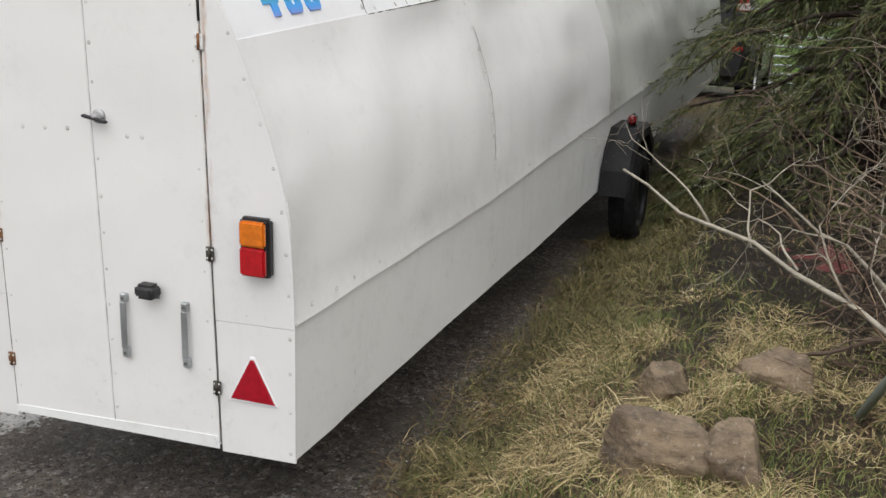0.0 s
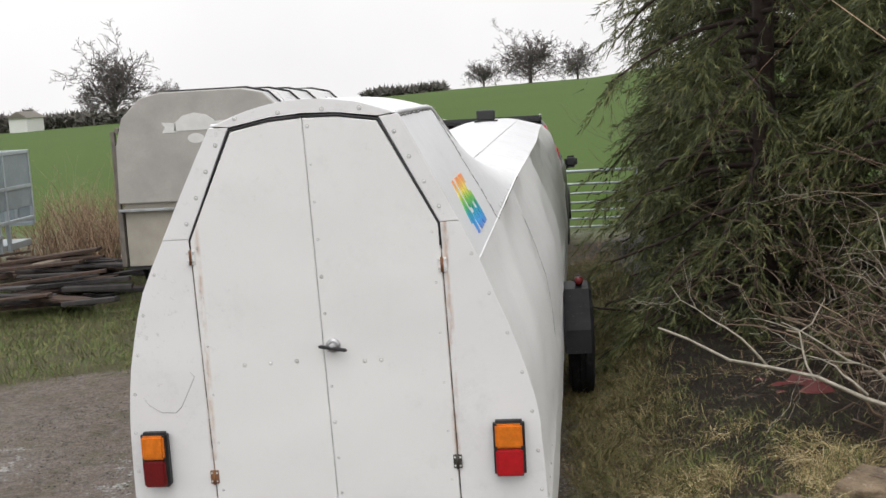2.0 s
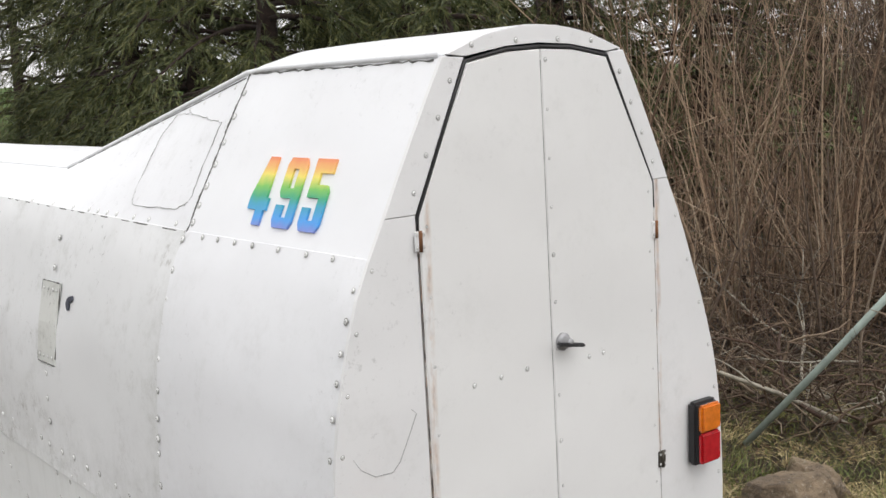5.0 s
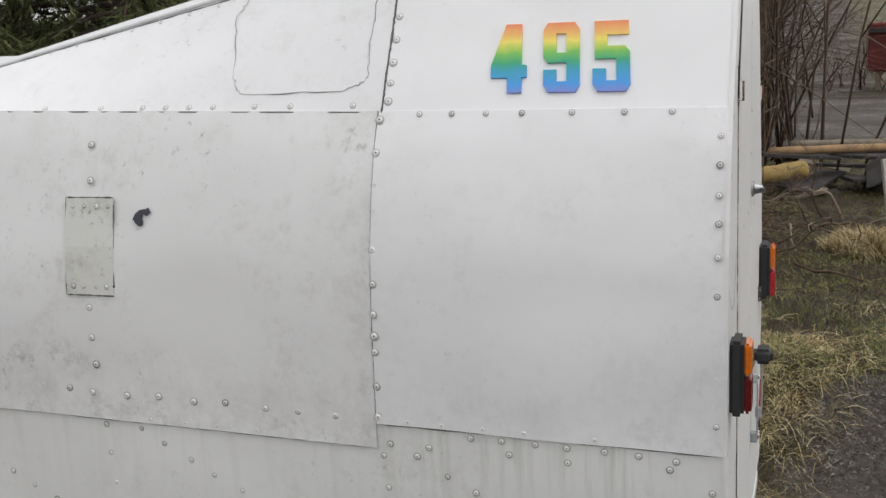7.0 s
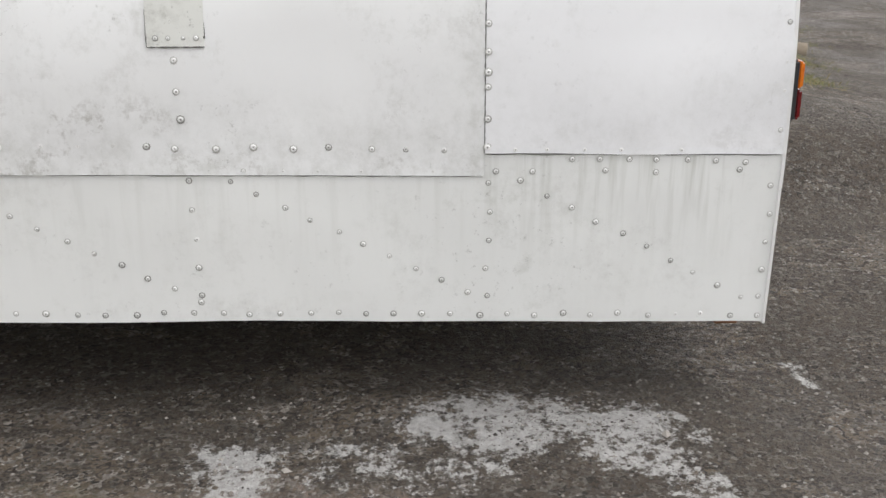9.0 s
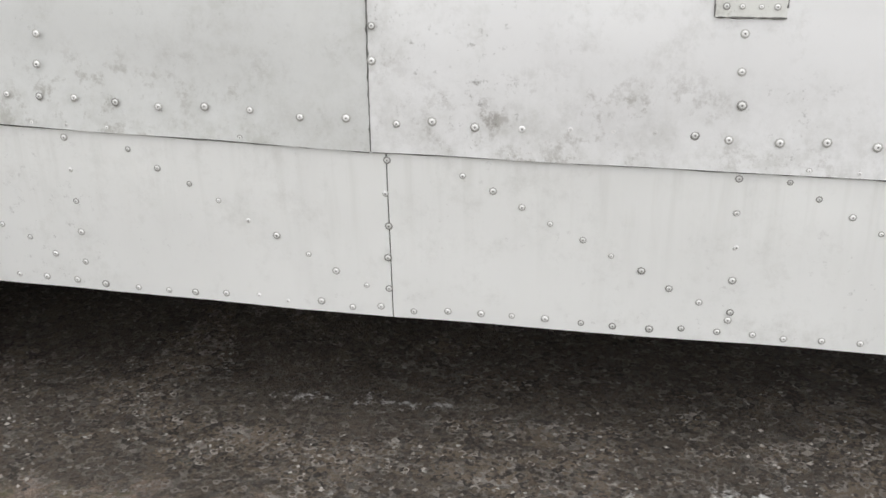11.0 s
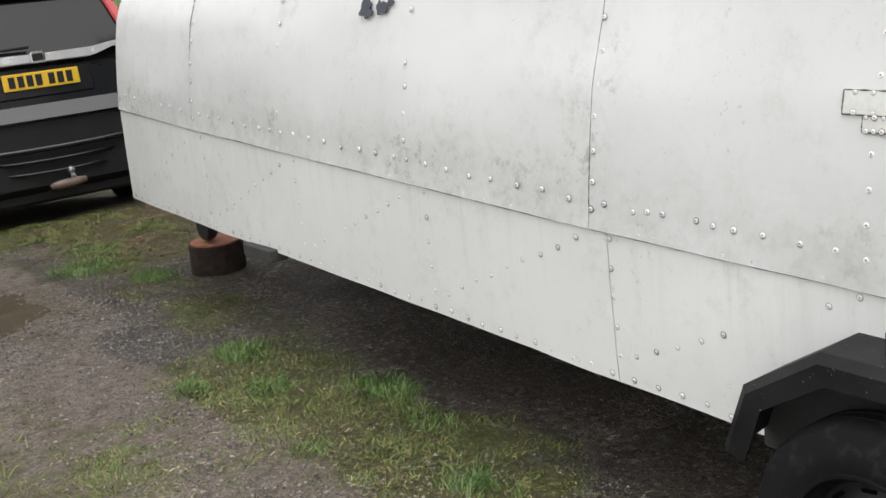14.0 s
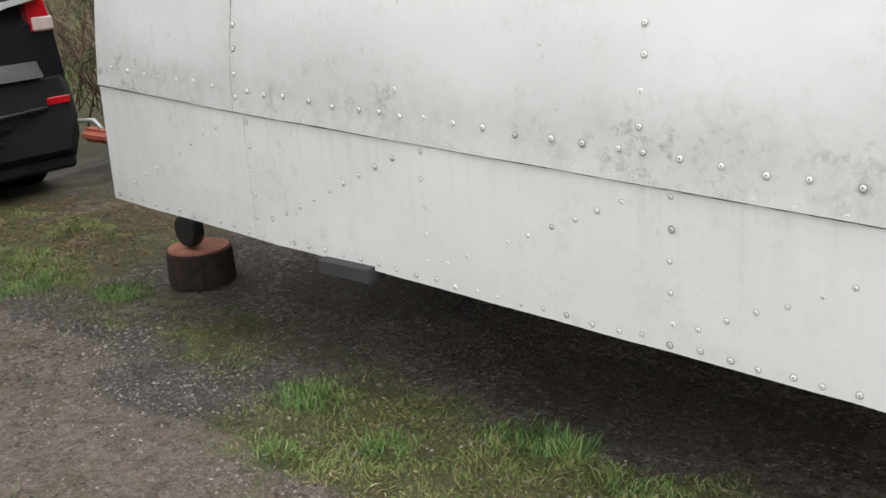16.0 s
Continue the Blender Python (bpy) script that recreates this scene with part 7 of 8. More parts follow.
# dense dry undergrowth below the thickets
for i, (cx, cy, n) in enumerate(((4.3, 2.7, 130), (5.2, 2.0, 150), (6.2, 1.8, 150), (5.0, 1.5, 90), (7.4, 2.1, 150), (8.8, 2.4, 130), (6.6, 3.2, 120))):
    paths = []
    for k in range(n):
        st = (cx + r.normal() * 0.55, cy + r.normal() * 0.5, ground_z(cx, cy) - 0.02)
        paths += twig_paths(r, st, (r.normal() * 0.28, r.normal() * 0.28, 1.0), r.uniform(0.5, 1.5), r.uniform(0.003, 0.006), 1, 0.02, 0.16, 4)
    paths = [p[::2] + p[-1:] for p in paths]
    brush("undergrowth", "dense tan undergrowth of dead stems", "undergrowth", (cx, cy, ground_z(cx, cy)), paths, M_DARKSTEM if cx > 6.0 else M_REED, "dead undergrowth")
# scrubby hedge behind the car, by the gate
for i, (cx, cy, n) in enumerate(((3.5, 12.6, 70), (3.9, 14.6, 80), (4.8, 16.6, 80), (6.2, 18.4, 80))):
    paths = []
    for k in range(n):
        st = (cx + r.normal() * 0.45, cy + r.normal() * 0.7, ground_z(cx, cy) - 0.03)
        paths += twig_paths(r, st, (r.normal() * 0.3, r.normal() * 0.3, 1.0), r.uniform(0.9, 2.2), r.uniform(0.006, 0.012), 2, 0.0, 0.16, 4)
    paths = [p[::2] + p[-1:] for p in paths]
    brush("scrub_hedge", "scrubby leafless hedge beside the field gate", "hedge", (cx, cy, ground_z(cx, cy)), paths, M_REDTWIG, "scrub hedge by the gate")
# brown dead growth near the cage trailer
for i, (cx, cy, n) in enumerate(((-4.35, 10.7, 150), (-5.0, 11.0, 170), (-5.7, 11.6, 150))):
    paths = []
    for k in range(n):
        st = (cx + r.normal() * 0.5, cy + r.normal() * 0.35, 0)
        paths += twig_paths(r, st, (r.normal() * 0.2, r.normal() * 0.2, 1.0), r.uniform(0.5, 1.15), 0.009, 1, 0.04, 0.14, 3)
    brush("dead_growth", "patch of dead brown weeds beside the fence", "weeds", (cx, cy, 0), paths, M_REED, "dead weeds")


# ---- grass, as stuff ----
def scatter(n, x0, x1, y0, y1, amount, seed, power=1.0):
    g = np.random.default_rng(seed)
    xs, ys = g.uniform(x0, x1, n), g.uniform(y0, y1, n)
    keep = []
    for x, y in zip(xs, ys):
        a = amount(x, y) * (0.55 + 0.9 * (noise.noise((x * 2.3, y * 2.3, seed)) + 0.25))
        keep.append(g.random() < max(0.0, a) ** power)
    xs, ys = xs[np.array(keep)], ys[np.array(keep)]
    return np.stack([xs, ys, [ground_z(x, y) - 0.004 for x, y in zip(xs, ys)]], axis=1), g


def grass(name, label, n, area, amount, seed, lengths, widths, lean, bend, colours, power=1.0, segs=2):
    base, g = scatter(n, *area, amount, seed, power)
    m = len(base)
    a = g.uniform(0, 6.283, m)
    tuft = np.array([noise.noise((p[0] * 5, p[1] * 5, seed + 3)) for p in base]) * 4
    a = np.where(g.random(m) < 0.6, tuft * 2.0 + g.normal(size=m) * 0.6, a)
    ln = g.uniform(*lean, m)
    way = unit(np.stack([np.cos(a) * ln, np.sin(a) * ln, np.ones(m)], axis=1))
    sd = unit(np.cross(way, np.array([0.0, 0, 1.0]) + g.normal(size=(m, 3)) * 0.3))
    tall = np.array([0.7 + 0.9 * max(0, noise.noise((p[0] * 3.1, p[1] * 3.1, seed + 9)) + 0.3) for p in base])
    me = blade_mesh(name, base, way, sd, g.uniform(*lengths, m) * tall, g.uniform(*widths, m), leaf_material(name + "_blades", colours, 0.7), bend, segs)
    ob = new(name, me)
    tagged(ob, label, "grass", kind="stuff")


bank = lambda x, y: straw_amount(x, y) * grass_amount(x, y) * (1 - 0.8 * smooth01(1.7, 2.7, y)) * (1 - 0.85 * smooth01(2.1, 3.0, x + 0.25 * y))
STRAW = [(0.085, 0.056, 0.026), (0.27, 0.20, 0.090), (0.46, 0.365, 0.175), (0.62, 0.53, 0.315)]
GREEN = [(0.06, 0.085, 0.018), (0.10, 0.135, 0.028), (0.155, 0.175, 0.045), (0.24, 0.22, 0.085)]
clump = lambda x, y: bank(x, y) * (1 - 0.75 * smooth01(2.0, 2.5, x) * (1 - smooth01(-0.2, 0.3, y))) * smooth01(-0.12, 0.22, noise.noise((x * 2.6, y * 2.6, 31)) + 0.10 - 0.35 * smooth01(1.6, 2.6, y)) * 1.25
grass("dry_grass", "matted straw-coloured grass on the bank", 230000, (0.8, 3.4, -2.4, 4.6), clump, 3, (0.08, 0.24), (0.0014, 0.0032), (0.7, 3.2), 0.6, STRAW, segs=3)
litter_spread = lambda x, y: smooth01(0.75, 1.0, x) * (1 - smooth01(2.0, 3.0, x)) * smooth01(-0.2, 0.8, y) * (1 - 0.85 * smooth01(1.2, 1.8, y) * smooth01(1.25, 1.6, x))
grass("leaf_litter", "brown dead stalks and litter by the trailer", 60000, (0.75, 3.2, -0.4, 6.0), litter_spread, 4, (0.03, 0.10), (0.002, 0.006), (1.5, 5.0), 0.25, [(0.06, 0.032, 0.016), (0.12, 0.065, 0.032), (0.20, 0.12, 0.06), (0.30, 0.22, 0.13)])
litter_nose = lambda x, y: smooth01(-0.5, 0.0, x) * (1 - smooth01(1.2, 1.8, x)) * smooth01(8.7, 9.1, y) * (1 - smooth01(10.2, 10.8, y)) * 0.8
grass("twig_litter", "brown twigs and dead leaves under the coupling", 14000, (-0.5, 1.8, 8.6, 10.8), litter_nose, 6, (0.03, 0.12), (0.002, 0.007), (1.5, 5.0), 0.25, [(0.06, 0.032, 0.016), (0.12, 0.065, 0.032), (0.20, 0.12, 0.06), (0.30, 0.22, 0.13)])
verge_edge = lambda x, y: smooth01(0.88, 1.0, x) * (1 - smooth01(1.35, 1.7, x)) * smooth01(0.1, 0.9, y) * (0.55 + 0.45 * smooth01(1.0, 4.0, y))
grass("trailer_side_grass", "rank dead and green grass along the trailer's hedge side", 60000, (0.88, 1.7, 0.1, 9.0), verge_edge, 8, (0.05, 0.20), (0.002, 0.005), (0.3, 2.2), 0.4, [(0.09, 0.065, 0.025), (0.075, 0.085, 0.022), (0.17, 0.125, 0.055), (0.12, 0.125, 0.035), (0.30, 0.23, 0.11)], segs=3)
grass("bank_grass", "short green grass among the straw", 130000, (0.8, 4.2, -2.4, 6.0), bank, 5, (0.03, 0.11), (0.002, 0.004), (0.2, 1.2), 0.3, GREEN)


def yard_green(x, y):
    """Trodden, patchy turf: thick cushions with bare ground between."""
    if x > 0.6:
        return 0.0
    a = grass_amount(x, y)
    p = noise.noise((x * 2.7, y * 2.4, 41)) + 0.9 * noise.noise((x * 8.5, y * 8.0, 17)) + 0.5 * noise.noise((x * 21, y * 19, 27))
    return 1.9 * a * smooth01(-0.40, 0.35, p + 1.3 * (a - 0.48))


OLIVE = [(0.045, 0.078, 0.016), (0.085, 0.138, 0.025), (0.135, 0.182, 0.042), (0.185, 0.19, 0.062), (0.26, 0.205, 0.10)]
grass("yard_grass", "thin trodden yellow-green grass and moss on the yard", 330000, (-2.0, 0.5, 4.3, 11.0), yard_green, 7, (0.012, 0.046), (0.0022, 0.0044), (0.5, 2.4), 0.3, OLIVE)
grass("yard_straw", "dead blades among the yard grass", 40000, (-2.2, 0.6, 4.3, 11.0), yard_green, 9, (0.015, 0.05), (0.002, 0.004), (1.0, 3.5), 0.4, STRAW)
tufts = lambda x, y: sum(1 - smooth01(0.3, 1.0, math.hypot((x - cx) / rx, (y - cy) / ry)) for cx, cy, rx, ry in ((-0.44, 7.0, 0.15, 0.22), (-0.30, 6.15, 0.13, 0.28), (-0.36, 5.75, 0.10, 0.2), (-0.55, 5.3, 0.12, 0.16), (-0.80, 6.75, 0.10, 0.14), (-0.58, 6.5, 0.12, 0.14), (-0.75, 5.9, 0.10, 0.12), (-0.10, 9.55, 0.2, 0.2), (-0.55, 9.7, 0.2, 0.2), (-1.6, 6.6, 0.12, 0.2), (-0.12, 8.6, 0.18, 0.2), (-0.3, 9.2, 0.3, 0.3), (-0.55, 4.65, 0.08, 0.1), (-1.05, 4.55, 0.1, 0.1)))
grass("grass_tufts", "fresh green tufts of grass beside the trailer", 110000, (-1.4, 0.3, 4.2, 9.6), tufts, 11, (0.025, 0.085), (0.002, 0.0042), (0.2, 1.1), 0.3, [(0.045, 0.11, 0.02), (0.075, 0.175, 0.032), (0.13, 0.235, 0.06), (0.24, 0.28, 0.11)], segs=3)
verge = lambda x, y: grass_amount(x, y) * (1 - smooth01(-1.75, -1.5, x - 0.2 * smooth01(6.3, 7.2, y)) * (1 - smooth01(8.4, 9.2, y)))
grass("verge_grass", "rough grass verge by the parked trailers", 85000, (-6.5, -1.0, 4.5, 15.5), verge, 13, (0.04, 0.13), (0.003, 0.007), (0.2, 1.2), 0.3, [(0.06, 0.10, 0.020), (0.10, 0.155, 0.032), (0.16, 0.19, 0.055), (0.25, 0.22, 0.10)])
east = lambda x, y: grass_amount(x, y) * smooth01(2.4, 3.0, x + 0.25 * y)
grass("east_grass", "rough yellowish grass beyond the bank", 90000, (2.0, 9.6, -4.5, 1.8), east, 15, (0.025, 0.085), (0.003, 0.006), (0.4, 2.0), 0.35, [(0.062, 0.074, 0.016), (0.115, 0.125, 0.026), (0.18, 0.175, 0.044), (0.27, 0.225, 0.085)])

# loose stones on the yard, the larger ones as stuff
sr = np.random.default_rng(8)
sv, sf = [], []
for k in range(120000):
    x, y = sr.uniform(-2.5, 2.6), sr.uniform(-2.0, 9.2)
    if x > -0.25 and y > -0.15 - 0.3 * max(0.0, x - 0.8):
        continue
    bed = 1 - smooth01(0.4, 1.0, math.hypot((x + 0.66) / 0.3, (y - 7.5) / 0.65))
    patchy = 0.45 + bed + 1.6 * noise.noise((x * 1.7, y * 1.2, 12)) + 0.5 * noise.noise((x * 6, y * 6, 4))
    if sr.random() > patchy * (1.0 - 0.8 * grass_amount(x, y)):
        continue
    s = 0.0023 + 0.0066 * sr.random() ** 3 + (0.012 if sr.random() < 0.003 else 0)
    z = ground_z(x, y)
    b = len(sv)
    q = sr.uniform(0.6, 1.3, 6) * s
    t = sr.uniform(0, 6.28)
    ct, st_ = math.cos(t), math.sin(t)
    for dx, dy, dz in ((q[0], 0, 0), (-q[1], 0, 0), (0, q[2], 0), (0, -q[3], 0), (0, 0, q[4] * 0.7), (0, 0, -q[5] * 0.5)):
        sv.append((x + dx * ct - dy * st_, y + dx * st_ + dy * ct, z + dz + s * 0.15))
    for f in ((0, 2, 4), (2, 1, 4), (1, 3, 4), (3, 0, 4), (2, 0, 5), (1, 2, 5), (3, 1, 5), (0, 3, 5)):
        sf.append(tuple(b + i for i in f))
for k in range(60000):
    x, y = sr.uniform(-2.1, -0.3), sr.uniform(4.2, 8.8)
    if sr.random() > (0.55 + 1.3 * noise.noise((x * 2.3, y * 1.9, 22))) * (1.0 - 0.85 * grass_amount(x, y)):
        continue
    s = 0.0022 + 0.0075 * sr.random() ** 4
    z = ground_z(x, y)
    b = len(sv)
    q = sr.uniform(0.6, 1.3, 5) * s
    for dx, dy, dz in ((q[0], 0, 0), (-q[1], 0.3 * s, 0), (0, q[2], 0), (0.2 * s, -q[3], 0), (0, 0, q[4] * 0.75)):
        sv.append((x + dx, y + dy, z + dz + s * 0.1))
    for f in ((0, 2, 4), (2, 1, 4), (1, 3, 4), (3, 0, 4)):
        sf.append(tuple(b + i for i in f))
M_STONES = leaf_material("yard_stones", [(0.035, 0.030, 0.027), (0.075, 0.066, 0.057), (0.13, 0.115, 0.10), (0.19, 0.17, 0.15), (0.31, 0.29, 0.265)], 0.8)
tagged(new("gravel_stones", link_mesh("gravel_stones", sv, sf, M_STONES)), "loose grey stones scattered over the yard", "gravel", kind="stuff")

# ---- far trees, hedges and buildings along the skyline ----
M_FARTWIG = simple("far_bare_twigs", (0.13, 0.115, 0.11), 0.95, var=0.3, scale=1.0, bump=0).m
# leaf colours lightened and greyed to include distance haze
M_HAZYHEDGE = leaf_material("hazy_hedge_leaves", [(0.075, 0.072, 0.062), (0.105, 0.098, 0.085), (0.135, 0.125, 0.11)], 0.9)


def polar(yaw, d):
    a = radians(yaw)
    x, y = 0.6 - math.sin(a) * d, -3.0 + math.cos(a) * d
    return x, y, ground_z(x, y)


def bare_tree(yaw, d, height, seed, width=1.0):
    rr_ = np.random.default_rng(seed)
    x, y, z = polar(yaw, d)
    tree = thing("bare_tree", (x, y, z), "leafless round-headed tree on the skyline", "tree", "skyline trees")
    trunk, limbs = [], []
    trunk.append([((x, y, z - 0.3), 0.035 * height), ((x, y, z + height * 0.25), 0.028 * height), ((x + 0.02 * height, y, z + height * 0.55), 0.012 * height)])
    for k in range(46):
        a = 6.283 * k / 46 + rr_.normal() * 0.3
        lean = rr_.uniform(0.1, 1.0) * width
        limbs += twig_paths(rr_, (x, y, z + height * rr_.uniform(0.05, 0.32)), (math.cos(a) * lean, math.sin(a) * lean, 1.0), height * rr_.uniform(0.42, 0.58) * (1.25 if lean < 0.5 else 1.0), 0.008 * height, 3, 0.0, 0.2, 5)
    part("trunk", tubes("trunk", trunk, M_FARTWIG, 6), M_FARTWIG, tree)
    limbs = [[(p, max(q, 0.0030 * height)) for p, q in path[::2] + path[-1:]] for path in limbs]
    tagged(part("branchwork", tubes("branchwork", limbs, M_FARTWIG, 3), M_FARTWIG, tree), kind="stuff")


for i, (yaw, d, h, w) in enumerate(((21.5, 150, 9.2, 1.5), (0.5, 118, 5.6, 1.9), (2.9, 120, 3.2, 1.8), (-1.9, 118, 3.6, 2.2), (18.9, 165, 5.0, 1.6))):
    bare_tree(yaw, d, h, 70 + i, w)


def far_hedge(y0, y1, d, height, seed):
    g = np.random.default_rng(seed)
    n = 5200
    yaw = g.uniform(y0, y1, n)
    pts = np.array([polar(a, d + b) for a, b in zip(yaw, g.uniform(-2, 2, n))])
    pts[:, 2] += g.random(n) ** 0.8 * height * np.array([0.75 + 0.45 * noise.noise((a * 0.7, seed, 0)) for a in yaw])
    way = unit(g.normal(size=(n, 3)))
    sd = unit(np.cross(way, g.normal(size=(n, 3))))
    me = blade_mesh("far_hedge", pts, way, sd, g.uniform(0.5, 1.3, n), g.uniform(0.2, 0.5, n), M_HAZYHEDGE, 0.1, 1)
    ob = new("far_hedge", me)
    x, y, z = polar((y0 + y1) / 2, d)
    me.transform(Matrix.Translation((-x, -y, -z)))
    ob.location = (x, y, z)
    tagged(ob, "dark field hedge along the skyline", "hedge", "field hedges", "stuff")


far_hedge(18, 25, 140, 1.9, 1)
far_hedge(25.3, 31, 135, 2.5, 2)
far_hedge(31, 40, 130, 2.6, 3)
far_hedge(5.0, 9, 118, 0.35, 4)
barn = thing("far_building", polar(25.6, 128), "small white farm building on the skyline", "building")
bx_, by_, bz_ = polar(25.6, 128)
part("wall", box(bx_ - 1.0, bx_ + 1.0, by_ - 2, by_ + 2, bz_ - 0.5, bz_ + 1.5), M_LOGO, barn)
part("roof", turned(slab([(-1.2, 1.5), (1.2, 1.5), (0, 2.2)], -2.2, 2.2), Matrix.Translation((bx_, by_, bz_))), M_SIDE, barn)

# ---- scrap and timber lying about ----
M_DARKSCRAP = simple("dark_scrap", (0.045, 0.04, 0.04), 0.8, var=0.5, scale=10, bump=0.4).m
M_RED_T = simple("faded_red_tarpaulin", (0.11, 0.02, 0.018), 0.7, var=0.4, scale=6, bump=0.3).m
M_PLANK = simple("grey_plank", (0.24, 0.20, 0.15), 0.9, var=0.35, scale=14, bump=0.4).m


def plank(a, b, w, h, mat, name, label, category, group=""):
    a, b = Vector(a), Vector(b)
    d = b - a
    bm = box(-w / 2, w / 2, 0, d.length, -h / 2, h / 2, min(w, h) * 0.12)
    turn = d.to_track_quat("Y", "Z").to_matrix().to_4x4()
    me = bpy.data.meshes.new(name)
    bm.transform(turn)
    bm.to_mesh(me)
    bm.free()
    me.materials.append(mat)
    ob = new(name, me)
    ob.location = a
    return tagged(ob, label, category, group)


def log(a, b, rad, mat, label, group=""):
    a, b = Vector(a), Vector(b)
    n = 10
    path = [(Vector((0.02 * math.sin(k), 0.02 * math.cos(k * 1.7), 0)) + (b - a) * k / n, rad * (1 + 0.06 * math.sin(k * 2.3))) for k in range(n + 1)]
    ob = new("log", tubes("log", path and [path], mat, 10))
    ob.location = a
    return tagged(ob, label, "log", group)


log((5.75, -0.85, 0.11), (5.3, -2.35, 0.09), 0.075, M_PLANK, "grey weathered log lying in the grass", "logs in the grass")
log((8.3, -1.3, 0.12), (8.1, -2.6, 0.10), 0.085, M_PLANK, "grey weathered log lying in the grass", "logs in the grass")
log((7.2, -1.2, 0.06), (7.0, -2.6, 0.06), 0.04, M_PLANK, "thin grey pole lying in the grass", "logs in the grass")
for k in range(48):
    a = r.uniform(0, 3.14)
    p = (7.3 + r.normal() * 0.5, -0.9 + r.normal() * 0.55, 0.05 + 0.07 * (k % 8))
    plank(p, (p[0] + math.cos(a) * r.uniform(0.4, 1.0), p[1] + math.sin(a) * r.uniform(0.4, 0.9), max(0.03, p[2] + r.normal() * 0.06)), r.uniform(0.06, 0.28), 0.03, M_DARKSCRAP if k % 4 else M_PLANK, "scrap_board", "dark scrap board in a heap of rubbish", "board", "scrap heap")
sheet = plank((5.26, -0.80, 0.02), (5.40, -0.72, 0.74), 0.40, 0.03, simple("grey_board", (0.42, 0.40, 0.36), 0.7, var=0.25, scale=8).m, "leaning_board", "pale grey board standing on edge in the grass", "board")
plank((5.232, -0.80, 0.16), (5.25, -0.785, 0.25), 0.405, 0.02, M_LOGO, "white_strip", "white strip across a grey board", "board")
# poles across the heap, one with a yellow end
M_POLE = simple("orange_brown_pole", (0.34, 0.215, 0.11), 0.8, var=0.3, scale=12, bump=0.3).m
log((6.9, 0.25, 0.62), (7.7, -1.5, 0.60), 0.036, M_POLE, "orange-brown pole lying across the scrap heap", "poles on the scrap heap")
log((7.6, 0.1, 0.60), (8.1, -1.3, 0.58), 0.04, M_PLANK, "thin grey pole lying across the scrap heap", "poles on the scrap heap")
log((6.3, 0.42, 0.48), (6.7, -0.02, 0.50), 0.07, simple("yellow_timber", (0.36, 0.25, 0.08), 0.8, var=0.3, scale=12, bump=0.3).m, "short yellowish timber end on the heap", "poles on the scrap heap")
bm = bmesh.new()
bmesh.ops.create_grid(bm, x_segments=16, y_segments=16, size=0.5)
for v in bm.verts:
    v.co = Vector((7.0 + v.co.x * 0.7, -0.95 + v.co.y * 0.9, 0.62 - 0.5 * v.co.x ** 2 - 0.55 * v.co.y ** 2 + 0.08 * noise.noise((v.co.x * 4, v.co.y * 4, 9))))
bmesh.ops.solidify(bm, geom=bm.faces[:], thickness=0.012)
rag = thing("dark_tarpaulin", (7.0, -0.95, 0.4), "crumpled dark sheet thrown over a scrap heap", "tarpaulin")
part("cloth", bm, M_DARKSCRAP, rag, smooth=True)
# old red farm trailer across the track
M_OLDRED = simple("old_red_paint", (0.13, 0.022, 0.018), 0.75, var=0.4, scale=5, bump=0.2).m
gz_far = ground_z(21.5, -2.2)
far_trailer = thing("farm_trailer", (21.5, -2.2, gz_far), "old dark red farm trailer beyond the track", "trailer")
part("body", box(20.9, 22.3, -3.6, -0.9, gz_far + 0.55, gz_far + 1.5, 0.03), M_OLDRED, far_trailer)
part("rail", box(20.86, 20.9, -3.6, -0.9, gz_far + 1.30, gz_far + 1.40, 0.01), M_DARKSCRAP, far_trailer)
for wy in (-2.9, -1.9):
    road_wheel(-1, (21.0, wy, gz_far + 0.34), 0.34, 0.2, far_trailer, 0.2, seg=24)
part("prop_leg", box(21.0, 21.12, -1.15, -1.05, gz_far, gz_far + 0.56), M_PLANK, far_trailer)
# scrap by the cage trailer
M_BROWNSCRAP = simple("damp_brown_timber", (0.075, 0.048, 0.036), 0.9, var=0.5, scale=14, bump=0.4).m
for k in range(64):
    a = r.uniform(-0.6, 1.1)
    p = (-4.95 + r.normal() * 0.5, 8.25 + r.normal() * 0.85, 0.04 + 0.05 * (k % 8))
    plank(p, (p[0] + math.cos(a) * r.uniform(0.5, 1.4), p[1] + math.sin(a) * 0.6, p[2] + r.normal() * 0.06), r.uniform(0.05, 0.2), r.uniform(0.025, 0.05), (M_DARKSCRAP, M_BROWNSCRAP, M_DARKSCRAP, M_BROWNSCRAP, M_DARKSCRAP, M_BROWNSCRAP, M_DARKSCRAP, M_BROWNSCRAP, M_DARKSCRAP, M_BROWNSCRAP, M_DARKSCRAP, M_PLANK)[k % 12], "scrap_timber", "piece of broken dark timber in a scrap pile", "timber", "scrap pile by the cage trailer")
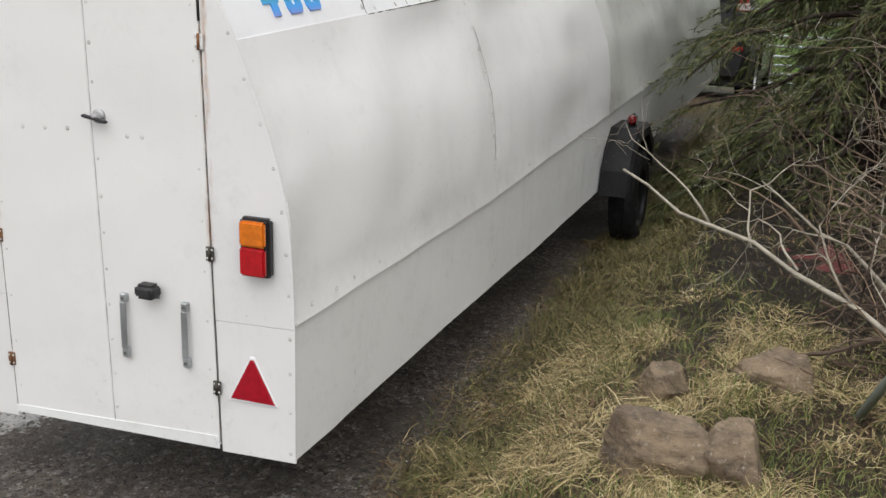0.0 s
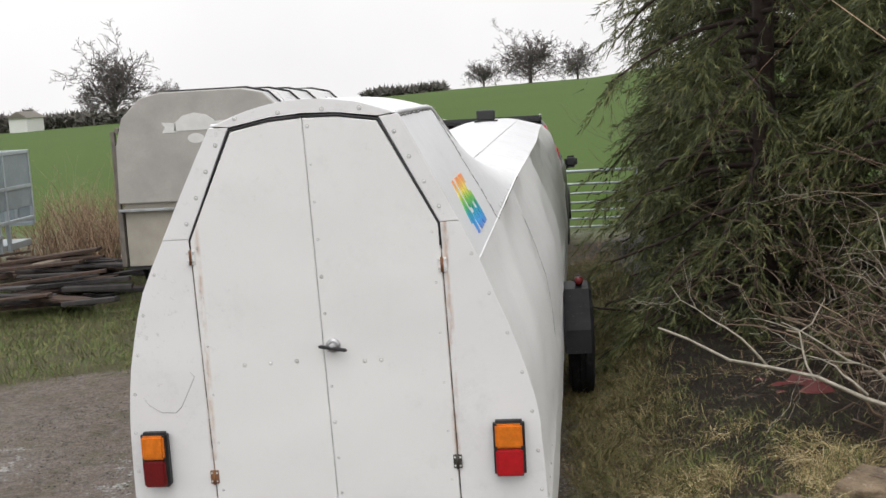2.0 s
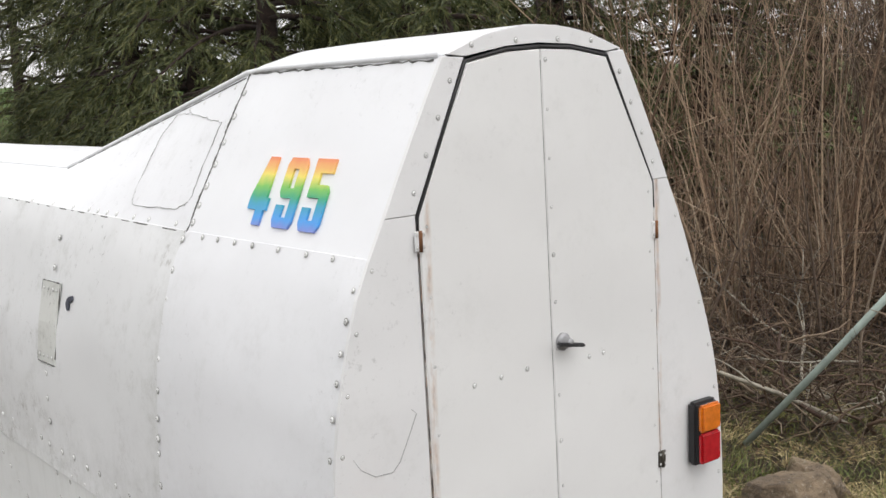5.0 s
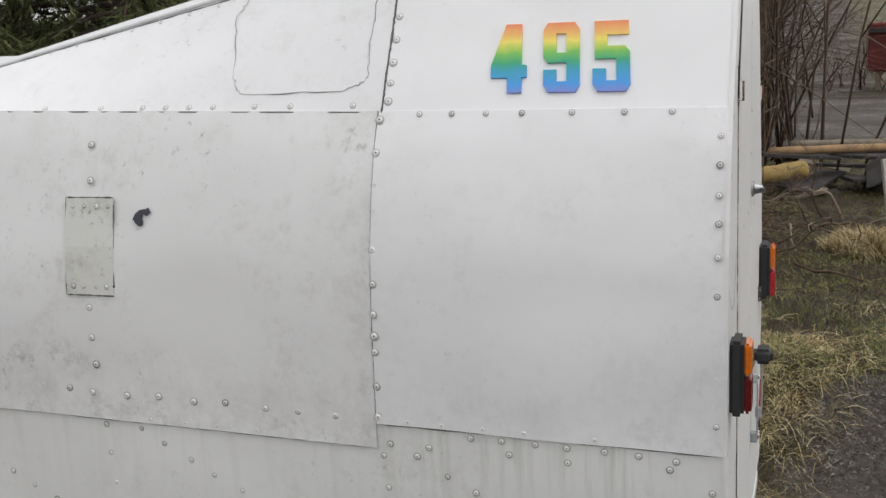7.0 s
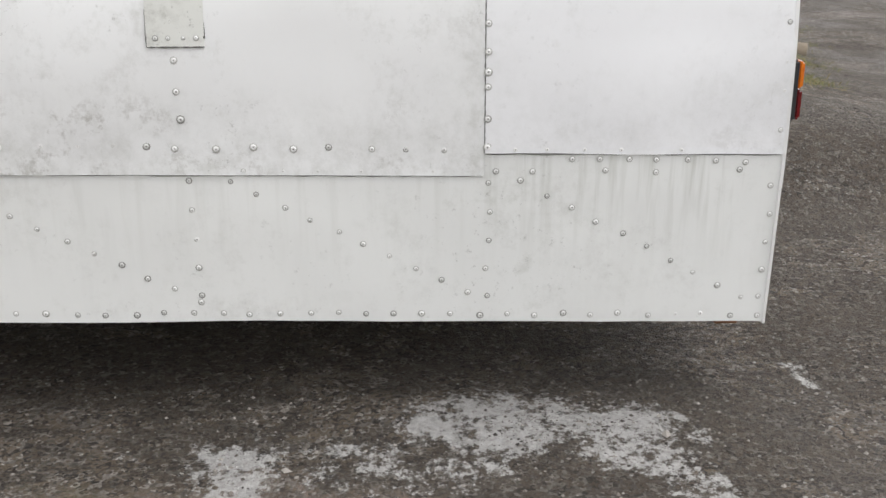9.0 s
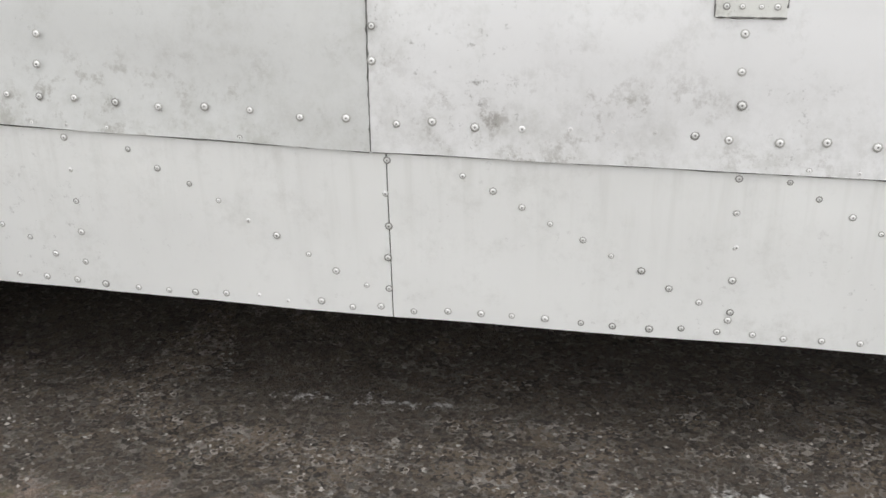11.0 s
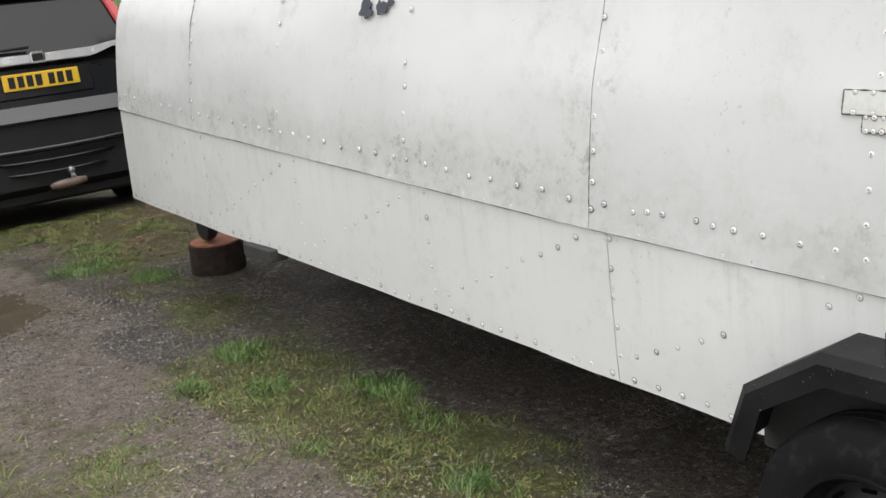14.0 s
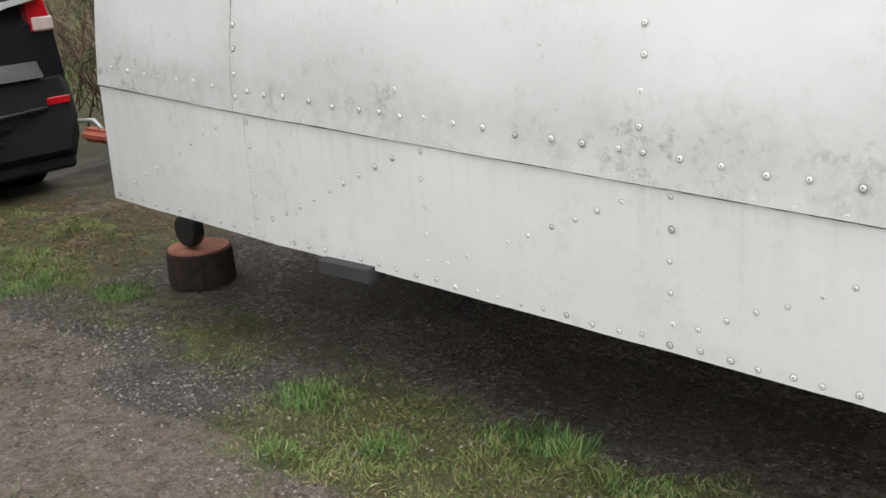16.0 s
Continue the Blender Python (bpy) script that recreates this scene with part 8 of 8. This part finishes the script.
# green pipe and white stick stuck in the brush, red sheet under the branches
pole = new("green_pole", tubes("green_pole", [[((0, 0, 0), 0.016), ((0.13, -0.33, 0.42), 0.016), ((0.24, -0.64, 0.82), 0.016)]], simple("pale_green_pole", (0.30, 0.36, 0.32), 0.6).m, 8))
pole.location = (2.40, 1.02, 0.28)
tagged(pole, "pale green pole leaning in the brushwood", "pole")
stick = new("white_stick", tubes("white_stick", [[((0, 0, 0), 0.014), ((0.0, 0.25, 0.62), 0.014)]], M_LOGO, 8))
stick.location = (2.62, 0.10, 0.42)
tagged(stick, "white stick leaning on the brushwood", "pole")
bm = bmesh.new()
bmesh.ops.create_grid(bm, x_segments=24, y_segments=14, size=0.5)
for v in bm.verts:
    v.co = Vector((2.22 + v.co.x * 0.55, 2.95 + v.co.y * 0.45, 0.30 + 0.10 * noise.noise((v.co.x * 4, v.co.y * 4, 3)) - 0.5 * (v.co.x ** 2 + v.co.y ** 2) * 0.5))
bmesh.ops.solidify(bm, geom=bm.faces[:], thickness=0.01)
red = thing("red_sheet", (2.05, 2.85, 0.2), "faded dark red sheet under the brushwood", "tarpaulin")
part("cloth", bm, M_RED_T, red, smooth=True)

# a straw tuft before the grey board
tuft_b = lambda x, y: 1.6 * (1 - smooth01(0.3, 1.0, math.hypot((x - 4.5) / 0.5, (y + 0.52) / 0.42)))
grass("straw_tuft", "tall clump of dry straw grass", 18000, (3.9, 5.2, -1.1, 0.0), tuft_b, 19, (0.12, 0.26), (0.003, 0.006), (0.2, 1.2), 0.4, STRAW)
# brown hedgerow east of the track
for i, (cx, cy) in enumerate(((21, -6), (22, -2), (22.5, 2), (21.5, -10))):
    paths = []
    for k in range(45):
        st = (cx + r.normal() * 0.8, cy + r.normal() * 1.6, ground_z(cx, cy) - 0.05)
        paths += twig_paths(r, st, (r.normal() * 0.3, r.normal() * 0.3, 1.0), r.uniform(0.8, 2.0), 0.025, 1, 0.0, 0.2, 6)
    brush("hedgerow", "dark leafless hedgerow beyond the track", "hedge", (cx, cy, ground_z(cx, cy)), paths, M_REDTWIG, "far hedgerow")
